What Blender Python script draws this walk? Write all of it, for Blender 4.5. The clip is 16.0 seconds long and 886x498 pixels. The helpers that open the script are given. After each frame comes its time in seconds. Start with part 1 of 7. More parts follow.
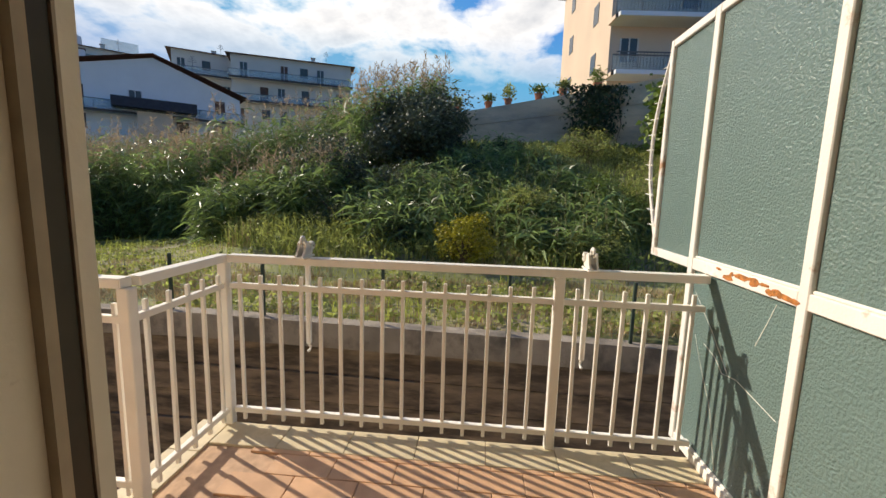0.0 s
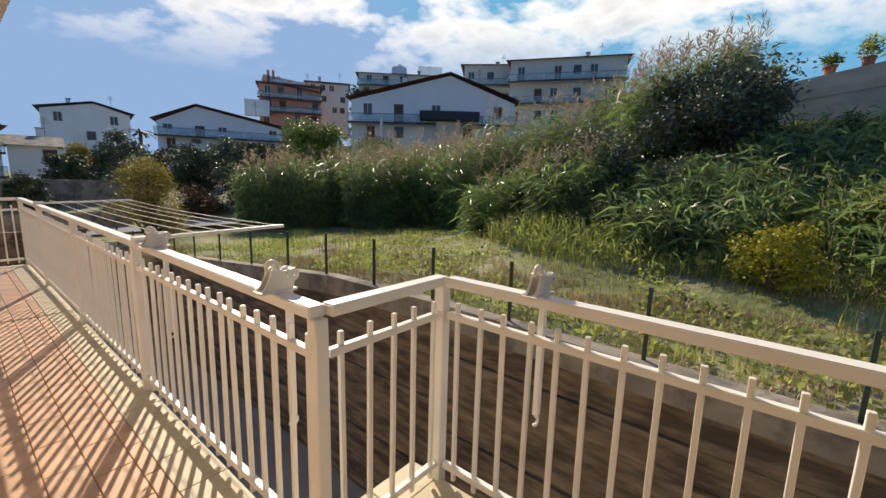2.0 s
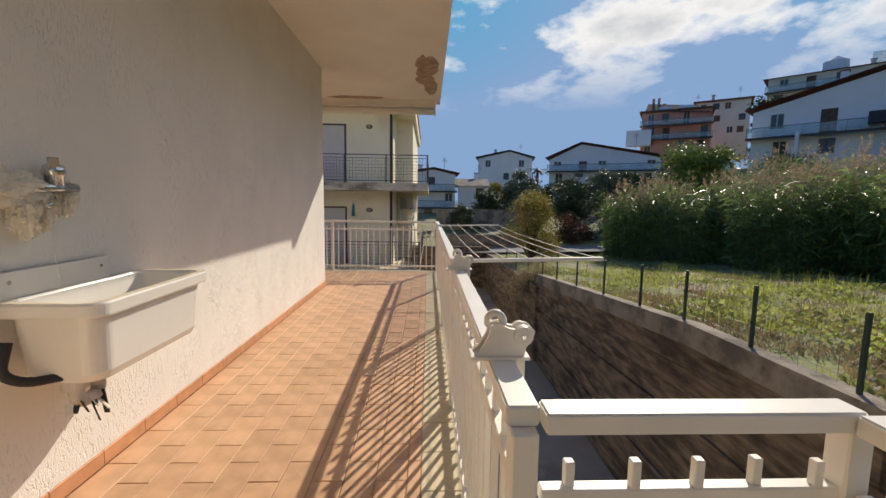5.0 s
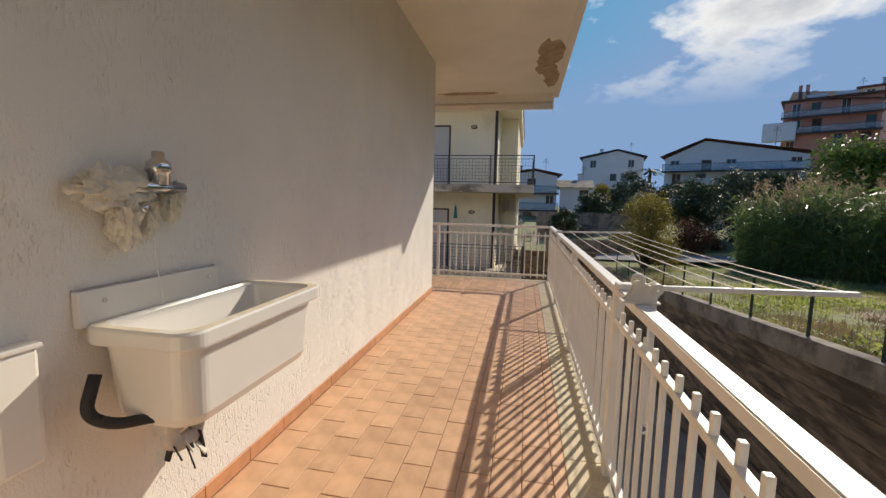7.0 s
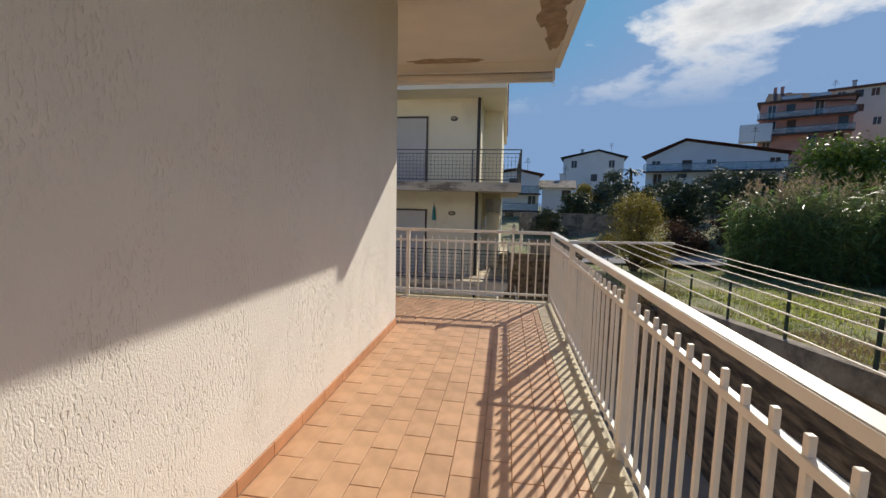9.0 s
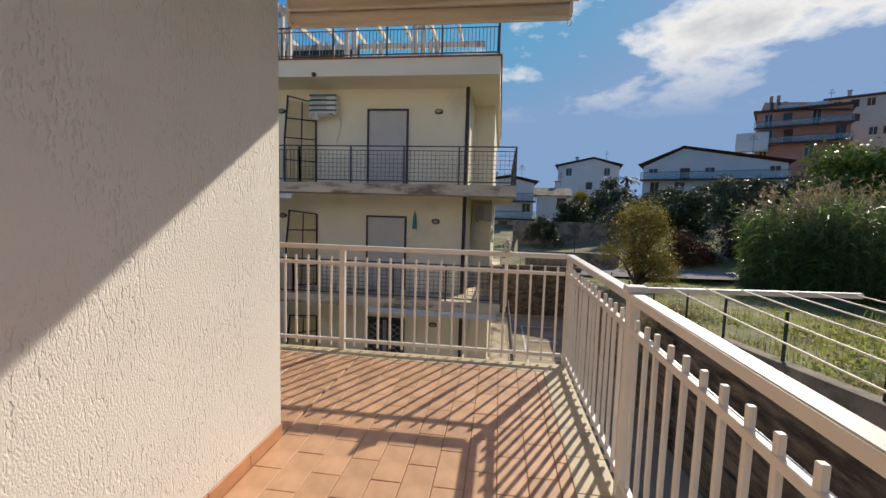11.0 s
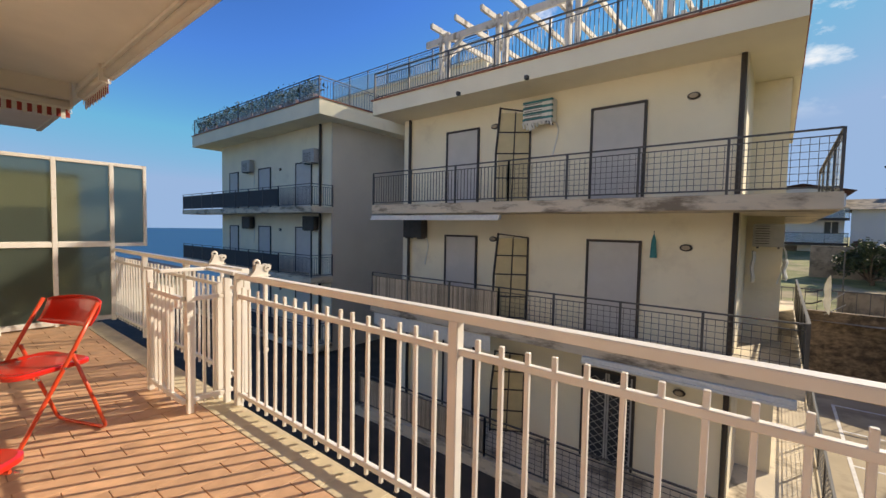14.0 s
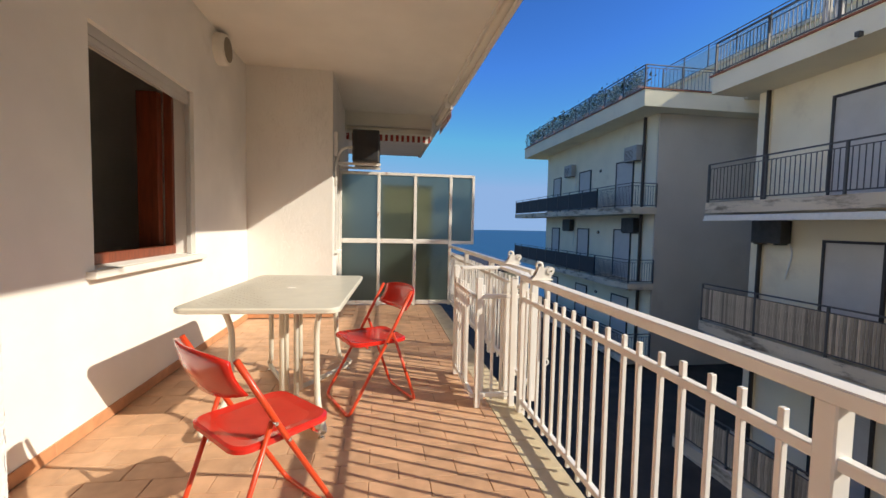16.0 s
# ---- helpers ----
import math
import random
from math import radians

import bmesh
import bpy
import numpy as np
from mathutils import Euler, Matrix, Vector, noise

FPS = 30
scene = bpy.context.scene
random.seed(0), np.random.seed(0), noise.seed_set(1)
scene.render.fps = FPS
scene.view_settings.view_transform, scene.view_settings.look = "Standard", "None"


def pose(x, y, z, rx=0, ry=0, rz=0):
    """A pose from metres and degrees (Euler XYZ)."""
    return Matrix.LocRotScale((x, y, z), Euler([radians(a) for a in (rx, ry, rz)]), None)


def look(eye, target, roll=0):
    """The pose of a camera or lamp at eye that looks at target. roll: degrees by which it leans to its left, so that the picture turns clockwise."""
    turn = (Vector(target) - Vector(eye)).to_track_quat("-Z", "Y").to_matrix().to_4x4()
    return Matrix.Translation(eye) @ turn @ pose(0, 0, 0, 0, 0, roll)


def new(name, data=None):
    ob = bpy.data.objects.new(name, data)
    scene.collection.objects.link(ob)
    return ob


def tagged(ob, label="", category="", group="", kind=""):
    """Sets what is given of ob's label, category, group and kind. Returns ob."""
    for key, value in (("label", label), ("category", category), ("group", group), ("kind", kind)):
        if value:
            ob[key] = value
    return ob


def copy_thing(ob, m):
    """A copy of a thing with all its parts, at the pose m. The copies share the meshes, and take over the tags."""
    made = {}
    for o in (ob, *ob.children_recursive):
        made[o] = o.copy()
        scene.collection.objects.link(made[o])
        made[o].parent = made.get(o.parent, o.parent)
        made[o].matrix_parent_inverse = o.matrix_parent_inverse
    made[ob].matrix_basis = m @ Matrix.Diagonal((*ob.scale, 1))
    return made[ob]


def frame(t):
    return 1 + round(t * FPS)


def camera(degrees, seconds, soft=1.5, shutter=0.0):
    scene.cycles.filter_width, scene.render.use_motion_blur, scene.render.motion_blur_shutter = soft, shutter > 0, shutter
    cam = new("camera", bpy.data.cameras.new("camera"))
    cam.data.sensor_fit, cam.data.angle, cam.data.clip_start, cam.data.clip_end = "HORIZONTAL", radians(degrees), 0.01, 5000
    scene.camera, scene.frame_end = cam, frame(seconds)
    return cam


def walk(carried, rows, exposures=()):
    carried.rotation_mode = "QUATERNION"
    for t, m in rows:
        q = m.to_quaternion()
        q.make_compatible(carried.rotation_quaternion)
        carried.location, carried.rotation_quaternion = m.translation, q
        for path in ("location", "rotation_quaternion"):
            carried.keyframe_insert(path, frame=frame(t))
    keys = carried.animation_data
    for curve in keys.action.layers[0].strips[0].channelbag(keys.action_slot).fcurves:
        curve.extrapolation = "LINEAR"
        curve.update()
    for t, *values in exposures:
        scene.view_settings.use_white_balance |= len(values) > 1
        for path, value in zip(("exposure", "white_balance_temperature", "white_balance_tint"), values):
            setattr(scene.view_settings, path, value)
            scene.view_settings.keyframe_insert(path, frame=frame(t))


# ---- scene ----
cam = camera(93.6, 16.0)

PATH = [
    (0, (0.324, -7.231, 1.343), (2.297, -7.066, 1.063), 1.7),
    (0.5, (0.549, -7.23, 1.36), (2.499, -6.89, 1.062), 0.9),
    (1, (0.797, -7.136, 1.353), (2.676, -6.522, 1.044), 1.0),
    (1.5, (0.931, -7.067, 1.363), (2.669, -6.131, 1.037), 1.3),
    (2, (1.071, -6.983, 1.375), (2.593, -5.726, 1.047), 1.5),
    (2.5, (1.155, -6.995, 1.37), (2.345, -5.415, 1.071), 1.4),
    (3, (1.311, -6.941, 1.347), (2.22, -5.182, 1.064), 0.9),
    (3.5, (1.423, -6.846, 1.343), (2.095, -4.98, 1.085), 0.8),
    (4, (1.497, -6.76, 1.338), (1.938, -4.824, 1.097), 0.8),
    (4.5, (1.578, -6.66, 1.342), (1.831, -4.69, 1.112), 0.8),
    (5, (1.622, -6.586, 1.338), (1.696, -4.6, 1.115), 0.8),
    (7.5, (1.24, -5.708, 1.345), (0.838, -3.761, 1.123), 1.3),
    (8, (1.159, -5.274, 1.336), (0.777, -3.323, 1.116), 1.3),
    (8.5, (1.13, -4.83, 1.325), (0.811, -2.868, 1.104), 1.3),
    (9, (1.152, -4.32, 1.325), (0.86, -2.354, 1.108), 1.2),
    (11.5, (1.191, -1.578, 1.304), (0.929, 0.397, 1.131), 1.7),
    (12, (1.159, -1.052, 1.316), (0.871, 0.92, 1.151), 1.4),
    (12.5, (1.108, -0.66, 1.332), (0.693, 1.29, 1.184), 1.2),
    (13, (0.984, -0.33, 1.295), (0.349, 1.563, 1.178), 1.2),
    (13.5, (0.902, -0.096, 1.303), (-0.038, 1.665, 1.195), 1.2),
    (14, (0.835, 0.1, 1.319), (-0.421, 1.653, 1.219), 1.1),
    (14.5, (0.758, 0.228, 1.318), (-0.803, 1.474, 1.214), 1.0),
    (15, (0.661, 0.348, 1.304), (-1.113, 1.266, 1.199), 1.1),
    (15.5, (0.592, 0.436, 1.304), (-1.316, 1.026, 1.195), 1.0),
    (16, (0.533, 0.507, 1.298), (-1.441, 0.812, 1.182), 1.1),
]
EXPOSURES = [(0, 0.58, 7150, 10), (1.5, 0.58, 7300, 10), (3.5, 0.36, 7050, 9), (5, 0.31, 7050, 9), (9, 0.19, 6800, 8), (11.5, 0.26, 7150, 10), (12.5, 0.43, 8000, 12), (13.5, 0.58, 8000, 12), (14, 0.62, 7600, 11), (15.5, 0.60, 6800, 9), (16, 0.56, 6800, 9)]
walk(cam, [(t, look(eye, target, roll)) for t, eye, target, roll in PATH], EXPOSURES)

# ---- world, sun ----
SUN = Vector((0.394, 0.762, 0.518)).normalized()
world = bpy.data.worlds.new("sky_world")
scene.world = world
world.use_nodes = True
wn, wl = world.node_tree.nodes, world.node_tree.links
wn.clear()
w_out = wn.new("ShaderNodeOutputWorld")
w_bg = wn.new("ShaderNodeBackground")
w_sky = wn.new("ShaderNodeTexSky")
w_sky.sky_type = "NISHITA"
w_sky.sun_disc = False
w_sky.sun_elevation = math.asin(SUN.z)
w_sky.sun_rotation = math.atan2(SUN.x, SUN.y)
w_sky.ozone_density = 3.0
w_sky.dust_density = 0.1
w_sky.air_density = 1.0
w_bg.inputs["Strength"].default_value = 0.11
w_tc = wn.new("ShaderNodeTexCoord")
w_sep = wn.new("ShaderNodeSeparateXYZ")
wl.new(w_tc.outputs["Generated"], w_sep.inputs[0])


def wmath(op, a, b=None, clamp=False):
    n = wn.new("ShaderNodeMath")
    n.operation, n.use_clamp = op, clamp
    for i, v in enumerate((a, b)):
        if v is None:
            continue
        if isinstance(v, (int, float)):
            n.inputs[i].default_value = v
        else:
            wl.new(v, n.inputs[i])
    return n.outputs[0]


# clouds lie on a high flat layer, thicker towards the sea breeze's hills in the south-east
w_h = wmath("ADD", wmath("MAXIMUM", w_sep.outputs[2], 0.02), 0.22)
w_cv = wn.new("ShaderNodeCombineXYZ")
wl.new(wmath("DIVIDE", w_sep.outputs[0], w_h), w_cv.inputs[0])
wl.new(wmath("DIVIDE", w_sep.outputs[1], w_h), w_cv.inputs[1])
w_n = wn.new("ShaderNodeTexNoise")
w_n.inputs["Scale"].default_value = 2.1
w_n.inputs["Detail"].default_value = 9
w_n.inputs["Roughness"].default_value = 0.58
w_n.inputs["Distortion"].default_value = 0.1
wl.new(w_cv.outputs[0], w_n.inputs["Vector"])
w_side = wmath("ADD", wmath("MULTIPLY", w_sep.outputs[0], 0.19), wmath("MULTIPLY", w_sep.outputs[1], 0.095))
w_den = wmath("ADD", w_n.outputs["Fac"], w_side)
w_ramp = wn.new("ShaderNodeMapRange")
w_ramp.inputs["From Min"].default_value = 0.615
w_ramp.inputs["From Max"].default_value = 0.715
wl.new(w_den, w_ramp.inputs["Value"])
w_low = wn.new("ShaderNodeMapRange")
w_low.inputs["From Min"].default_value = 0.20
w_low.inputs["From Max"].default_value = 0.33
wl.new(w_sep.outputs[2], w_low.inputs["Value"])
w_fac = wmath("MULTIPLY", w_ramp.outputs[0], w_low.outputs[0], True)
w_thick = wn.new("ShaderNodeMapRange")
w_thick.inputs["From Min"].default_value = 0.66
w_thick.inputs["From Max"].default_value = 0.86
wl.new(w_den, w_thick.inputs["Value"])
w_cc = wn.new("ShaderNodeMix")
w_cc.data_type = "RGBA"
w_cc.inputs["A"].default_value = (7.4, 7.5, 7.8, 1)
w_cc.inputs["B"].default_value = (4.0, 4.3, 4.9, 1)
wl.new(w_thick.outputs[0], w_cc.inputs["Factor"])
w_blue = wn.new("ShaderNodeMix")
w_blue.data_type = "RGBA"
w_blue.blend_type = "MULTIPLY"
w_blue.inputs["Factor"].default_value = 1.0
w_blue.inputs["B"].default_value = (0.50, 0.84, 1.25, 1)
wl.new(w_sky.outputs[0], w_blue.inputs["A"])
w_mix = wn.new("ShaderNodeMix")
w_mix.data_type = "RGBA"
wl.new(w_fac, w_mix.inputs["Factor"])
w_cap = wn.new("ShaderNodeMix")
w_cap.data_type = "RGBA"
w_cap.blend_type = "DARKEN"
w_cap.inputs["Factor"].default_value = 1.0
w_cap.inputs["B"].default_value = (1.7, 2.8, 4.9, 1)
w_gam = wn.new("ShaderNodeGamma")
w_gam.inputs["Gamma"].default_value = 1.45
wl.new(w_blue.outputs["Result"], w_gam.inputs["Color"])
w_deep = wn.new("ShaderNodeMix")
w_deep.data_type = "RGBA"
w_deep.blend_type = "MULTIPLY"
w_deep.inputs["Factor"].default_value = 1.0
w_deep.inputs["B"].default_value = (0.74, 0.62, 0.52, 1)
wl.new(w_gam.outputs[0], w_deep.inputs["A"])
wl.new(w_deep.outputs["Result"], w_cap.inputs["A"])
wl.new(w_cap.outputs["Result"], w_mix.inputs["A"])
wl.new(w_cc.outputs["Result"], w_mix.inputs["B"])
wl.new(w_mix.outputs["Result"], w_bg.inputs["Color"])
wl.new(w_bg.outputs[0], w_out.inputs[0])

sun_data = bpy.data.lights.new("sun", "SUN")
sun_data.energy = 3.55
sun_data.angle = radians(0.53)
sun_data.color = (1.0, 0.93, 0.82)
sun = new("sun", sun_data)
sun.matrix_world = look(SUN * 100, (0, 0, 0))


# ---- materials ----
def material(name, color, rough=0.8, metal=0.0, vary=0.12, scale=6.0, stain=0.0, stain_color=(0.2, 0.15, 0.1), stain_scale=1.5,
             bump=0.0, bump_scale=60.0, rand=0.0, island=0.0, stretch=(1, 1, 1), stain_low=0.55, coat=0.0, distance=0.004, trans=0.0):
    m = bpy.data.materials.new(name)
    m.use_nodes = True
    n, l = m.node_tree.nodes, m.node_tree.links
    b = n["Principled BSDF"]
    b.inputs["Roughness"].default_value = rough
    b.inputs["Metallic"].default_value = metal
    b.inputs["Coat Weight"].default_value = coat
    tc = n.new("ShaderNodeTexCoord")
    mp = n.new("ShaderNodeMapping")
    mp.inputs["Scale"].default_value = stretch
    l.new(tc.outputs["Object"], mp.inputs["Vector"])
    nz = n.new("ShaderNodeTexNoise")
    nz.inputs["Scale"].default_value = scale
    nz.inputs["Detail"].default_value = 6
    l.new(mp.outputs[0], nz.inputs["Vector"])
    mr = n.new("ShaderNodeMapRange")
    mr.inputs["From Min"].default_value, mr.inputs["From Max"].default_value = 0.3, 0.7
    mr.inputs["To Min"].default_value, mr.inputs["To Max"].default_value = 1 - vary, 1 + vary
    l.new(nz.outputs["Fac"], mr.inputs["Value"])
    value = mr.outputs[0]
    for amount, node, out in ((rand, "ShaderNodeObjectInfo", "Random"), (island, "ShaderNodeNewGeometry", "Random Per Island")):
        if amount:
            r = n.new(node)
            k = n.new("ShaderNodeMapRange")
            k.inputs["To Min"].default_value, k.inputs["To Max"].default_value = 1 - amount, 1 + amount
            l.new(r.outputs[out], k.inputs["Value"])
            mu = n.new("ShaderNodeMath")
            mu.operation = "MULTIPLY"
            l.new(value, mu.inputs[0])
            l.new(k.outputs[0], mu.inputs[1])
            value = mu.outputs[0]
    sc = n.new("ShaderNodeVectorMath")
    sc.operation = "SCALE"
    sc.inputs[0].default_value = color
    l.new(value, sc.inputs["Scale"])
    result = sc.outputs[0]
    if stain:
        sn = n.new("ShaderNodeTexNoise")
        sn.inputs["Scale"].default_value = stain_scale
        sn.inputs["Detail"].default_value = 8
        sn.inputs["Roughness"].default_value = 0.65
        l.new(mp.outputs[0], sn.inputs["Vector"])
        sr = n.new("ShaderNodeMapRange")
        sr.inputs["From Min"].default_value, sr.inputs["From Max"].default_value = stain_low, stain_low + 0.13
        sr.inputs["To Max"].default_value = stain
        l.new(sn.outputs["Fac"], sr.inputs["Value"])
        mx = n.new("ShaderNodeMix")
        mx.data_type = "RGBA"
        l.new(sr.outputs[0], mx.inputs["Factor"])
        l.new(result, mx.inputs["A"])
        mx.inputs["B"].default_value = (*stain_color, 1)
        result = mx.outputs["Result"]
    l.new(result, b.inputs["Base Color"])
    if bump:
        bn = n.new("ShaderNodeTexNoise")
        bn.inputs["Scale"].default_value = bump_scale
        bn.inputs["Detail"].default_value = 4
        l.new(mp.outputs[0], bn.inputs["Vector"])
        bp = n.new("ShaderNodeBump")
        bp.inputs["Strength"].default_value = bump
        bp.inputs["Distance"].default_value = distance
        l.new(bn.outputs["Fac"], bp.inputs["Height"])
        l.new(bp.outputs[0], b.inputs["Normal"])
    if trans:
        tr = n.new("ShaderNodeBsdfTranslucent")
        l.new(result, tr.inputs["Color"])
        ms = n.new("ShaderNodeMixShader")
        ms.inputs[0].default_value = trans
        l.new(b.outputs[0], ms.inputs[1])
        l.new(tr.outputs[0], ms.inputs[2])
        l.new(ms.outputs[0], n["Material Output"].inputs["Surface"])
    return m


def scratched_plaster(name, color):
    """Dragged coarse plaster: short upright furrows in patches, over a finely uneven skin."""
    m = material(name, color, 0.9, vary=0.05, scale=1.2, stain=0.22, stain_color=(0.52, 0.46, 0.38), stain_scale=1.3, stain_low=0.6)
    n, l = m.node_tree.nodes, m.node_tree.links
    tc = n.new("ShaderNodeTexCoord")

    def field(stretch, detail, distortion, low, high):
        mp = n.new("ShaderNodeMapping")
        mp.inputs["Scale"].default_value = stretch
        l.new(tc.outputs["Object"], mp.inputs["Vector"])
        nz = n.new("ShaderNodeTexNoise")
        nz.inputs["Scale"].default_value = 1.0
        nz.inputs["Detail"].default_value = detail
        nz.inputs["Distortion"].default_value = distortion
        l.new(mp.outputs[0], nz.inputs["Vector"])
        r = n.new("ShaderNodeMapRange")
        r.interpolation_type = "SMOOTHSTEP"
        r.inputs["From Min"].default_value, r.inputs["From Max"].default_value = low, high
        l.new(nz.outputs["Fac"], r.inputs["Value"])
        return r.outputs[0]

    def mix(op, a, b):
        k = n.new("ShaderNodeMath")
        k.operation = op
        for i, v in enumerate((a, b)):
            if isinstance(v, float):
                k.inputs[i].default_value = v
            else:
                l.new(v, k.inputs[i])
        return k.outputs[0]

    furrow = field((88, 88, 24), 2, 0.5, 0.44, 0.36)
    patch_ = mix("ADD", mix("MULTIPLY", field((3.5, 3.5, 2.2), 3, 0.0, 0.42, 0.62), 0.85), 0.13)
    grain = field((150, 150, 110), 3, 0.0, 0.3, 0.7)
    height = mix("SUBTRACT", mix("MULTIPLY", grain, 0.22), mix("MULTIPLY", furrow, patch_))
    bp = n.new("ShaderNodeBump")
    bp.inputs["Strength"].default_value, bp.inputs["Distance"].default_value = 0.85, 0.0052
    l.new(height, bp.inputs["Height"])
    l.new(bp.outputs[0], n["Principled BSDF"].inputs["Normal"])
    return m


def pane_glass(name, color, rough, alpha, bump=0.0, scale=70):
    """Obscure glass: a tinted diffusing body under a glossy rippled skin."""
    m = bpy.data.materials.new(name)
    m.use_nodes = True
    n, l = m.node_tree.nodes, m.node_tree.links
    b = n["Principled BSDF"]
    b.inputs["Base Color"].default_value = (*color, 1)
    b.inputs["Roughness"].default_value = rough
    b.inputs["Transmission Weight"].default_value = alpha
    b.inputs["IOR"].default_value = 1.3
    tc = n.new("ShaderNodeTexCoord")
    nz = n.new("ShaderNodeTexNoise")
    nz.inputs["Scale"].default_value = scale
    nz.inputs["Detail"].default_value = 2
    l.new(tc.outputs["Object"], nz.inputs["Vector"])
    bp = n.new("ShaderNodeBump")
    bp.inputs["Strength"].default_value, bp.inputs["Distance"].default_value = bump, 0.009
    l.new(nz.outputs["Fac"], bp.inputs["Height"])
    l.new(bp.outputs[0], b.inputs["Normal"])
    return m


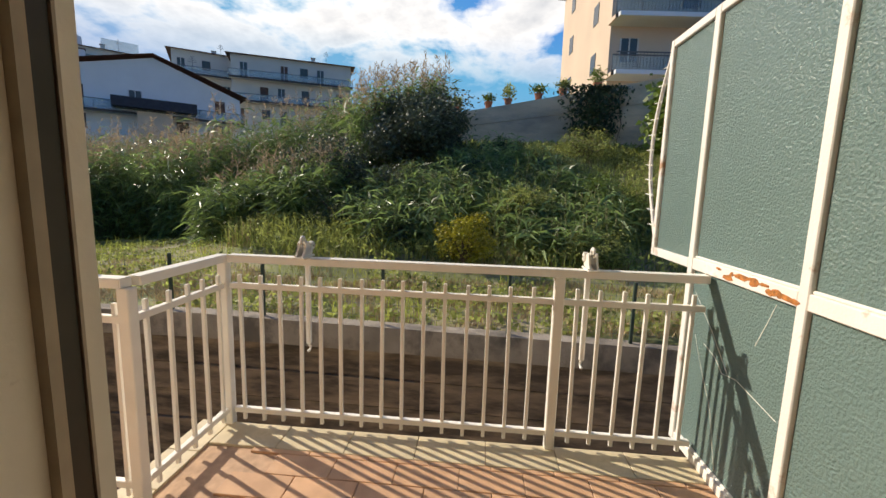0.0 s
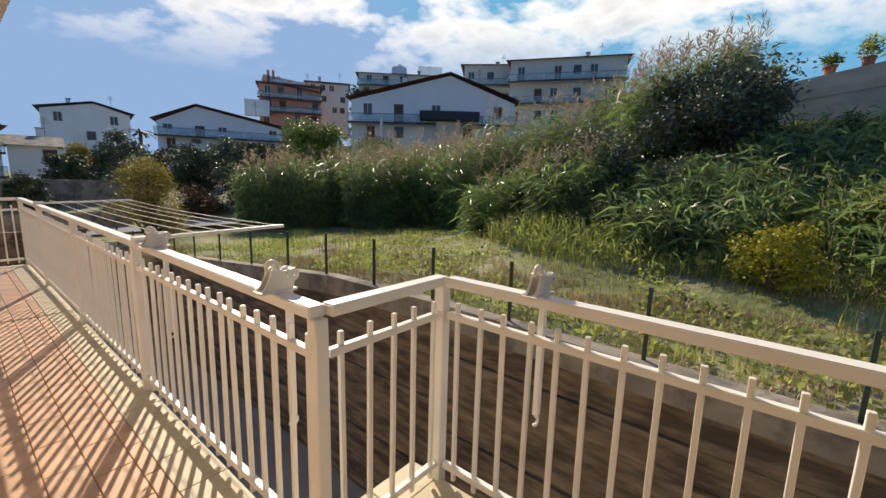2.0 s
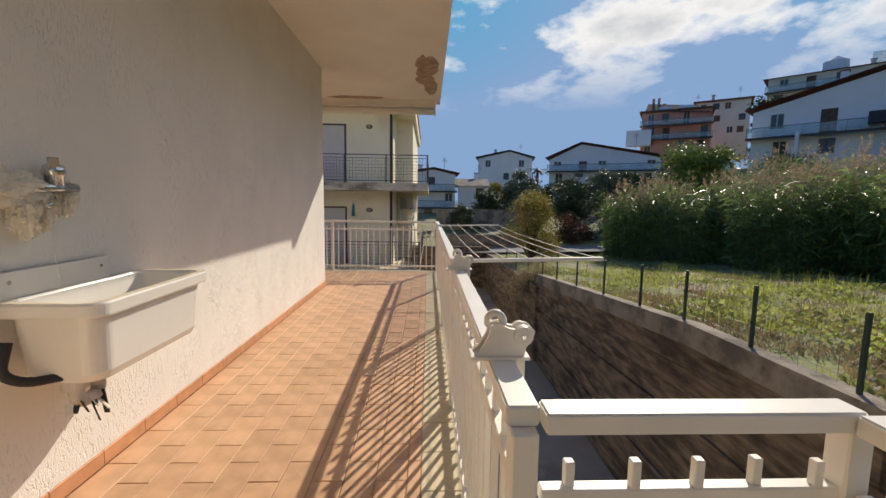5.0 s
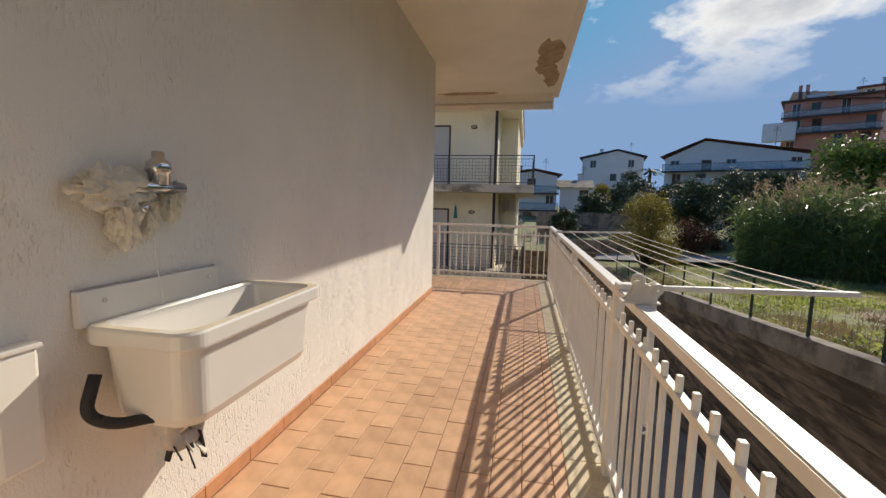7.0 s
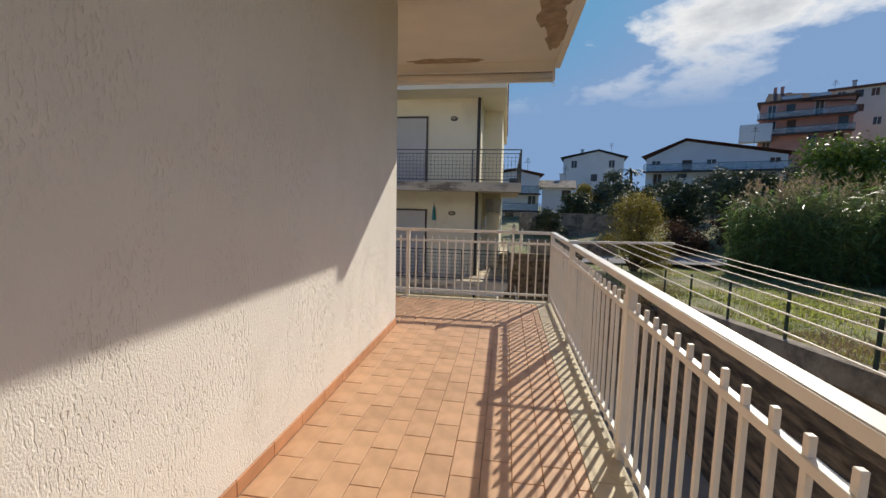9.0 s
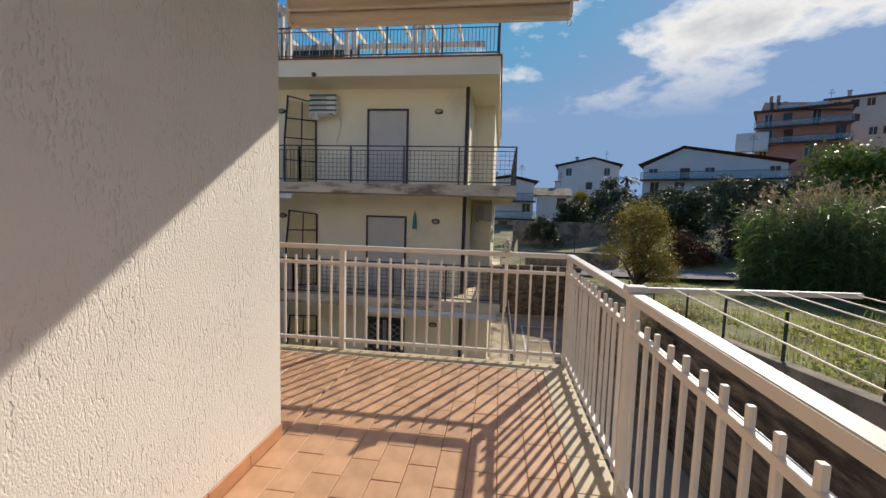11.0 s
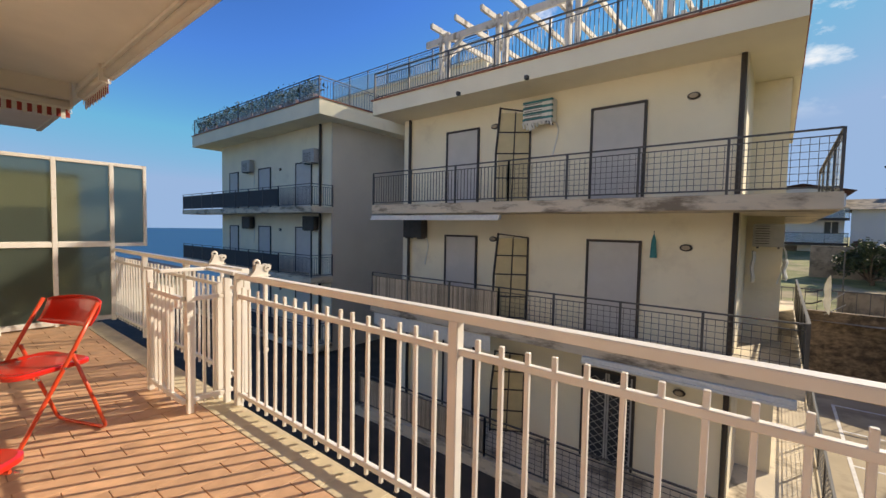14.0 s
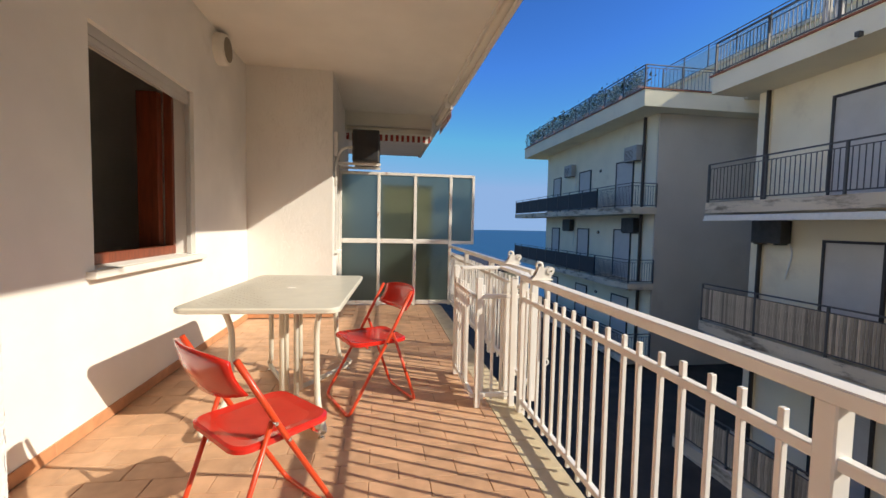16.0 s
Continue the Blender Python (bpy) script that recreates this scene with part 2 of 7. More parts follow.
M = {
    "plaster": scratched_plaster("scratched plaster", (0.86, 0.82, 0.76)),
    "plaster_smooth": material("smooth plaster", (0.88, 0.84, 0.78), 0.9, vary=0.05, scale=2, stain=0.3, stain_color=(0.55, 0.47, 0.37), stain_scale=1.1, stain_low=0.62, bump=0.3, bump_scale=90, distance=0.002),
    "jamb": material("reveal paint", (0.86, 0.79, 0.66), 0.85, vary=0.08, scale=5, stain=0.6, stain_color=(0.36, 0.26, 0.16), stain_scale=28, stain_low=0.66, bump=0.4, bump_scale=140, distance=0.002),
    "soffit": material("soffit paint", (0.88, 0.83, 0.74), 0.9, vary=0.04, scale=2, bump=0.2, bump_scale=60),
    "damp": material("damp stain", (0.42, 0.32, 0.22), 0.9, vary=0.25, scale=9),
    "tile": material("terracotta tile", (0.60, 0.355, 0.205), 0.55, vary=0.16, scale=7, rand=0.09, island=0.09, stain=0.4, stain_color=(0.66, 0.45, 0.30), stain_scale=4, bump=0.15, bump_scale=120, distance=0.002),
    "skirt": material("terracotta skirting", (0.54, 0.26, 0.13), 0.55, vary=0.14, scale=9, island=0.08, rand=0.06),
    "grout": material("grout", (0.50, 0.33, 0.22), 0.95, vary=0.2, scale=20),
    "edge": material("beige edging tile", (0.60, 0.50, 0.33), 0.6, vary=0.14, scale=6, rand=0.06, stain=0.5, stain_color=(0.38, 0.33, 0.2), stain_scale=5),
    "white": material("white enamel with rust", (0.86, 0.82, 0.75), 0.42, vary=0.05, scale=5, stain=0.8, stain_color=(0.46, 0.24, 0.09), stain_scale=5.5, stain_low=0.70, bump=0.15, bump_scale=90, distance=0.002),
    "rusty": material("rusty white frame", (0.80, 0.76, 0.70), 0.5, vary=0.06, scale=6, stain=0.9, stain_color=(0.38, 0.15, 0.04), stain_scale=7, stain_low=0.585, bump=0.5, bump_scale=90, distance=0.003),
    "rust": material("flaking rust", (0.40, 0.15, 0.035), 0.85, vary=0.45, scale=60, stain=0.8, stain_color=(0.06, 0.03, 0.02), stain_scale=45, stain_low=0.55, bump=0.8, bump_scale=120, distance=0.003),
    "pulley": material("cream cast pulley", (0.78, 0.73, 0.65), 0.5, vary=0.06, scale=18, stain=0.5, stain_color=(0.4, 0.32, 0.24), stain_scale=40, stain_low=0.64),
    "steel": material("chrome", (0.62, 0.62, 0.62), 0.18, 1.0, vary=0.1, scale=30),
    "ceramic": material("sink ceramic", (0.80, 0.76, 0.70), 0.22, vary=0.03, scale=4, stain=0.5, stain_color=(0.60, 0.48, 0.32), stain_scale=6, stain_low=0.64, coat=0.4),
    "limescale": material("limescale on ceramic", (0.72, 0.62, 0.47), 0.55, vary=0.12, scale=14, stain=0.8, stain_color=(0.80, 0.76, 0.70), stain_scale=9, stain_low=0.52),
    "rag": material("yellowed tape", (0.74, 0.68, 0.57), 0.9, vary=0.15, scale=20, bump=0.8, bump_scale=50, distance=0.01),
    "black": material("black rubber", (0.02, 0.02, 0.022), 0.6, vary=0.2, scale=30),
    "drain": material("grey drain plastic", (0.55, 0.50, 0.45), 0.5, vary=0.15, scale=20),
    "red": material("red enamel", (0.62, 0.022, 0.012), 0.24, vary=0.08, scale=9, stain=0.35, stain_color=(0.35, 0.03, 0.02), stain_scale=14, stain_low=0.62, coat=0.4),
    "orange": material("red-orange tube enamel", (0.66, 0.06, 0.015), 0.3, vary=0.1, scale=14, coat=0.3),
    "cream": material("cream table enamel", (0.70, 0.66, 0.54), 0.35, vary=0.05, scale=9, coat=0.2),
    "awning": material("cream awning cloth", (0.76, 0.70, 0.60), 0.8, vary=0.08, scale=8, stretch=(0.2, 1, 1)),
    "awning_red": material("dark red awning stripe", (0.36, 0.05, 0.04), 0.85, vary=0.12, scale=20),
    "wood": material("mahogany shutter wood", (0.20, 0.045, 0.018), 0.4, vary=0.3, scale=6, stretch=(6, 6, 0.6)),
    # near-black: room shade put into the colour; also colours a seam and a plinth
    "dark": material("near-black room shade and trim", (0.035, 0.025, 0.02), 0.9, vary=0.2),
    "alu": material("brown aluminium", (0.06, 0.045, 0.032), 0.4, 0.5, vary=0.15, scale=20),
    "track": material("pale guide rail", (0.42, 0.34, 0.24), 0.5, vary=0.12, scale=20),
    "concrete": material("weathered concrete", (0.33, 0.275, 0.205), 0.95, vary=0.25, scale=1.6, stain=0.75, stain_color=(0.10, 0.085, 0.065), stain_scale=1.3, stain_low=0.47, bump=0.6, bump_scale=25, distance=0.02),
    "board_concrete": material("board-marked damp concrete", (0.23, 0.165, 0.105), 0.95, vary=0.5, scale=5, stain=0.75, stain_color=(0.05, 0.038, 0.027), stain_scale=2.3, stain_low=0.47, stretch=(1, 0.35, 1.6), bump=0.7, bump_scale=22, distance=0.02),
    "cream_wall": material("cream facade paint", (0.90, 0.81, 0.61), 0.9, vary=0.05, scale=0.8, stain=0.3, stain_color=(0.50, 0.41, 0.29), stain_scale=0.6, stain_low=0.58, bump=0.2, bump_scale=40),
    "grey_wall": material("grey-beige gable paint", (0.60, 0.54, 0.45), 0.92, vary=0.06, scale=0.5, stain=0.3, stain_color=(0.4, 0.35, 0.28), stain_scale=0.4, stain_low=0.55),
    "slab": material("stained slab edge", (0.66, 0.57, 0.43), 0.92, vary=0.1, scale=1.5, stain=0.85, stain_color=(0.15, 0.115, 0.08), stain_scale=1.7, stain_low=0.50, stretch=(0.6, 0.6, 2), bump=0.4, bump_scale=18, distance=0.01),
    "iron": material("dark grey railing paint", (0.085, 0.080, 0.075), 0.5, vary=0.12, scale=12),
    "iron_blue": material("dark blue railing paint", (0.035, 0.05, 0.085), 0.5, vary=0.12, scale=12),
    "shutter": material("roller shutter plastic", (0.60, 0.57, 0.53), 0.6, vary=0.04, scale=3),
    "brown_frame": material("dark brown frame", (0.045, 0.032, 0.024), 0.5, vary=0.15, scale=14),
    "screen_glass": material("straw-yellow screen pane", (0.62, 0.52, 0.30), 0.45, vary=0.08, scale=4),
    "bamboo": material("bamboo mat", (0.44, 0.36, 0.26), 0.85, vary=0.3, scale=4, stretch=(12, 12, 0.6), rand=0.42),
    "dark_mesh": material("black mesh screen", (0.03, 0.03, 0.034), 0.7, vary=0.15, scale=8),
    "ac": material("grey air conditioner", (0.42, 0.41, 0.38), 0.6, vary=0.1, scale=7),
    "ac_dark": material("dark cover", (0.055, 0.050, 0.045), 0.65, vary=0.25, scale=6),
    "cloth_green": material("green-blue striped cloth", (0.06, 0.22, 0.22), 0.9, vary=0.15, scale=12),
    "cloth_white": material("white cloth", (0.76, 0.74, 0.68), 0.9, vary=0.06, scale=12),
    "teal": material("teal closed umbrella", (0.05, 0.25, 0.27), 0.8, vary=0.15, scale=12),
    "coping": material("terracotta coping", (0.36, 0.12, 0.06), 0.8, vary=0.2, scale=6),
    "peeling": material("peeling white timber", (0.66, 0.62, 0.55), 0.8, vary=0.1, scale=5, stain=0.9, stain_color=(0.16, 0.12, 0.08), stain_scale=3.2, stain_low=0.52, stretch=(1, 1, 0.5)),
    "timber": material("bare yellow timber", (0.50, 0.36, 0.16), 0.8, vary=0.2, scale=4),
    "green_cloth": material("dark green shade cloth", (0.012, 0.05, 0.035), 0.9, vary=0.25, scale=4),
    "drive": material("stained concrete drive", (0.46, 0.38, 0.26), 0.95, vary=0.16, scale=0.7, stain=0.6, stain_color=(0.22, 0.17, 0.12), stain_scale=0.5, stain_low=0.5, bump=0.3, bump_scale=12),
    # yard paving, kept very dark because the blocks' shadow is in the colour
    "yard": material("yard paving darkened for shade", (0.062, 0.048, 0.035), 0.95, vary=0.25, scale=1.2, stain=0.4, stain_color=(0.12, 0.10, 0.08), stain_scale=0.6),
    "line": material("white road paint", (0.72, 0.70, 0.66), 0.8, vary=0.15, scale=9),
    "asphalt": material("old asphalt", (0.24, 0.23, 0.22), 0.95, vary=0.15, scale=2),
    "fence": material("green wire fence post", (0.035, 0.06, 0.04), 0.6, vary=0.2, scale=10),
    "wire": material("galvanised wire", (0.20, 0.20, 0.19), 0.5, 0.6, vary=0.1),
    "cord": material("white washing line", (0.80, 0.77, 0.70), 0.6, vary=0.05),
    "house_white": material("white house paint", (0.74, 0.73, 0.71), 0.9, vary=0.05, scale=0.4, stain=0.2, stain_color=(0.5, 0.48, 0.44), stain_scale=0.3),
    "house_cream": material("pale apartment paint", (0.62, 0.58, 0.50), 0.9, vary=0.06, scale=0.4),
    "house_red": material("red house paint", (0.62, 0.29, 0.21), 0.9, vary=0.1, scale=0.5),
    "house_peach": material("peach house paint", (0.66, 0.50, 0.36), 0.9, vary=0.06, scale=0.4),
    "roof": material("brown roof tiles", (0.12, 0.065, 0.045), 0.9, vary=0.3, scale=3),
    "slate": material("dark slate roof", (0.035, 0.035, 0.045), 0.8, vary=0.25, scale=4),
    "window": material("dark window pane", (0.05, 0.055, 0.06), 0.15, vary=0.1),
    "bark": material("bark", (0.13, 0.09, 0.06), 0.95, vary=0.35, scale=14, bump=0.6, bump_scale=30, distance=0.02),
    "reed": material("reed leaf", (0.20, 0.28, 0.085), 0.40, vary=0.25, scale=0.5, island=0.45, trans=0.45),
    "cane": material("dry reed cane", (0.22, 0.22, 0.09), 0.7, vary=0.2, island=0.3),
    "plume": material("reed plume", (0.46, 0.34, 0.21), 0.9, vary=0.15, island=0.25, trans=0.3),
    "grass": material("meadow grass", (0.32, 0.35, 0.07), 0.7, vary=0.4, scale=0.35, island=0.45, trans=0.55),
    "weed": material("weed leaves", (0.28, 0.31, 0.085), 0.6, vary=0.4, scale=0.35, island=0.5, trans=0.55),
    "straw": material("dry straw", (0.42, 0.31, 0.16), 0.8, vary=0.25, scale=0.6, island=0.35, trans=0.15),
    "olive": material("silvery olive leaf", (0.105, 0.125, 0.065), 0.5, vary=0.25, scale=0.6, island=0.5, trans=0.15),
    "dark_leaf": material("dark evergreen leaf", (0.055, 0.075, 0.028), 0.6, vary=0.3, scale=0.5, island=0.5, trans=0.15),
    "bright_leaf": material("citrus leaf", (0.17, 0.23, 0.035), 0.5, vary=0.3, scale=0.5, island=0.45, trans=0.25),
    "gold_leaf": material("golden autumn leaf", (0.31, 0.25, 0.045), 0.6, vary=0.3, scale=0.5, island=0.4, trans=0.3),
    "yellow_leaf": material("yellow shrub", (0.36, 0.33, 0.03), 0.6, vary=0.25, scale=1, island=0.4, trans=0.3),
    "rust_leaf": material("russet bracken", (0.13, 0.06, 0.025), 0.8, vary=0.3, scale=1, island=0.4, trans=0.15),
    "pot": material("terracotta pot", (0.40, 0.15, 0.07), 0.8, vary=0.12, scale=9),
    "garden_wall": material("board-marked grey wall", (0.60, 0.46, 0.31), 0.95, vary=0.28, scale=0.8, stain=0.6, stain_color=(0.28, 0.24, 0.20), stain_scale=0.7, stain_low=0.52, stretch=(1, 0.4, 1.5), bump=0.5, bump_scale=9, distance=0.04),
    "green_glass": pane_glass("green rippled glass", (0.26, 0.37, 0.345), 0.25, 0.5, 1.0, 85),
    "smoke_glass": pane_glass("grey obscure glass", (0.25, 0.31, 0.265), 0.35, 0.80, 0.25, 60),
}


def thin_glass(name, clear):
    """A clear thin pane: mostly see-through, with a little gloss."""
    m = bpy.data.materials.new(name)
    m.use_nodes = True
    n, l = m.node_tree.nodes, m.node_tree.links
    b = n["Principled BSDF"]
    b.inputs["Base Color"].default_value = (0.55, 0.60, 0.60, 1)
    b.inputs["Roughness"].default_value = 0.08
    tr = n.new("ShaderNodeBsdfTransparent")
    tr.inputs["Color"].default_value = (0.92, 0.96, 0.95, 1)
    ms = n.new("ShaderNodeMixShader")
    ms.inputs[0].default_value = clear
    l.new(b.outputs[0], ms.inputs[1])
    l.new(tr.outputs[0], ms.inputs[2])
    l.new(ms.outputs[0], n["Material Output"].inputs["Surface"])
    return m


M["clear_glass"] = thin_glass("pale terrace glass", 0.72)
# open ground: grass, dry patches, bare soil
gm = material("ground", (0.20, 0.21, 0.075), 0.95, vary=0.35, scale=0.6, stain=0.85, stain_color=(0.40, 0.31, 0.19), stain_scale=0.33, stain_low=0.50, bump=0.8, bump_scale=6, distance=0.06)
M["ground"] = gm
sm = bpy.data.materials.new("sea")
sm.use_nodes = True
sb = sm.node_tree.nodes["Principled BSDF"]
sb.inputs["Base Color"].default_value = (0.016, 0.085, 0.18, 1)
sb.inputs["Roughness"].default_value = 0.45
sb.inputs["Specular IOR Level"].default_value = 0.2
sn_ = sm.node_tree.nodes.new("ShaderNodeTexNoise")
sn_.inputs["Scale"].default_value = 0.05
sn_.inputs["Detail"].default_value = 8
sc_ = sm.node_tree.nodes.new("ShaderNodeTexCoord")
sm.node_tree.links.new(sc_.outputs["Object"], sn_.inputs["Vector"])
sp_ = sm.node_tree.nodes.new("ShaderNodeBump")
sp_.inputs["Strength"].default_value, sp_.inputs["Distance"].default_value = 0.3, 1.0
sm.node_tree.links.new(sn_.outputs["Fac"], sp_.inputs["Height"])
sm.node_tree.links.new(sp_.outputs[0], sb.inputs["Normal"])
M["sea"] = sm


# ---- mesh helpers ----
def part(name, bm, mat, parent=None, label="", smooth=False):
    me = bpy.data.meshes.new(name)
    bm.normal_update()
    bm.to_mesh(me)
    bm.free()
    me.materials.append(M[mat])
    if smooth:
        for p in me.polygons:
            p.use_smooth = True
    ob = new(name, me)
    if parent is not None:
        ob.parent = parent
    if label:
        tagged(ob, label)
    return ob


def thing(name, label, category, at=(0, 0, 0), group="", kind="", rz=0):
    ob = new(name)
    ob.matrix_basis = pose(*at, 0, 0, rz)
    return tagged(ob, label, category, group, kind)


def box(bm, x0, x1, y0, y1, z0, z1):
    v = [bm.verts.new(p) for p in ((x0, y0, z0), (x1, y0, z0), (x1, y1, z0), (x0, y1, z0), (x0, y0, z1), (x1, y0, z1), (x1, y1, z1), (x0, y1, z1))]
    for f in ((3, 2, 1, 0), (4, 5, 6, 7), (0, 1, 5, 4), (1, 2, 6, 5), (2, 3, 7, 6), (3, 0, 4, 7)):
        bm.faces.new([v[i] for i in f])
    return bm


def bx(x0, x1, y0, y1, z0, z1, bevel=0.0, seg=2):
    bm = box(bmesh.new(), x0, x1, y0, y1, z0, z1)
    if bevel:
        bmesh.ops.bevel(bm, geom=bm.edges[:], offset=bevel, segments=seg, affect="EDGES", profile=0.5)
    return bm


def prism(bm, outline, z0, z1):
    """An upright prism over an outline given anticlockwise."""
    lo = [bm.verts.new((x, y, z0)) for x, y in outline]
    hi = [bm.verts.new((x, y, z1)) for x, y in outline]
    k = len(outline)
    bm.faces.new(lo[::-1])
    bm.faces.new(hi)
    for i in range(k):
        bm.faces.new((lo[i], lo[(i + 1) % k], hi[(i + 1) % k], hi[i]))
    return bm


def beam(bm, a, b, w, h=None, up=(0, 0, 1)):
    """A bar of section w x h between two points."""
    a, b = Vector(a), Vector(b)
    h = w if h is None else h
    d = (b - a).normalized()
    u = Vector(up)
    if abs(d.dot(u)) > 0.98:
        u = Vector((0, 1, 0))
    s = d.cross(u).normalized()
    t = s.cross(d)
    v = []
    for p in (a, b):
        for i, j in ((-1, -1), (1, -1), (1, 1), (-1, 1)):
            v.append(bm.verts.new(p + s * i * w / 2 + t * j * h / 2))
    for f in ((3, 2, 1, 0), (4, 5, 6, 7), (0, 1, 5, 4), (1, 2, 6, 5), (2, 3, 7, 6), (3, 0, 4, 7)):
        bm.faces.new([v[i] for i in f])
    return bm


def tube(bm, pts, r, n=8):
    """A round tube along a line of points."""
    pts = [Vector(p) for p in pts]
    rings = []
    ref = Vector((0.13, 0.31, 0.94))
    for i, p in enumerate(pts):
        d = (pts[min(i + 1, len(pts) - 1)] - pts[max(i - 1, 0)]).normalized()
        s = d.cross(ref)
        if s.length < 0.1:
            s = d.cross(Vector((1, 0, 0)))
        s.normalize()
        t = d.cross(s)
        rr = r[i] if isinstance(r, (list, tuple)) else r
        rings.append([bm.verts.new(p + (s * math.cos(2 * math.pi * k / n) + t * math.sin(2 * math.pi * k / n)) * rr) for k in range(n)])
    for q, w in zip(rings, rings[1:]):
        for k in range(n):
            bm.faces.new((q[k], q[(k + 1) % n], w[(k + 1) % n], w[k]))
    bm.faces.new(rings[0][::-1])
    bm.faces.new(rings[-1])
    return bm


def arc(pts, radius=0.05, n=5):
    """Rounds the corners of a line of points."""
    pts = [Vector(p) for p in pts]
    out = [pts[0]]
    for a, b, c in zip(pts, pts[1:], pts[2:]):
        r = min(radius, (a - b).length / 2, (c - b).length / 2)
        p, q = b + (a - b).normalized() * r, b + (c - b).normalized() * r
        for i in range(n + 1):
            t = i / n
            out.append(p * (1 - t) ** 2 + b * 2 * t * (1 - t) + q * t * t)
    return out + [pts[-1]]


def raw(name, verts, faces, mat, parent=None, mats=None, index=None):
    me = bpy.data.meshes.new(name)
    me.from_pydata(verts, [], faces)
    for k in (mats or [mat]):
        me.materials.append(M[k])
    if index is not None:
        me.polygons.foreach_set("material_index", index)
    me.update()
    ob = new(name, me)
    if parent is not None:
        ob.parent = parent
    return ob


# ---- ground ----
def smooth(v):
    v = np.clip(v, 0, 1)
    return v * v * (3 - 2 * v)


def ground_z(x, y):
    x, y = np.asarray(x, float), np.asarray(y, float)
    d = np.hypot(x, y + 6.5)
    az = np.degrees(np.arctan2(x, y + 6.5))
    slope = np.interp(az, [-20, 5, 15, 30, 60, 90, 150], [0.0, 0.02, 0.08, 0.14, 0.17, 0.20, 0.20])
    far = slope * np.clip(d - 27, 0, 75) 
    field = -0.72 - 0.085 * np.clip(y, 0, 14) - 0.05 * np.clip(y - 14, 0, 10) + far * smooth((d - 25) / 12)
    field = field + 4.3 * smooth((x - 9) / 13.5) * smooth((3.5 - y) / 9)
    field = field + 0.06 * np.sin(x * 1.7 + y * 0.6) * np.cos(y * 1.3 - x * 0.4)
    low = -5.0 - 0.22 * np.clip(-x - 34, 0, 190)
    north = -2.5 + 0.07 * np.clip(y - 24, 0, 200) + 0.0 * x
    low = np.where((y > 24) & (x > -20), north, low)
    return np.where(x > 6.12, field, low)


xs = np.concatenate([np.linspace(-260, -40, 23), np.linspace(-36, 5, 36), [6.1, 6.14], np.linspace(6.5, 30, 72), np.linspace(31, 90, 50), np.linspace(95, 900, 16)])
ys = np.concatenate([np.linspace(-900, -60, 12), np.linspace(-50, -20, 16), np.linspace(-19, 23.9, 120), [24.1], np.linspace(25, 100, 60), np.linspace(110, 900, 14)])
gx, gy = np.meshgrid(xs, ys)
gz = ground_z(gx, gy)
nx_ = len(xs)
quads = [(j * nx_ + i, j * nx_ + i + 1, (j + 1) * nx_ + i + 1, (j + 1) * nx_ + i) for j in range(len(ys) - 1) for i in range(nx_ - 1)]
ground = raw("ground", np.stack([gx, gy, gz], -1).reshape(-1, 3).tolist(), quads, "ground")
for p in ground.data.polygons:
    p.use_smooth = True
tagged(ground, "sloping rough meadow of grass and dry soil", "ground", kind="structure")

sea = raw("water", [(-4500, -4500, -46), (-215, -4500, -46), (-215, 4500, -46), (-4500, 4500, -46)], [(0, 1, 2, 3)], "sea")
tagged(sea, "deep blue open sea to the horizon", "sea", kind="structure")

# drive between the blocks and the retaining wall
drive = part("road", bx(-1.5, 6.0, -20, 23.8, -4.999, -4.96), "drive")
tagged(drive, "stained pale concrete drive with white parking lines", "drive", kind="structure")
bm = bmesh.new()
for k in range(4):
    yk = 13.2 + k * 2.6
    box(bm, 2.6, 4.3, yk, yk + 0.09, -4.96, -4.952)
box(bm, 2.6, 2.69, 12, 21.1, -4.96, -4.951)
part("road_marking", bm, "line", drive)

# sheet over the low ground, painted as dark as the shadowed yard looks
yard = part("pavement", bx(-34, -1.5, -20, 23.8, -4.999, -4.965), "yard")
tagged(yard, "paved yard between the apartment blocks, its shade put into the dark colour", "yard", kind="structure")

# lane at the meadow's far side
lane_pts = [(-8, 27.0), (4, 25.2), (9, 23.6), (14, 22.6), (19, 24.0), (24, 29)]
lv, lf = [], []
for i, (lx, ly) in enumerate(lane_pts):
    for dy in (-1.7, 1.7):
        lv.append((lx, ly + dy, float(ground_z(max(lx, 6.2), ly)) + 0.14 if lx > 6 else -2.3))
    if i:
        lf.append((2 * i - 2, 2 * i, 2 * i + 1, 2 * i - 1))
lane = raw("road", lv, lf, "asphalt")
tagged(lane, "pale worn asphalt lane past the meadow", "road", kind="structure")

# retaining wall of the meadow, with a paler upper beam
WX = 6.0


def wall_top(y):
    return float(np.interp(y, [-16, -10, -3, 0, 9.4], [-0.72, -0.70, -0.56, -0.60, -1.42]))


def slanted_wall(name, ya, yb, top_a, top_b, low_a, low_b, x0, x1, mat, parent=None):
    v = [(x0, ya, low_a), (x1, ya, low_a), (x1, yb, low_b), (x0, yb, low_b), (x0, ya, top_a), (x1, ya, top_a), (x1, yb, top_b), (x0, yb, top_b)]
    return raw(name, v, [(3, 2, 1, 0), (4, 5, 6, 7), (0, 1, 5, 4), (1, 2, 6, 5), (2, 3, 7, 6), (3, 0, 4, 7)], mat, parent)


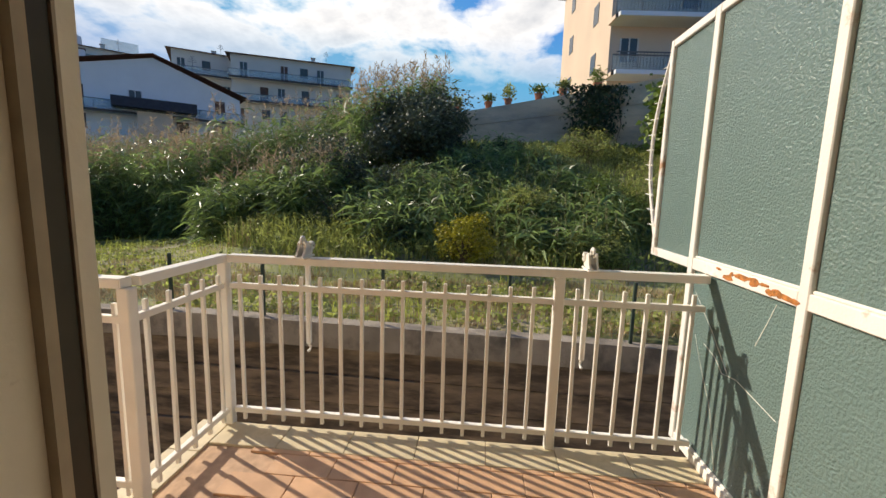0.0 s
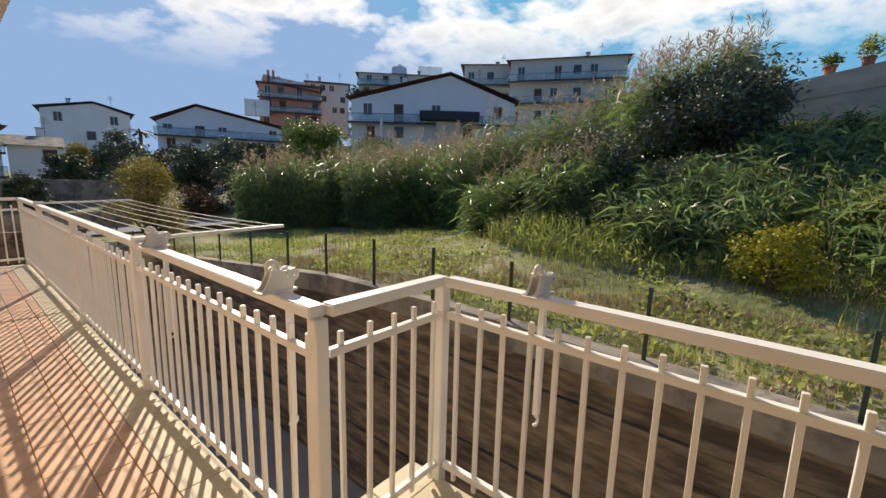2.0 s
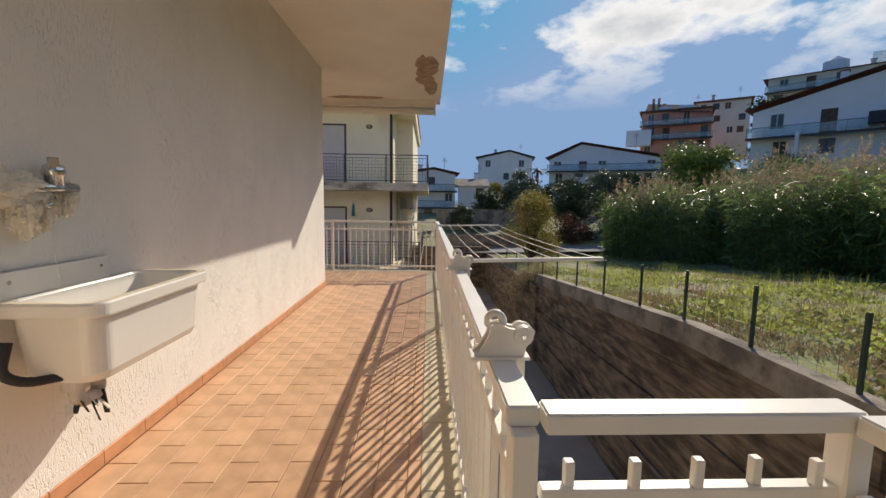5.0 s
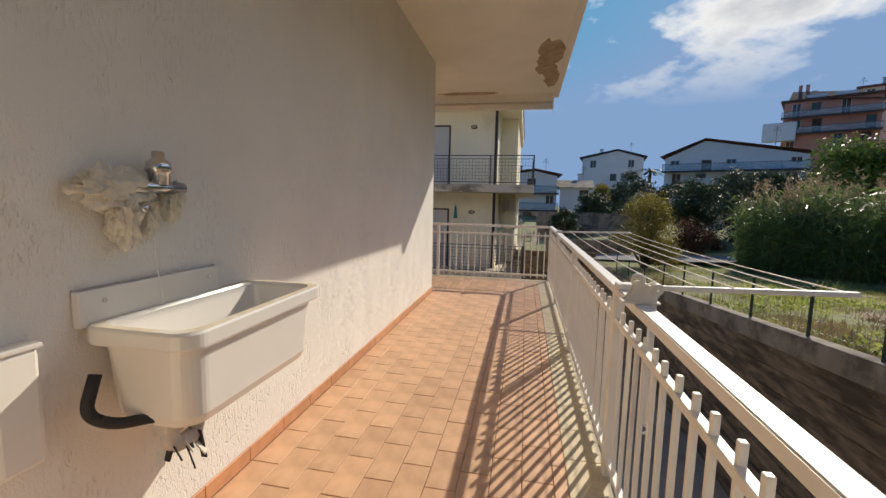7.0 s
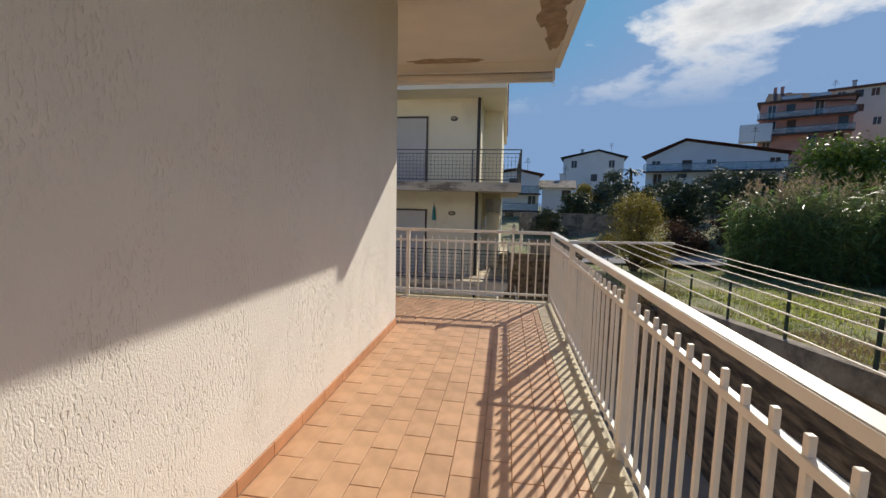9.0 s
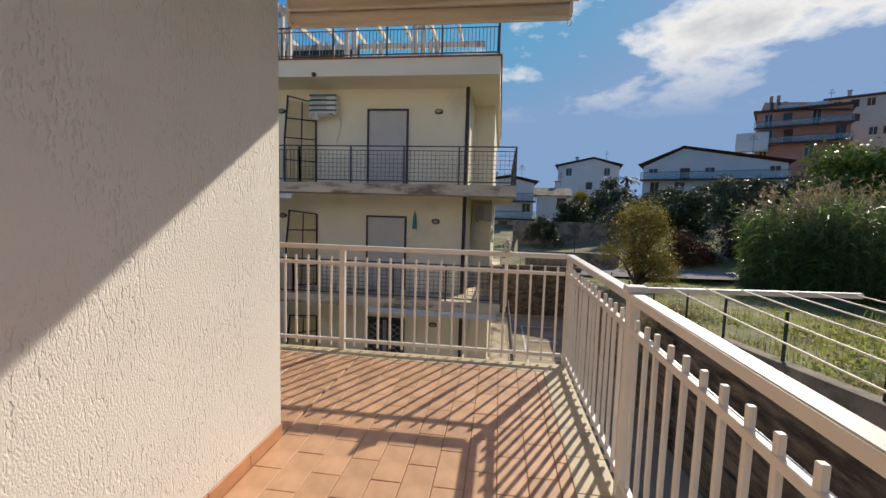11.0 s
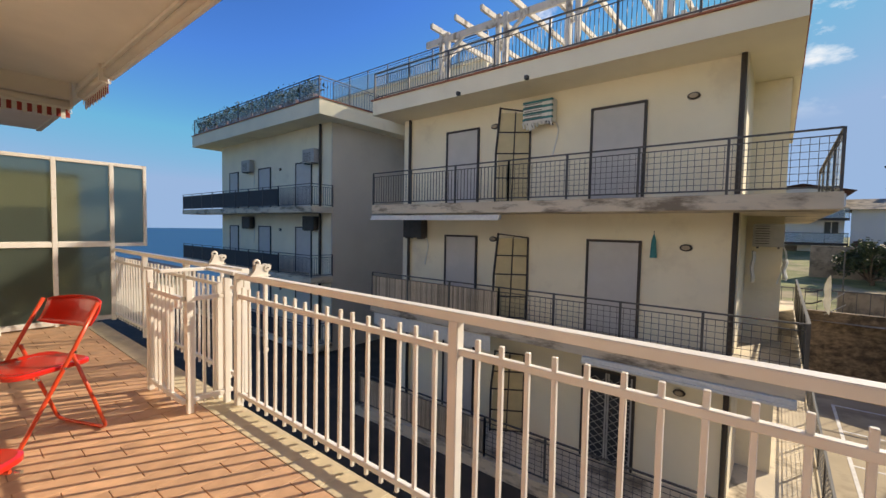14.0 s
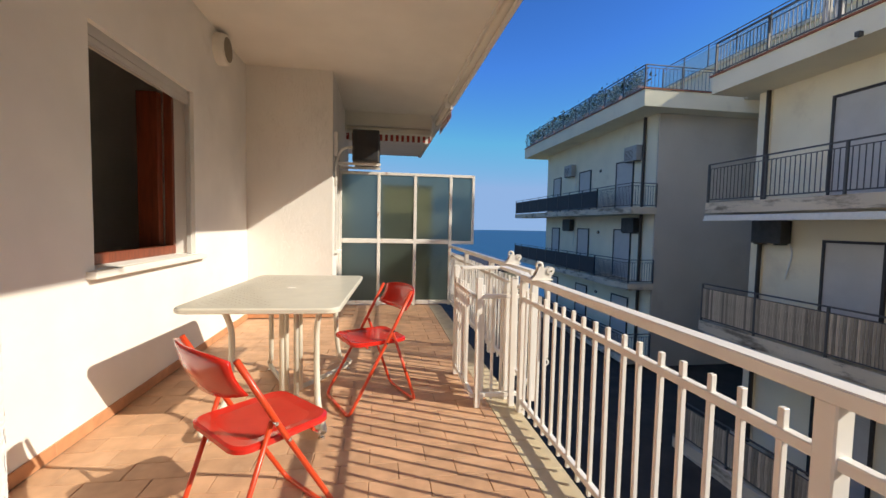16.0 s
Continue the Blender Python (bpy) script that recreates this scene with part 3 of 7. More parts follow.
retaining = thing("retaining_wall", "board-marked damp concrete retaining wall below the meadow", "wall", kind="structure")
knots = [-16, -10, -6.5, -3, 0, 3, 6.2, 9.4]
for a, b in zip(knots, knots[1:]):
    slanted_wall("upper_beam", a, b, wall_top(a), wall_top(b), wall_top(a) - 0.37, wall_top(b) - 0.37, WX - 0.06, WX + 0.2, "concrete", retaining)
    ta, tb = wall_top(a) - 0.37, wall_top(b) - 0.37
    rows_n = 9
    for k in range(rows_n):
        za, zb = ta + (-5 - ta) * k / rows_n, tb + (-5 - tb) * k / rows_n
        ya, yb = ta + (-5 - ta) * (k + 1) / rows_n + 0.022, tb + (-5 - tb) * (k + 1) / rows_n + 0.022
        off = 0.0 + 0.022 * ((k * 7 + int(a * 3)) % 3)
        slanted_wall("board_course", a, b, za, zb, ya, yb, WX + off, WX + 0.24, "board_concrete", retaining)
    slanted_wall("backing", a, b, ta, tb, -5, -5, WX + 0.06, WX + 0.23, "board_concrete", retaining)
far_bank = slanted_wall("retaining_wall", 9.4, 23.9, -1.9, -2.3, -5, -5, WX - 0.1, WX + 0.25, "board_concrete")
tagged(far_bank, "dark rough concrete bank wall beside the drive", "wall", kind="structure")
end_wall = slanted_wall("retaining_wall", 23.9, 24.2, -1.9, -1.9, -5, -5, -2.0, WX + 0.25, "board_concrete")
tagged(end_wall, "dark concrete wall closing the drive", "wall", kind="structure")


# wire fence on the wall
def fence_post(x, y, z0, z1):
    bm = bmesh.new()
    beam(bm, (x, y, z0), (x, y, z1), 0.04)
    return bm


fence = thing("wire_fence", "low green wire fence on the concrete wall", "fence", kind="")
post_y = [-13, -11.2, -9.4, -7.7, -5.9, -4.1, -2.65, -1.2, 0.3, 1.8, 3.6, 5.5, 7.4, 9.2, 11.5, 14, 16.5]
for y in post_y:
    b = wall_top(y) if y < 9.4 else float(ground_z(6.3, y))
    part("fence_post", fence_post(6.08, y, b - 0.02, b + 0.86), "fence", fence)
bm = bmesh.new()
for hgt in (0.12, 0.3, 0.48, 0.66, 0.82):
    for a, b in zip(post_y, post_y[1:]):
        za = wall_top(a) if a < 9.4 else float(ground_z(6.3, a))
        zb = wall_top(b) if b < 9.4 else float(ground_z(6.3, b))
        beam(bm, (6.08, a, za + hgt), (6.08, b, zb + hgt), 0.004)
for a, b in zip(post_y, post_y[1:]):
    k = int((b - a) / 0.22)
    for i in range(1, k):
        y = a + (b - a) * i / k
        za = wall_top(y) if y < 9.4 else float(ground_z(6.3, y))
        beam(bm, (6.08, y, za + 0.02), (6.08, y, za + 0.82), 0.003)
part("wire_mesh", bm, "wire", fence)

# ---- the flat's own building ----
RW, RD, RB = 1.80, 1.50, 2.425          # rail lines: east, north, east of the bay
CEIL = 3.317
BAY = -5.87                              # where the balcony steps out
WALL_N = -1.22                           # back wall of the north terrace
COL_X, COL_Y = -5.30, -0.12
BAYWALL = 0.66                           # face of the wall with the door

wall_e = part("wall_east", bx(-0.11, 0, -6.1, 0, 0, CEIL), "plaster")
tagged(wall_e, "cream scratched-plaster wall beside the balcony", "wall", kind="structure")
bm = bmesh.new()
wz0, wz1, wxa, wxb = 0.98, 2.49, -3.74, -2.31
box(bm, -0.11, wxb, WALL_N - 0.3, WALL_N, 0, CEIL)
box(bm, wxb, wxa, WALL_N - 0.3, WALL_N, 0, wz0)
box(bm, wxb, wxa, WALL_N - 0.3, WALL_N, wz1, CEIL)
box(bm, wxa, COL_X, WALL_N - 0.3, WALL_N, 0, CEIL)
bmesh.ops.recalc_face_normals(bm, faces=bm.faces[:])
wall_n = part("wall_north", bm, "plaster_smooth")
tagged(wall_n, "white painted terrace wall with a window opening", "wall", kind="structure")
bm = bmesh.new()
box(bm, -8.2, COL_X, WALL_N - 0.3, COL_Y, 0, CEIL)
wall_c = part("wall_column", bm, "plaster")
tagged(wall_c, "white textured plaster projecting wall", "wall", kind="structure")

# wall with the balcony door
bm = bmesh.new()
box(bm, BAYWALL - 0.32, BAYWALL, -6.895, -6.1, 0, CEIL)
box(bm, -0.11, BAYWALL - 0.002, -6.4, -6.102, 0, CEIL)
box(bm, BAYWALL - 0.32, BAYWALL, -12, -8.55, 0, CEIL)
box(bm, BAYWALL - 0.32, BAYWALL, -8.55, -6.895, 2.45, CEIL)
wall_d = part("wall_door", bm, "jamb")
tagged(wall_d, "cream pitted plaster wall around the balcony door", "wall", kind="structure")
bm = bmesh.new()
box(bm, -5, -4.8, -12, -1.6, 0, CEIL)
box(bm, -5, 0.3, -12.2, -12, 0, CEIL)
room = part("wall_room", bm, "plaster_smooth")
tagged(room, "plain inner room walls", "wall", kind="structure")

door = thing("door_1", "open balcony door reveal with brown guide rail", "door", kind="structure")
part("guide_rail", bx(BAYWALL - 0.058, BAYWALL - 0.048, -6.905, -6.894, 0, 2.45), "track", door)
part("shutter_track", bx(BAYWALL - 0.047, BAYWALL - 0.030, -6.903, -6.894, 0, 2.45), "alu", door)
part("track_lip", bx(BAYWALL - 0.029, BAYWALL - 0.026, -6.905, -6.894, 0, 2.45), "track", door)
part("door_leaf_edge", bx(BAYWALL - 0.115, BAYWALL - 0.085, -6.91, -6.894, 0, 1.0, 0.003), "black", door)

# ceiling slab of the balcony above
bm = prism(bmesh.new(), [(-12, 1.72), (-12, -13), (2.5, -13), (2.5, BAY + 0.3), (1.84, BAY + 0.3), (1.84, 2.05), (-0.9, 2.05), (-0.9, 1.72)], CEIL, CEIL + 0.28)
ceiling = part("ceiling", bm, "soffit")
tagged(ceiling, "cream painted underside of the balcony above", "ceiling", kind="structure")
bm = bmesh.new()
for x0, y0, sx, sy, seed in ((1.60, -0.2, 0.17, 0.5, 3), (1.55, 0.35, 0.15, 0.4, 5), (0.25, 1.7, 0.55, 0.10, 9), (1.66, 0.9, 0.12, 0.45, 12)):
    rr = random.Random(seed)
    out = [(x0 + sx * math.cos(a) * (0.75 + 0.45 * rr.random()), y0 + sy * math.sin(a) * (0.75 + 0.45 * rr.random())) for a in np.linspace(0, 2 * math.pi, 26)[:-1]]
    prism(bm, out, CEIL - 0.003 - 0.0006 * seed, CEIL + 0.01)
stain = part("damp_stain", bm, "damp", ceiling)
bm = bmesh.new()
box(bm, 1.76, 1.842, BAY + 0.3, 2.052, CEIL - 0.03, CEIL)
box(bm, -0.9, 1.76, 1.97, 2.052, CEIL - 0.03, CEIL)
box(bm, -12, -0.9, 1.64, 1.722, CEIL - 0.03, CEIL)
part("drip_edge", bm, "soffit", ceiling)
upper = part("wall_above", bx(-11, 0, -12, 0.0, CEIL + 0.28, CEIL + 3.2), "plaster_smooth")
tagged(upper, "plain cream wall of the storey above", "wall", kind="structure")
under = part("wall_below", bx(-11, 0.5, -12, 0.0, -5.0, -0.22), "plaster_smooth")
tagged(under, "plain cream wall of the storeys below", "wall", kind="structure")


def awning(name, x0, x1, y, z, stripe):
    aw = thing(name, "rolled-up sun awning under the slab edge", "awning")
    part("roller", tube(bmesh.new(), [(x0, y, z), (x1, y, z)], 0.045, 12), "awning", aw, "rolled cream awning cloth", smooth=True)
    part("cassette", bx(min(x0, x1), max(x0, x1), y - 0.06, y + 0.06, z + 0.045, z + 0.075, 0.004), "white", aw)
    part("mounting_board", bx(min(x0, x1), max(x0, x1), y - 0.03, y + 0.03, z + 0.075, CEIL), "soffit", aw)
    part("front_bar", bx(min(x0, x1), max(x0, x1), y + 0.02, y + 0.06, z - 0.075, z - 0.02, 0.004), "white", aw)
    for x in (x0, x1):
        part("bracket", bx(x - 0.015, x + 0.015, y - 0.05, y + 0.05, z - 0.06, CEIL), "white", aw)
        part("pull_ring", tube(bmesh.new(), [(x + 0.02 * math.cos(a), y + 0.03, z - 0.1 + 0.025 * math.sin(a)) for a in np.linspace(0, 6.2, 10)], 0.004, 5), "white", aw)
    if stripe:
        n = int(abs(x1 - x0) / 0.05)
        for i in range(n):
            xa = x0 + (x1 - x0) * i / n
            xb = x0 + (x1 - x0) * (i + 1) / n
            dz = 0.19 + 0.02 * math.sin(i * math.pi / 2)
            part("valance_stripe", bx(min(xa, xb), max(xa, xb), y + 0.045, y + 0.05, z - dz, z - 0.06), ("awning_red", "cloth_white")[i % 2], aw)
    return aw


awning("awning", -0.9, 1.74, 1.85, CEIL - 0.19, False)
awning("awning", -5.9, -0.95, 1.58, CEIL - 0.12, False)
striped = awning("awning", -0.1, 1.45, 0.0, CEIL - 0.30, True)
striped.matrix_basis = pose(-7.3, 0, 0, 0, 0, 90)
tagged(striped, "red and white striped awning with scalloped valance")
side_awn = awning("awning", -7.2, -5.95, 1.55, CEIL - 0.16, True)
tagged(side_awn, "red and white striped awning valance at the slab edge")

# balcony floor slab, tiles, edging, skirting
outline = [(-12, RD - 0.02), (-12, -1.5), (-4.9, -1.5), (-4.9, -13), (RB - 0.03, -13), (RB - 0.03, BAY + 0.02), (RW - 0.03, BAY + 0.02), (RW - 0.03, RD - 0.02)]
floor = part("floor", prism(bmesh.new(), outline, -0.22, -0.012), "grout")
tagged(floor, "terracotta tiled balcony floor with beige edging", "floor", kind="structure")

TW, TL = 0.152, 0.305
EDGE = 0.17
tile_mesh = {}


def tile_piece(w, l, mat, z=0.0):
    key = (round(w, 3), round(l, 3), mat)
    if key not in tile_mesh:
        bm = bmesh.new()
        g, c = 0.0018, 0.0025
        a, b = w / 2 - g, l / 2 - g
        lo = [bm.verts.new(p) for p in ((-a, -b, -0.012), (a, -b, -0.012), (a, b, -0.012), (-a, b, -0.012))]
        mi = [bm.verts.new(p) for p in ((-a, -b, -c), (a, -b, -c), (a, b, -c), (-a, b, -c))]
        a, b = a - c, b - c
        hi = [bm.verts.new(p) for p in ((-a, -b, 0), (a, -b, 0), (a, b, 0), (-a, b, 0))]
        bm.faces.new(hi)
        for p, q in ((lo, mi), (mi, hi)):
            for i in range(4):
                bm.faces.new((p[i], p[(i + 1) % 4], q[(i + 1) % 4], q[i]))
        me = bpy.data.meshes.new("tile")
        bm.to_mesh(me)
        bm.free()
        me.materials.append(M[mat])
        tile_mesh[key] = me
    return tile_mesh[key]


def lay_tiles():
    """Running-bond tiles, laid lengthways to the east side; the nearest are pieces of their own."""
    todo = []
    col = 0
    x = 0.012
    # east run and corner, columns from the wall outwards
    while x + TW <= RW - EDGE - 0.03 + TW * 0.6:
        w = min(TW, RW - EDGE - 0.03 - x)
        y = -6.08 - (0.5 * TL if col % 2 else 0)
        while y < RD - EDGE - 0.02 - 0.02:
            y1 = min(y + TL, RD - EDGE - 0.02)
            if w > 0.03:
                todo.append((x + w / 2, (y + y1) / 2, w, y1 - y))
            y += TL
        x += TW
        col += 1
    # bay
    x = BAYWALL + 0.01
    col = 0
    while x < RB - EDGE - 0.03 - 0.02:
        w = min(TW, RB - EDGE - 0.03 - x)
        y = -6.12 - (0.5 * TL if col % 2 else 0)
        while y > -8.4:
            todo.append((x + w / 2, y - TL / 2, w, TL))
            y -= TL
        x += TW
        col += 1
    # north terrace
    x = -0.002
    col = 0
    while x > -6.6:
        y = WALL_N + 0.01 - (0.5 * TL if col % 2 else 0)
        while y < RD - EDGE - 0.02 - 0.02:
            y1 = min(y + TL, RD - EDGE - 0.02)
            y0 = max(y, WALL_N + 0.01)
            if y1 - y0 > 0.03 and not (x - TW < COL_X and y0 < COL_Y):
                todo.append((x - TW / 2, (y0 + y1) / 2, TW, y1 - y0))
            y += TL
        x -= TW
        col += 1
    return todo


todo = lay_tiles()
near = [t for t in todo if (0.0 < t[0] < RW and -4.6 < t[1] < 0.9)]
near = near[:290]
chosen = set(near)
for (x, y, w, l) in near:
    ob = new("tile", tile_piece(w, l, "tile"))
    ob.parent = floor
    ob.location = (x, y, random.uniform(-0.0008, 0.0008))
fv, ff = [], []
for t in todo:
    if t in chosen:
        continue
    x, y, w, l = t
    dz = random.uniform(-0.0008, 0.0008)
    k = len(fv)
    a, b = w / 2 - 0.0018, l / 2 - 0.0018
    for (p, q, s) in ((a, b, -0.012), (a, b, -0.0025), (a - 0.0025, b - 0.0025, 0)):
        fv += [(x - p, y - q, s + dz), (x + p, y - q, s + dz), (x + p, y + q, s + dz), (x - p, y + q, s + dz)]
    ff.append((k + 8, k + 9, k + 10, k + 11))
    for o in (0, 4):
        for i in range(4):
            ff.append((k + o + i, k + o + (i + 1) % 4, k + o + 4 + (i + 1) % 4, k + o + 4 + i))
rest = raw("tile_field", fv, ff, "tile", floor)
tagged(rest, kind="stuff")


def edging(x0, y0, x1, y1, n, along):
    for i in range(n):
        if along == "y":
            a, b = y0 + (y1 - y0) * i / n, y0 + (y1 - y0) * (i + 1) / n
            me, c = tile_piece(x1 - x0, b - a, "edge"), ((x0 + x1) / 2, (a + b) / 2)
        else:
            a, b = x0 + (x1 - x0) * i / n, x0 + (x1 - x0) * (i + 1) / n
            me, c = tile_piece(b - a, y1 - y0, "edge"), ((a + b) / 2, (y0 + y1) / 2)
        ob = new("edging_tile", me)
        ob.parent = floor
        ob.location = (c[0], c[1], 0.001)


edging(RW - EDGE - 0.03, BAY + EDGE, RW + 0.005, RD - EDGE - 0.02, 23, "y")
edging(-6.05, RD - EDGE - 0.02, RW + 0.005, RD + 0.005, 26, "x")
edging(RB - EDGE - 0.03, -8.4, RB + 0.005, BAY + 0.0, 7, "y")
edging(RW - EDGE - 0.03, BAY, RB + 0.005, BAY + EDGE, 3, "x")

skirting = thing("baseboard", "terracotta tile skirting along the balcony walls", "skirting", kind="structure")


def skirt(x0, y0, x1, y1, n, t=0.011):
    for i in range(n):
        xa, xb = x0 + (x1 - x0) * i / n, x0 + (x1 - x0) * (i + 1) / n
        ya, yb = y0 + (y1 - y0) * i / n, y0 + (y1 - y0) * (i + 1) / n
        g = 0.0012
        if abs(x1 - x0) > abs(y1 - y0):
            bm = bx(min(xa, xb) + g, max(xa, xb) - g, ya, ya + t, 0.001, 0.078, 0.002, 1)
        else:
            bm = bx(xa, xa + t, min(ya, yb) + g, max(ya, yb) - g, 0.001, 0.078, 0.002, 1)
        part("skirting_tile", bm, "skirt", skirting)


skirt(0.0005, -6.09, 0.0005, -0.004, 20)
skirt(-0.115, WALL_N, COL_X + 0.012, WALL_N, 17)
skirt(COL_X, WALL_N + 0.012, COL_X, COL_Y, 4)
skirt(-6.0, COL_Y, COL_X + 0.012, COL_Y, 3)

# ---- railings ----
TOP, MID, LOW = 0.97, 0.80, 0.085


def railing(a, b, posts, label, n, first=True, last=True, top=TOP):
    """A white steel railing from a to b (x, y), with posts at the given shares of its length."""
    a, b = Vector((*a, 0)), Vector((*b, 0))
    rail = thing("balcony_railing", label, "railing", group="balcony railings")
    d = (b - a).normalized()
    up = Vector((0, 0, 1))
    bm = bmesh.new()
    beam(bm, a + up * (top - 0.02), b + up * (top - 0.02), 0.062, 0.04)
    bmesh.ops.bevel(bm, geom=bm.edges[:], offset=0.004, segments=2, affect="EDGES")
    part("top_rail", bm, "white", rail, "white top rail with rust spots")
    for name, z in (("middle_rail", MID), ("bottom_rail", LOW)):
        bm = bmesh.new()
        beam(bm, a + up * z, b + up * z, 0.03, 0.03)
        bmesh.ops.bevel(bm, geom=bm.edges[:], offset=0.003, segments=1, affect="EDGES")
        part(name, bm, "white", rail)
    for s in posts:
        p = a + (b - a) * s
        bm = bmesh.new()
        beam(bm, p + up * -0.02, p + up * (top - 0.04), 0.05, 0.05, up=tuple(d))
        bmesh.ops.bevel(bm, geom=bm.edges[:], offset=0.004, segments=1, affect="EDGES")
        part("post", bm, "white", rail)
    bm = bmesh.new()
    beam(bm, (0, 0, 0.03), (0, 0, 0.865), 0.0185)
    bmesh.ops.bevel(bm, geom=bm.edges[:], offset=0.002, segments=1, affect="EDGES")
    me = None
    for i in range(n):
        s = (i + 0.5) / n
        if any(abs(s - q) * (b - a).length < 0.045 for q in posts):
            continue
        p = a + (b - a) * s
        if me is None:
            ob = part("baluster", bm, "white", rail)
            me = ob.data
        else:
            ob = new("baluster", me)
            ob.parent = rail
        ob.location = p + Vector((0, 0, random.uniform(-0.004, 0.004)))
        ob.rotation_euler = (random.uniform(-0.006, 0.006), random.uniform(-0.006, 0.006), math.atan2(d.y, d.x))
    return rail


LE = RD - BAY
railing((RW, BAY), (RW, RD), [0.0, (-3.95 - BAY) / LE, (-2.12 - BAY) / LE, (-0.2 - BAY) / LE, 1.0], "white painted steel railing along the east balcony", 64)
railing((RW - 0.035, RD), (-2.2, RD), [0.5, 1.0], "white painted steel railing along the north terrace", 35)
railing((RW + 0.035, BAY), (RB, BAY), [1.0], "short white painted railing stepping out to the bay", 5)
railing((RB, BAY - 0.035), (RB, -8.36), [(-7.641 - BAY) / (-8.36 - BAY)], "white painted railing of the bay", 22)
railing((-2.42, RD + 0.16), (-6.06, RD + 0.16), [0.0, 0.33, 0.67], "white painted railing of the far terrace", 34)

# folded gate at the step in the terrace railing
gate = thing("folded_gate", "white painted steel gate folded against the railing", "gate")
for x, y in ((-2.30, 1.21), (-2.30, 1.46), (-2.42, 1.46)):
    part("upright", bx(x - 0.02, x + 0.02, y - 0.02, y + 0.02, 0.0, 0.93 if x > -2.4 else 0.88, 0.003, 1), "white", gate)
part("cap", bx(-2.78, -2.26, 1.49, 1.56, 0.945, 0.97, 0.004), "white", gate)
part("cap", bx(-2.78, -2.72, 1.17, 1.489, 0.945, 0.97, 0.004), "white", gate)
for z in (0.09, 0.80):
    part("cross_bar", bx(-2.315, -2.285, 1.19, 1.5, z - 0.015, z + 0.015, 0.003, 1), "white", gate)
for z in (0.085, 0.80):
    part("side_bar", bx(-2.98, -2.3, 1.16, 1.19, z - 0.015, z + 0.015, 0.003, 1), "white", gate)
for i in range(6):
    x = -2.52 - i * 0.085
    part("baluster", bx(x - 0.009, x + 0.009, 1.166, 1.184, 0.05, 0.86), "white", gate)
for i in range(3):
    y = 1.25 + i * 0.07
    part("baluster", bx(-2.37, -2.352, y, y + 0.018, 0.03, 0.87), "white", gate)
part("upright", bx(-3.0, -2.96, 1.155, 1.195, 0.0, 0.95, 0.003, 1), "white", gate)
part("latch", bx(-2.36, -2.30, 1.14, 1.17, 0.74, 0.80, 0.004), "white", gate)


# ---- washing-line pulleys and lines ----
def pulley(x, y, rz):
    """A cast double pulley on the rail, with its hanging steel bar and hook below."""
    ob = thing("line_pulley", "cream cast washing-line pulley bolted on the rail", "line pulley", (x, y, TOP), group="washing-line pulleys", rz=rz)
    ob.scale = (0.88, 0.88, 0.88)
    part("base_plate", bx(-0.085, 0.075, -0.036, 0.036, 0.0, 0.010, 0.003), "pulley", ob)
    for dy in (-0.02, 0.02):
        bm = bmesh.new()
        prof = [(-0.075, 0.01), (0.06, 0.01), (0.066, 0.035), (0.082, 0.055), (0.088, 0.078), (0.072, 0.092), (0.045, 0.082), (0.02, 0.085), (-0.008, 0.098), (-0.03, 0.092), (-0.038, 0.06), (-0.055, 0.03)]
        lo = [bm.verts.new((px, dy - 0.006, pz)) for px, pz in prof]
        hi = [bm.verts.new((px, dy + 0.006, pz)) for px, pz in prof]
        bm.faces.new(lo)
        bm.faces.new(hi[::-1])
        for i in range(len(prof)):
            j = (i + 1) % len(prof)
            bm.faces.new((lo[j], lo[i], hi[i], hi[j]))
        bmesh.ops.recalc_face_normals(bm, faces=bm.faces[:])
        part("cheek", bm, "pulley", ob)
    bm = tube(bmesh.new(), [(0.056, -0.034, 0.066), (0.056, -0.012, 0.066), (0.056, -0.009, 0.066), (0.056, 0.009, 0.066), (0.056, 0.012, 0.066), (0.056, 0.034, 0.066)], [0.026, 0.028, 0.018, 0.018, 0.028, 0.026], 18)
    wheel = part("pulley_wheel", bm, "pulley", ob)
    part("axle", tube(bmesh.new(), [(0.056, -0.04, 0.066), (0.056, 0.04, 0.066)], 0.006, 8), "steel", wheel)
    part("hook", tube(bmesh.new(), [(-0.018 + 0.022 * math.cos(a), 0, 0.098 + 0.024 * math.sin(a)) for a in np.linspace(-1.0, 3.7, 12)], [0.013, 0.013, 0.013, 0.012, 0.012, 0.011, 0.011, 0.010, 0.010, 0.009, 0.008, 0.006], 8), "pulley", ob, smooth=True)
    for px in (-0.065, 0.03):
        part("bolt", tube(bmesh.new(), [(px, 0.028, 0.008), (px, 0.028, 0.016)], 0.007, 6), "steel", ob)
    part("hanging_bar", bx(0.04, 0.067, -0.014, 0.014, -0.56, 0.02, 0.003, 1), "white", ob)
    part("bar_hook", tube(bmesh.new(), [(0.053 + 0.02 * math.sin(a), 0.0, -0.57 - 0.02 * (1 - math.cos(a))) for a in np.linspace(0, 4.2, 8)], 0.007, 6), "white", ob, smooth=True)
    return ob


pulley(RB, -6.32, 0)
pulley(RB, -7.80, 0)
pulley(RW, -5.62, 0)
pulley(RW, -4.32, 0)
pulley(1.27, RD, 90)
pulley(-1.90, RD, 90)
pulley(-2.95, RD + 0.16, 90)


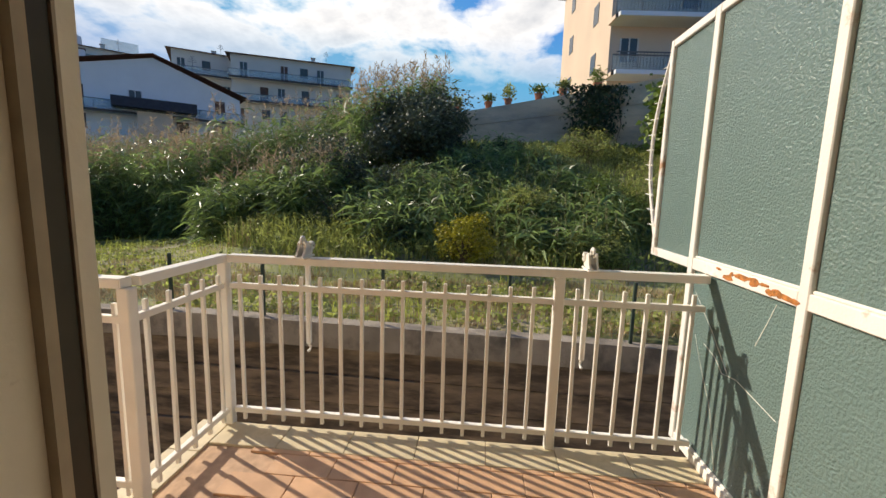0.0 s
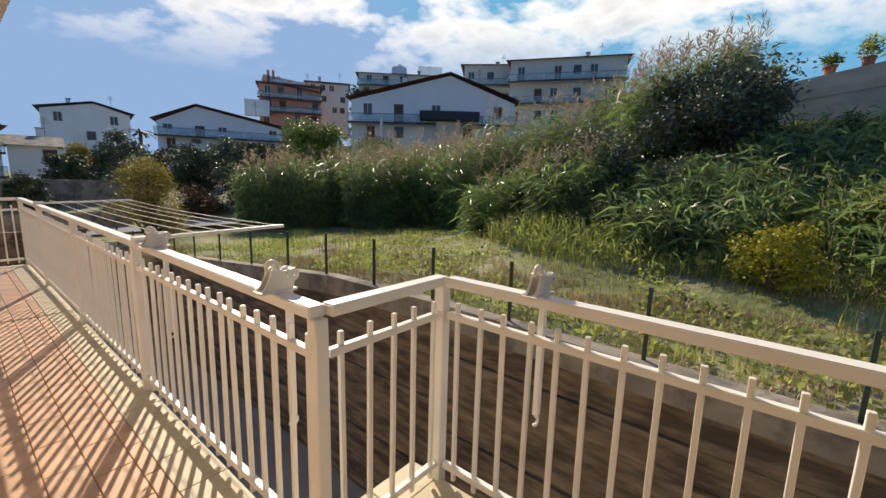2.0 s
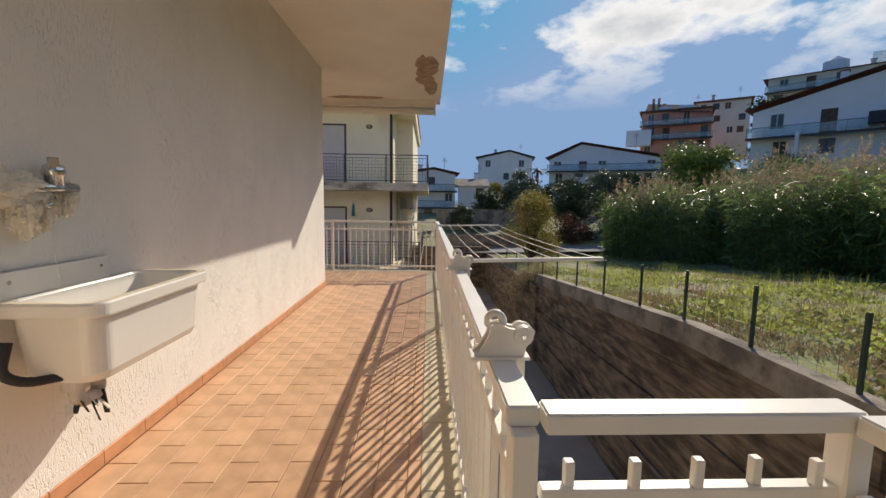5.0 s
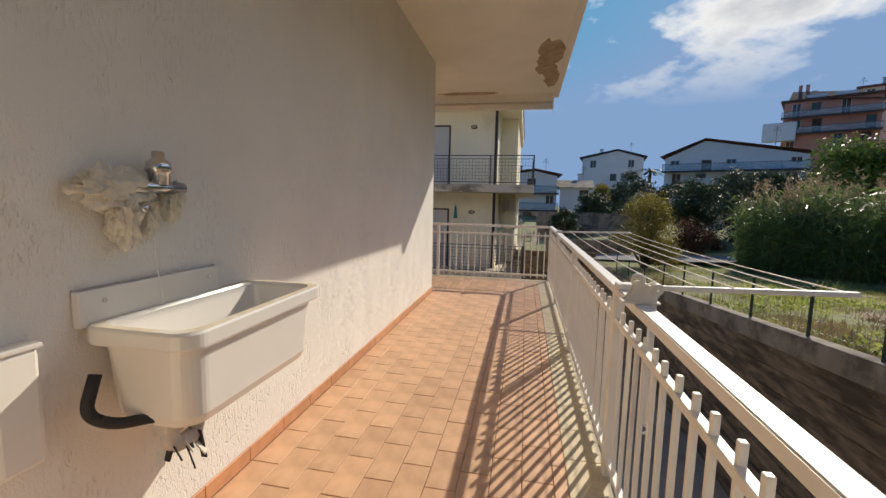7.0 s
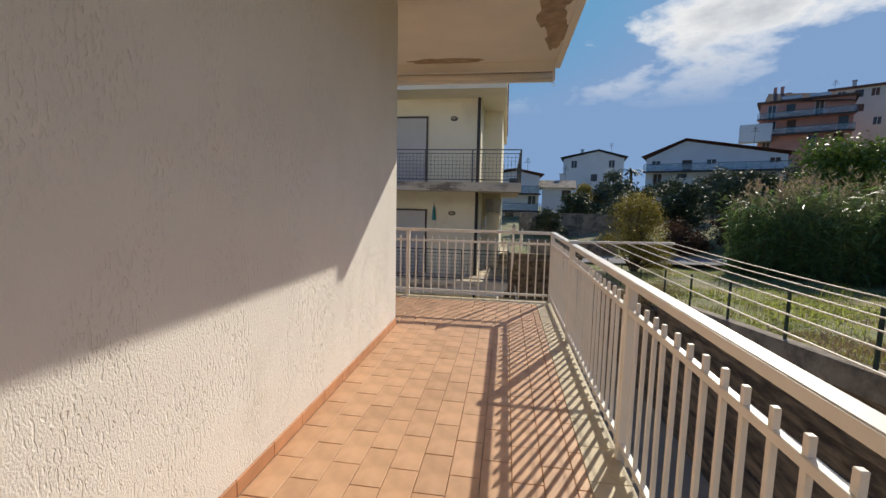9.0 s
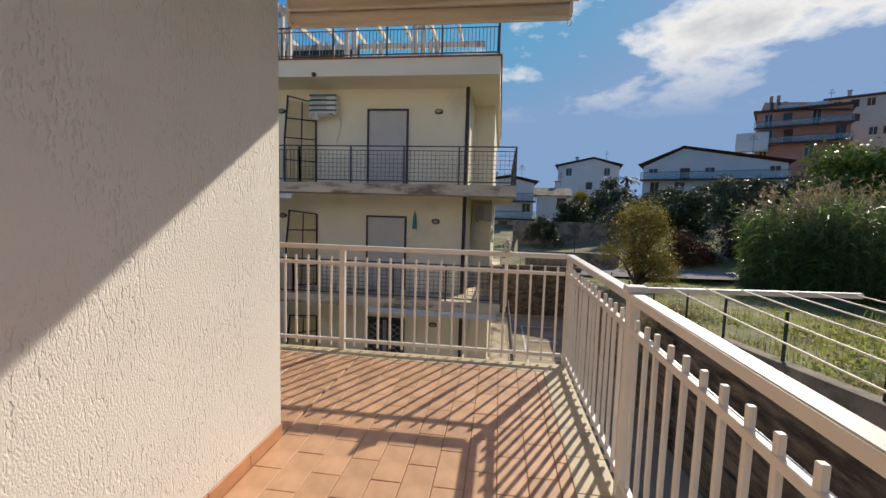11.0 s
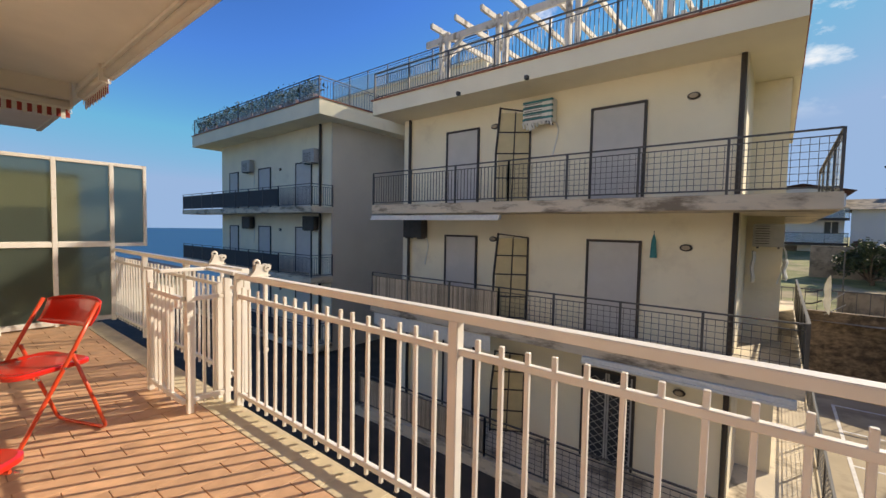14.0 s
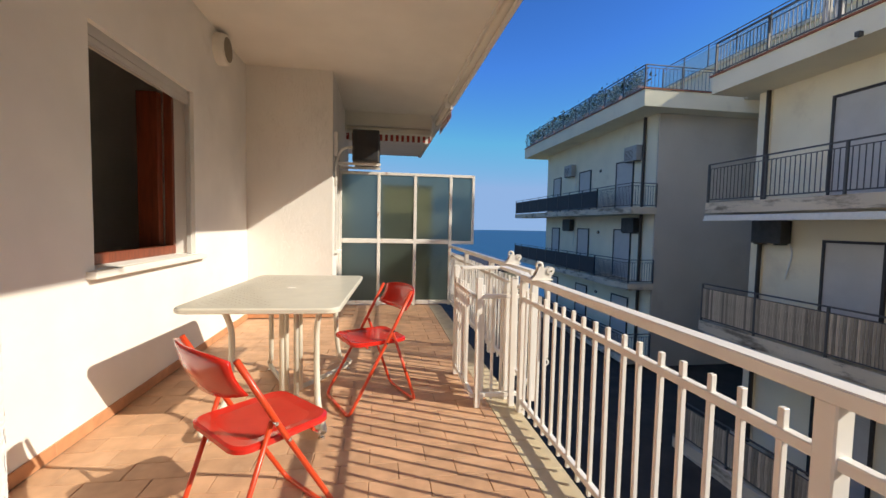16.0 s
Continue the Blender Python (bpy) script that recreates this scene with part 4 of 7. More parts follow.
def rack():
    """Two arms standing out from the rail with lines strung between."""
    ob = thing("clothes_line", "white folding arms with washing lines outside the rail", "clothes line")
    ya, yb = -4.06, -0.2
    for y in (ya, yb):
        bm = beam(bmesh.new(), (RW + 0.02, y, TOP + 0.012), (RW + 0.92, y + 0.02, TOP + 0.03), 0.03, 0.022)
        bmesh.ops.bevel(bm, geom=bm.edges[:], offset=0.004, segments=1, affect="EDGES")
        part("arm", bm, "white", ob)
        part("hinge", bx(RW - 0.04, RW + 0.05, y - 0.03, y + 0.03, TOP, TOP + 0.03, 0.006), "white", ob)
    for k in range(6):
        x = RW + 0.14 + k * 0.15
        sag = [(x, ya + (yb - ya) * s, TOP + 0.034 - 0.10 * s * (1 - s)) for s in np.linspace(0, 1, 9)]
        part("line", tube(bmesh.new(), sag, 0.0032, 5), "cord", ob)
    return ob


rack()


# ---- neighbouring apartment blocks ----
def facade_railing(parent_label, a, b, z, n, mat="iron", fill="bars", group="neighbour balcony railings", h=1.05):
    a, b = Vector((*a, z)), Vector((*b, z))
    ob = thing("balcony_railing", parent_label, "railing", group=group)
    up = Vector((0, 0, 1))
    part("top_rail", beam(bmesh.new(), a + up * h, b + up * h, 0.05, 0.03), mat, ob)
    part("second_rail", beam(bmesh.new(), a + up * (h - 0.12), b + up * (h - 0.12), 0.02, 0.02), mat, ob)
    part("bottom_rail", beam(bmesh.new(), a + up * 0.08, b + up * 0.08, 0.03, 0.03), mat, ob)
    k = max(2, int((b - a).length / 1.5) + 1)
    for i in range(k):
        p = a + (b - a) * (i / (k - 1))
        part("post", beam(bmesh.new(), p, p + up * h, 0.045), mat, ob)
    bm = bmesh.new()
    yaw = math.atan2(b.y - a.y, b.x - a.x)

    def row(name, mesh_bm, m, count, shift=0.0):
        first = None
        for i in range(count):
            s = (i + 0.5) / count
            if first is None:
                first = part(name, mesh_bm, m, ob)
                piece = first
            else:
                piece = new(name, first.data)
                piece.parent = ob
            piece.location = a + (b - a) * s
            piece.rotation_euler = (0, 0, yaw)
    if fill == "bars":
        row("bar", beam(bm, (0, 0, 0.08), (0, 0, h - 0.12), 0.014), mat, n)
    elif fill == "grid":
        row("upright_wire", beam(bm, (0, 0, 0.08), (0, 0, h - 0.12), 0.009), mat, n)
        for zz in np.linspace(0.2, h - 0.24, 6):
            part("cross_wire", beam(bmesh.new(), a + up * float(zz), b + up * float(zz), 0.009), mat, ob)
    elif fill == "bamboo":
        half = (b - a).length / n * 0.40
        row("bamboo_slat", box(bm, -half, half, -0.006, 0.006, 0.06, h - 0.13), "bamboo", n)
    elif fill == "screen":
        d = (b - a).normalized()
        s = d.cross(up) * 0.02
        beam(bm, a + up * 0.5, b + up * 0.5, 0.012, 0.84)
        part("screen", bm, "dark_mesh", ob)
    elif fill == "glass":
        beam(bm, a + up * 0.5, b + up * 0.5, 0.012, 0.84)
        part("screen", bm, "clear_glass", ob)
    return ob


def shutter_door(parent, x0, x1, y, z0, z1, lattice=False):
    """A framed opening facing -y with its roller shutter down."""
    dr = part("shutter_door", bx(x0 + 0.06, x1 - 0.06, y - 0.015, y + 0.02, z0, z1 - 0.06), "shutter" if not lattice else "dark_mesh", parent)
    bm = bmesh.new()
    box(bm, x0, x0 + 0.06, y - 0.05, y + 0.02, z0, z1)
    box(bm, x1 - 0.06, x1, y - 0.05, y + 0.02, z0, z1)
    box(bm, x0 + 0.06, x1 - 0.06, y - 0.05, y + 0.02, z1 - 0.06, z1)
    part("door_frame", bm, "brown_frame", dr)
    if not lattice:
        me = None
        n = int((z1 - z0 - 0.06) / 0.055)
        bm = bmesh.new()
        for i in range(n):
            zz = z0 + 0.055 * i
            box(bm, x0 + 0.06, x1 - 0.06, y - 0.024, y - 0.0145, zz + 0.006, zz + 0.055)
        part("slats", bm, "shutter", dr)
    else:
        bm = bmesh.new()
        m = (x0 + x1) / 2
        for c0, c1 in ((x0 + 0.08, m - 0.03), (m + 0.03, x1 - 0.08)):
            box(bm, c0 - 0.02, c0 + 0.02, y - 0.05, y - 0.02, z0, z1 - 0.08)
            box(bm, c1 - 0.02, c1 + 0.02, y - 0.05, y - 0.02, z0, z1 - 0.08)
            k = int((z1 - z0) / 0.2)
            for i in range(k):
                za, zb = z0 + 0.2 * i, z0 + 0.2 * (i + 1)
                if zb < z1 - 0.08:
                    beam(bm, (c0, y - 0.035, za), ((c0 + c1) / 2, y - 0.035, zb), 0.012)
                    beam(bm, ((c0 + c1) / 2, y - 0.035, za), (c1, y - 0.035, zb), 0.012)
                    beam(bm, ((c0 + c1) / 2, y - 0.035, za), (c0, y - 0.035, zb), 0.012)
                    beam(bm, (c1, y - 0.035, za), ((c0 + c1) / 2, y - 0.035, zb), 0.012)
        part("lattice", bm, "ac", dr)
    return dr


def wall_lamp(x, y, z):
    ob = thing("bulkhead_lamp", "oval dark bulkhead lamp on the facade", "wall lamp", (x, y, z), group="facade lamps")
    bm = tube(bmesh.new(), [(0, 0, 0), (0, -0.03, 0), (0, -0.055, 0)], [0.13, 0.13, 0.10], 18)
    for v in bm.verts:
        v.co.z *= 0.62
    part("body", bm, "brown_frame", ob)
    bm = tube(bmesh.new(), [(0, -0.05, 0), (0, -0.075, 0)], [0.095, 0.07], 16)
    for v in bm.verts:
        v.co.z *= 0.6
    part("lens", bm, "track", ob)
    return ob


def air_con(x, y, z, mat, label, w=0.85, h=0.6):
    ob = thing("air_conditioner", label, "air conditioner", (x, y, z), group="air conditioners")
    part("casing", bx(-w / 2, w / 2, -0.36, -0.04, 0, h, 0.02), mat, ob)
    bm = bmesh.new()
    for i in range(8):
        box(bm, -w / 2 + 0.05, w / 2 - 0.28, -0.372, -0.36, 0.07 + i * 0.06, 0.085 + i * 0.06)
    part("grille", bm, "ac_dark", ob)
    for px in (-w / 3, w / 3):
        part("bracket", bx(px - 0.02, px + 0.02, -0.38, 0, -0.04, 0), "iron", ob)
    part("hose", tube(bmesh.new(), arc([(w / 2 - 0.05, -0.1, 0.1), (w / 2 + 0.08, -0.05, -0.2), (w / 2 - 0.1, -0.03, -0.9)], 0.2), 0.018, 6), "cloth_white", ob)
    return ob


def open_screen(x, y, z, hgt):
    """A glazed divider with a slanting outer edge standing out from the facade."""
    ob = thing("glazed_screen", "dark steel framed divider with yellowish glass panes", "screen", (x, y, z), group="facade screens")
    dx = 0.40
    bm = bmesh.new()
    beam(bm, (dx, 0, 0), (dx, 0, hgt), 0.045)
    beam(bm, (-dx, -0.5, hgt * 0.55), (-dx + 0.12, -0.5, hgt + 0.12), 0.045)
    beam(bm, (-dx, -0.5, 0), (-dx, -0.5, hgt * 0.55), 0.045)
    for s in (0.02, 0.28, 0.55, 0.78, 1.0):
        xa = -dx if s <= 0.55 else -dx + 0.12 * (s - 0.55) / 0.45
        za = s * hgt if s < 0.9 else hgt + 0.1
        beam(bm, (xa, -0.5, za), (dx, 0, s * hgt), 0.035)
    beam(bm, (0, -0.25, 0), (0.05, -0.22, hgt), 0.03)
    part("frame", bm, "brown_frame", ob)
    for s0, s1 in ((0.03, 0.27), (0.29, 0.54), (0.56, 0.77), (0.79, 0.99)):
        v = [(-dx + 0.03, -0.48, s0 * hgt), (dx - 0.03, -0.02, s0 * hgt), (dx - 0.03, -0.02, s1 * hgt), (-dx + 0.06, -0.48, s1 * hgt)]
        v += [(a, b + 0.008, c) for a, b, c in v]
        raw("pane", v, [(0, 1, 2, 3), (7, 6, 5, 4), (0, 4, 5, 1), (1, 5, 6, 2), (2, 6, 7, 3), (3, 7, 4, 0)], "screen_glass", ob)
    return ob


NY = 10.85
nb = thing("apartment_building", "cream three-storey apartment block with balconies and roof terrace", "building")
part("wall", bx(-9.65, 0.18, NY, NY + 11, -5, 5.05), "cream_wall", nb)
part("wall", bx(-9.0, 0.9, NY + 2.2, NY + 10.9, -4.99, 5.04), "cream_wall", nb)
part("pilaster", bx(-9.66, -9.3, NY - 0.05, NY, -5, 5.05), "cream_wall", nb)
part("roof_slab", bx(-10.0, 1.05, NY - 1.25, NY + 11.5, 5.05, 5.52), "cream_wall", nb)
part("coping", bx(-10.05, 1.10, NY - 1.30, NY - 1.0, 5.52, 5.56), "coping", nb)
part("coping", bx(0.80, 1.10, NY - 0.999, NY + 11.5, 5.52, 5.56), "coping", nb)
for x in (-9.35, 0.10):
    part("downpipe", tube(bmesh.new(), [(x, NY - 0.09, -5), (x, NY - 0.09, 5.04)], 0.055, 10), "brown_frame", nb)
for z, xr in ((2.05, 1.62), (-1.27, 1.30)):
    bmx = prism(bmesh.new(), [(-9.95, NY), (-9.95, NY - 1.3), (xr, NY - 1.3), (xr + 0.05, NY + 10.5), (0.182, NY + 10.5), (0.182, NY)], z - 0.29, z)
    part("balcony_slab", bmx, "slab", nb, "stained concrete balcony slab")
for z in (2.06, -1.26):
    shutter_door(nb, -3.05, -1.73, NY - 0.01, z, z + 2.37)
    shutter_door(nb, -7.76, -6.48, NY - 0.01, z, z + 2.37)
shutter_door(nb, -3.05, -1.73, NY - 0.01, -4.6, -2.2, True)
shutter_door(nb, -7.76, -6.48, NY - 0.01, -4.6, -2.2)
part("terrace_base", bx(-10, 1.9, NY - 1.9, NY + 10.6, -5.0, -4.6), "slab", nb)
part("spout", bx(-4.28, -4.2, NY - 1.36, NY - 1.25, 5.05, 5.14), "ac_dark", nb)
part("spout", bx(-6.4, -6.32, NY - 1.36, NY - 1.25, 5.05, 5.14), "ac_dark", nb)
for z in (1.65, -1.62):
    aw = thing("awning", "rolled white awning under the neighbour's slab", "awning", group="neighbour awnings")
    xa, xb = (-9.9, -4.9) if z > 0 else (-2.6, 1.2)
    part("roller", bx(xa, xb, NY - 1.36, NY - 1.24, z - 0.07, z + 0.05, 0.02), "cloth_white", aw)
    part("front_bar", bx(xa, xb, NY - 1.40, NY - 1.36, z - 0.10, z - 0.05), "cloth_white", aw)
aw = thing("awning", "scalloped grey awning valance under the neighbour's slab", "awning")
for i in range(28):
    x = -9.7 + i * 0.165
    part("scallop", bx(x, x + 0.16, NY - 1.35, NY - 1.34, -1.95 - 0.03 * (i % 2), -1.57), "cloth_white", aw)
facade_railing("dark iron bar railing on the neighbour's balcony", (-9.9, NY - 1.27), (-4.7, NY - 1.27), 2.05, 46)
facade_railing("dark iron wire-grid railing on the neighbour's balcony", (-4.7, NY - 1.27), (1.58, NY - 1.27), 2.05, 52, fill="grid")
facade_railing("dark iron side railing on the neighbour's balcony", (1.58, NY - 1.25), (1.62, NY + 5), 2.05, 26, fill="glass")
facade_railing("balcony railing covered with bamboo matting", (-9.9, NY - 1.27), (-4.9, NY - 1.27), -1.27, 80, fill="bamboo")
facade_railing("dark iron wire-grid railing on the lower balcony", (-4.9, NY - 1.27), (1.28, NY - 1.27), -1.27, 44, fill="grid")
facade_railing("dark iron side railing with a screen", (1.30, NY - 1.25), (1.34, NY + 8), -1.27, 26, fill="screen")
facade_railing("bamboo-covered railing of the ground terrace", (-9.9, NY - 1.8), (-4.9, NY - 1.8), -4.6, 60, fill="bamboo")
facade_railing("dark iron railing of the ground terrace", (-4.9, NY - 1.8), (1.85, NY - 1.8), -4.6, 40, fill="grid")
facade_railing("tall dark iron fence beside the drive", (1.85, NY - 1.78), (1.85, NY + 10), -4.6, 60, fill="grid")
facade_railing("dark iron roof terrace railing", (-9.95, NY - 1.2), (1.0, NY - 1.2), 5.56, 110, h=0.86)
facade_railing("dark iron roof terrace railing on the flank", (0.98, NY - 1.18), (0.98, NY + 10), 5.56, 40, h=0.86, fill="grid")
for x, z in ((-5.93, 4.38), (-0.79, 4.35), (-5.9, 1.02), (-0.8, 0.98), (-0.8, -2.35)):
    wall_lamp(x, NY - 0.002, z)
open_screen(-5.15, NY - 0.05, 2.06, 2.55)
open_screen(-5.12, NY - 0.05, -1.26, 2.35)
open_screen(-5.12, NY - 0.05, -4.59, 2.3)
air_con(-8.95, NY, 0.98, "ac_dark", "dark covered air conditioner on the cream facade")
ac = air_con(-4.40, NY, 4.22, "cloth_white", "air conditioner draped with a green and white striped cloth")
for i in range(4):
    part("cloth_stripe", bx(-0.43, 0.43, -0.368, -0.3, 0.07 + i * 0.15, 0.13 + i * 0.15), "cloth_green", ac)
bm = bmesh.new()
for i in range(9):
    x = -0.42 + i * 0.1
    beam(bm, (x, -0.37, 0.02), (x + 0.03, -0.34, -0.12 - 0.07 * math.sin(i * 0.8)), 0.1, 0.02)
part("cloth_hem", bm, "cloth_white", ac)
air_con(0.62, NY + 2.2, 1.02, "ac", "weathered beige air conditioner beside the corner downpipe", 0.6, 0.55)
for i, (x, z, hh) in enumerate(((0.34, 0.9, 0.75), (0.95, 0.75, 0.5))):
    wash = thing("hanging_cloth", "white washing hung by the neighbour's corner", "laundry", (x, NY + 1.9, z), group="hung washing")
    v = [(0.16 * math.sin(u * 5.0) * 0.3 + 0.02 * math.sin(w_ * 9), -0.2 + 0.4 * u, -hh * w_) for w_ in np.linspace(0, 1, 7) for u in np.linspace(0, 1, 7)]
    cl = raw("cloth", v, [(r * 7 + q, r * 7 + q + 1, r * 7 + q + 8, r * 7 + q + 7) for r in range(6) for q in range(6)], "cloth_white", wash)
    part("line", tube(bmesh.new(), [(0, -0.35, 0.01), (0, 0.31, 0.01)], 0.006, 5), "iron", wash)
um = thing("closed_umbrella", "closed teal umbrella hanging on the facade", "umbrella", (-1.46, NY - 0.06, 0.72))
part("canopy", tube(bmesh.new(), [(0, 0, 0), (0, 0, 0.4), (0, 0, 0.55)], [0.075, 0.05, 0.01], 10), "teal", um)
part("tip", tube(bmesh.new(), [(0, 0, 0.54), (0, 0, 0.62)], 0.006, 5), "iron", um)
part("hanging_loop", tube(bmesh.new(), [(0, 0.0, 0.62), (0, 0.06, 0.63)], 0.005, 5), "iron", um)

# white timber pergola on the roof terrace
pg = thing("pergola", "peeling white timber pergola on the roof terrace", "pergola")
for x in (-8.1, -5.9, -3.7, -1.5):
    for y in (NY + 0.2, NY + 3.2):
        for dx in (-0.13, 0.13):
            part("pergola_post", bx(x + dx - 0.07, x + dx + 0.07, y - 0.07, y + 0.07, 5.53, 7.75, 0.01, 1), "peeling", pg)
for y in (NY + 0.2, NY + 3.2):
    part("long_beam", bx(-8.9, 0.4, y - 0.05, y + 0.05, 7.45, 7.66, 0.01, 1), "peeling", pg)
for i in range(9):
    x = -8.1 + i * 0.95
    bm = beam(bmesh.new(), (x, NY - 0.5, 7.74), (x + 0.02, NY + 3.7, 7.74), 0.09, 0.16)
    part("rafter", bm, "peeling", pg)
for x in (-8.1, -5.9, -3.7, -1.5):
    part("brace", beam(bmesh.new(), (x, NY + 0.2, 6.9), (x + 0.75, NY + 0.2, 7.5), 0.09), "peeling", pg)
    part("brace", beam(bmesh.new(), (x, NY + 0.2, 6.9), (x, NY + 1.1, 7.6), 0.09), "peeling", pg)
cover = thing("shade_cloth", "dark green shade cloth under the pergola", "shade cloth")
part("cloth", bx(-7.8, -4.4, NY + 3.0, NY + 3.04, 6.2, 7.4), "green_cloth", cover)
part("seam", bx(-7.8, -4.4, NY + 2.985, NY + 3.0, 6.75, 6.79), "dark", cover)

# second block towards the sea
B2 = 12.65
b2 = thing("apartment_building", "cream apartment block with dark gable towards the sea", "building")
part("wall", bx(-28.6, -16.5, B2, B2 + 9, -6.5, 6.4), "cream_wall", b2)
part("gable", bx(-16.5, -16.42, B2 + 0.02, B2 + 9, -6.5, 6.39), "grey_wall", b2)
part("roof_slab", bx(-30.0, -15.6, B2 - 1.3, B2 + 9.4, 6.4, 7.1), "cream_wall", b2)
part("coping", bx(-30.05, -15.55, B2 - 1.35, B2 - 1.1, 7.1, 7.14), "coping", b2)
part("coping", bx(-15.8, -15.55, B2 - 1.099, B2 + 9.4, 7.1, 7.14), "coping", b2)
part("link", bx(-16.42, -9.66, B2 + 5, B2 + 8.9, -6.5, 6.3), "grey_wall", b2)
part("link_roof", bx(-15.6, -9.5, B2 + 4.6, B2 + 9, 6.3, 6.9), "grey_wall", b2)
part("downpipe", tube(bmesh.new(), [(-17.3, B2 - 0.08, -6.5), (-17.3, B2 - 0.08, 6.4)], 0.07, 8), "brown_frame", b2)
for z in (2.25, -1.15, -4.5):
    part("balcony_slab", bx(-32.0, -16.3, B2 - 1.25, B2, z - 0.3, z), "slab", b2)
    for x0, x1 in ((-19.6, -18.1), (-23.6, -22.2), (-27.4, -26.2)):
        shutter_door(b2, x0, x1, B2 - 0.01, z, z + 2.4)
    facade_railing("dark iron bar railing on the far balcony", (-19.3, B2 - 1.2), (-16.35, B2 - 1.2), z, 26)
    facade_railing("far balcony railing with black mesh screen", (-32.0, B2 - 1.2), (-19.3, B2 - 1.2), z, 26, fill="screen")
    facade_railing("short dark iron side railing", (-16.36, B2 - 1.2), (-16.36, B2), z, 10)
    wall_lamp(-21.2, B2 - 0.002, z + 2.2)
for z in (4.6, 1.2):
    air_con(-17.95, B2, z - 0.1, "ac" if z > 2 else "ac_dark", "air conditioner under the far balcony", 1.0, 0.7)
    air_con(-24.6, B2, z - 0.1, "ac" if z > 2 else "ac_dark", "air conditioner on the far facade", 1.0, 0.7)
part("side_window", bx(-12.2, -11.2, B2 + 4.96, B2 + 5.0, 4.0, 5.6), "brown_frame", b2)
part("side_window", bx(-12.2, -11.2, B2 + 4.96, B2 + 5.0, 0.6, 2.2), "brown_frame", b2)
facade_railing("dark blue roof terrace railing", (-15.75, B2 - 1.2), (-15.75, B2 + 9), 7.14, 60, mat="iron_blue", h=1.0)
facade_railing("dark blue glazed roof terrace railing", (-29.9, B2 - 1.2), (-15.77, B2 - 1.2), 7.14, 60, mat="iron_blue", h=1.0, fill="glass")
beds = []
for i in range(9):
    x = -29 + i * 1.5
    pt = thing("terrace_shrub", "dark shrub in a planter on the far roof terrace", "shrub", (x, B2 - 0.9, 7.1), group="roof terrace shrubs")
    part("planter", bx(-0.6, 0.6, -0.2, 0.2, 0, 0.4, 0.01), "pot", pt)
    rng = np.random.default_rng(80 + i)
    c = rng.normal(size=(420, 3)) * np.array([0.42, 0.16, 0.22]) + np.array([0, 0, 0.65])
    beds.append((pt, c, i))
b3 = thing("apartment_building", "pale upper block with terrace glass behind", "building")
part("wall", bx(-20.95, -9.7, 16.00, 21.5, 6.95, 8.90), "cream_wall", b3)
part("roof_slab", bx(-21.10, -9.62, 15.85, 21.6, 8.90, 9.02), "cream_wall", b3)
facade_railing("glazed roof terrace railing", (-20.95, 16.00), (-9.7, 16.00), 9.02, 60, mat="iron_blue", h=1.12, fill="glass")
low_house = thing("house", "low grey seaside house with a dark flat roof", "house")
part("wall", bx(-62, -44, 6, 16, -16, -3.8), "house_cream", low_house)
part("roof", bx(-62.6, -43.4, 5.4, 16.5, -3.8, -3.2), "slate", low_house)
part("window", bx(-50.5, -48.5, 5.97, 6.01, -6.2, -4.9), "window", low_house)
part("window", bx(-43.99, -43.95, 8, 9.4, -6.2, -4.9), "window", low_house)


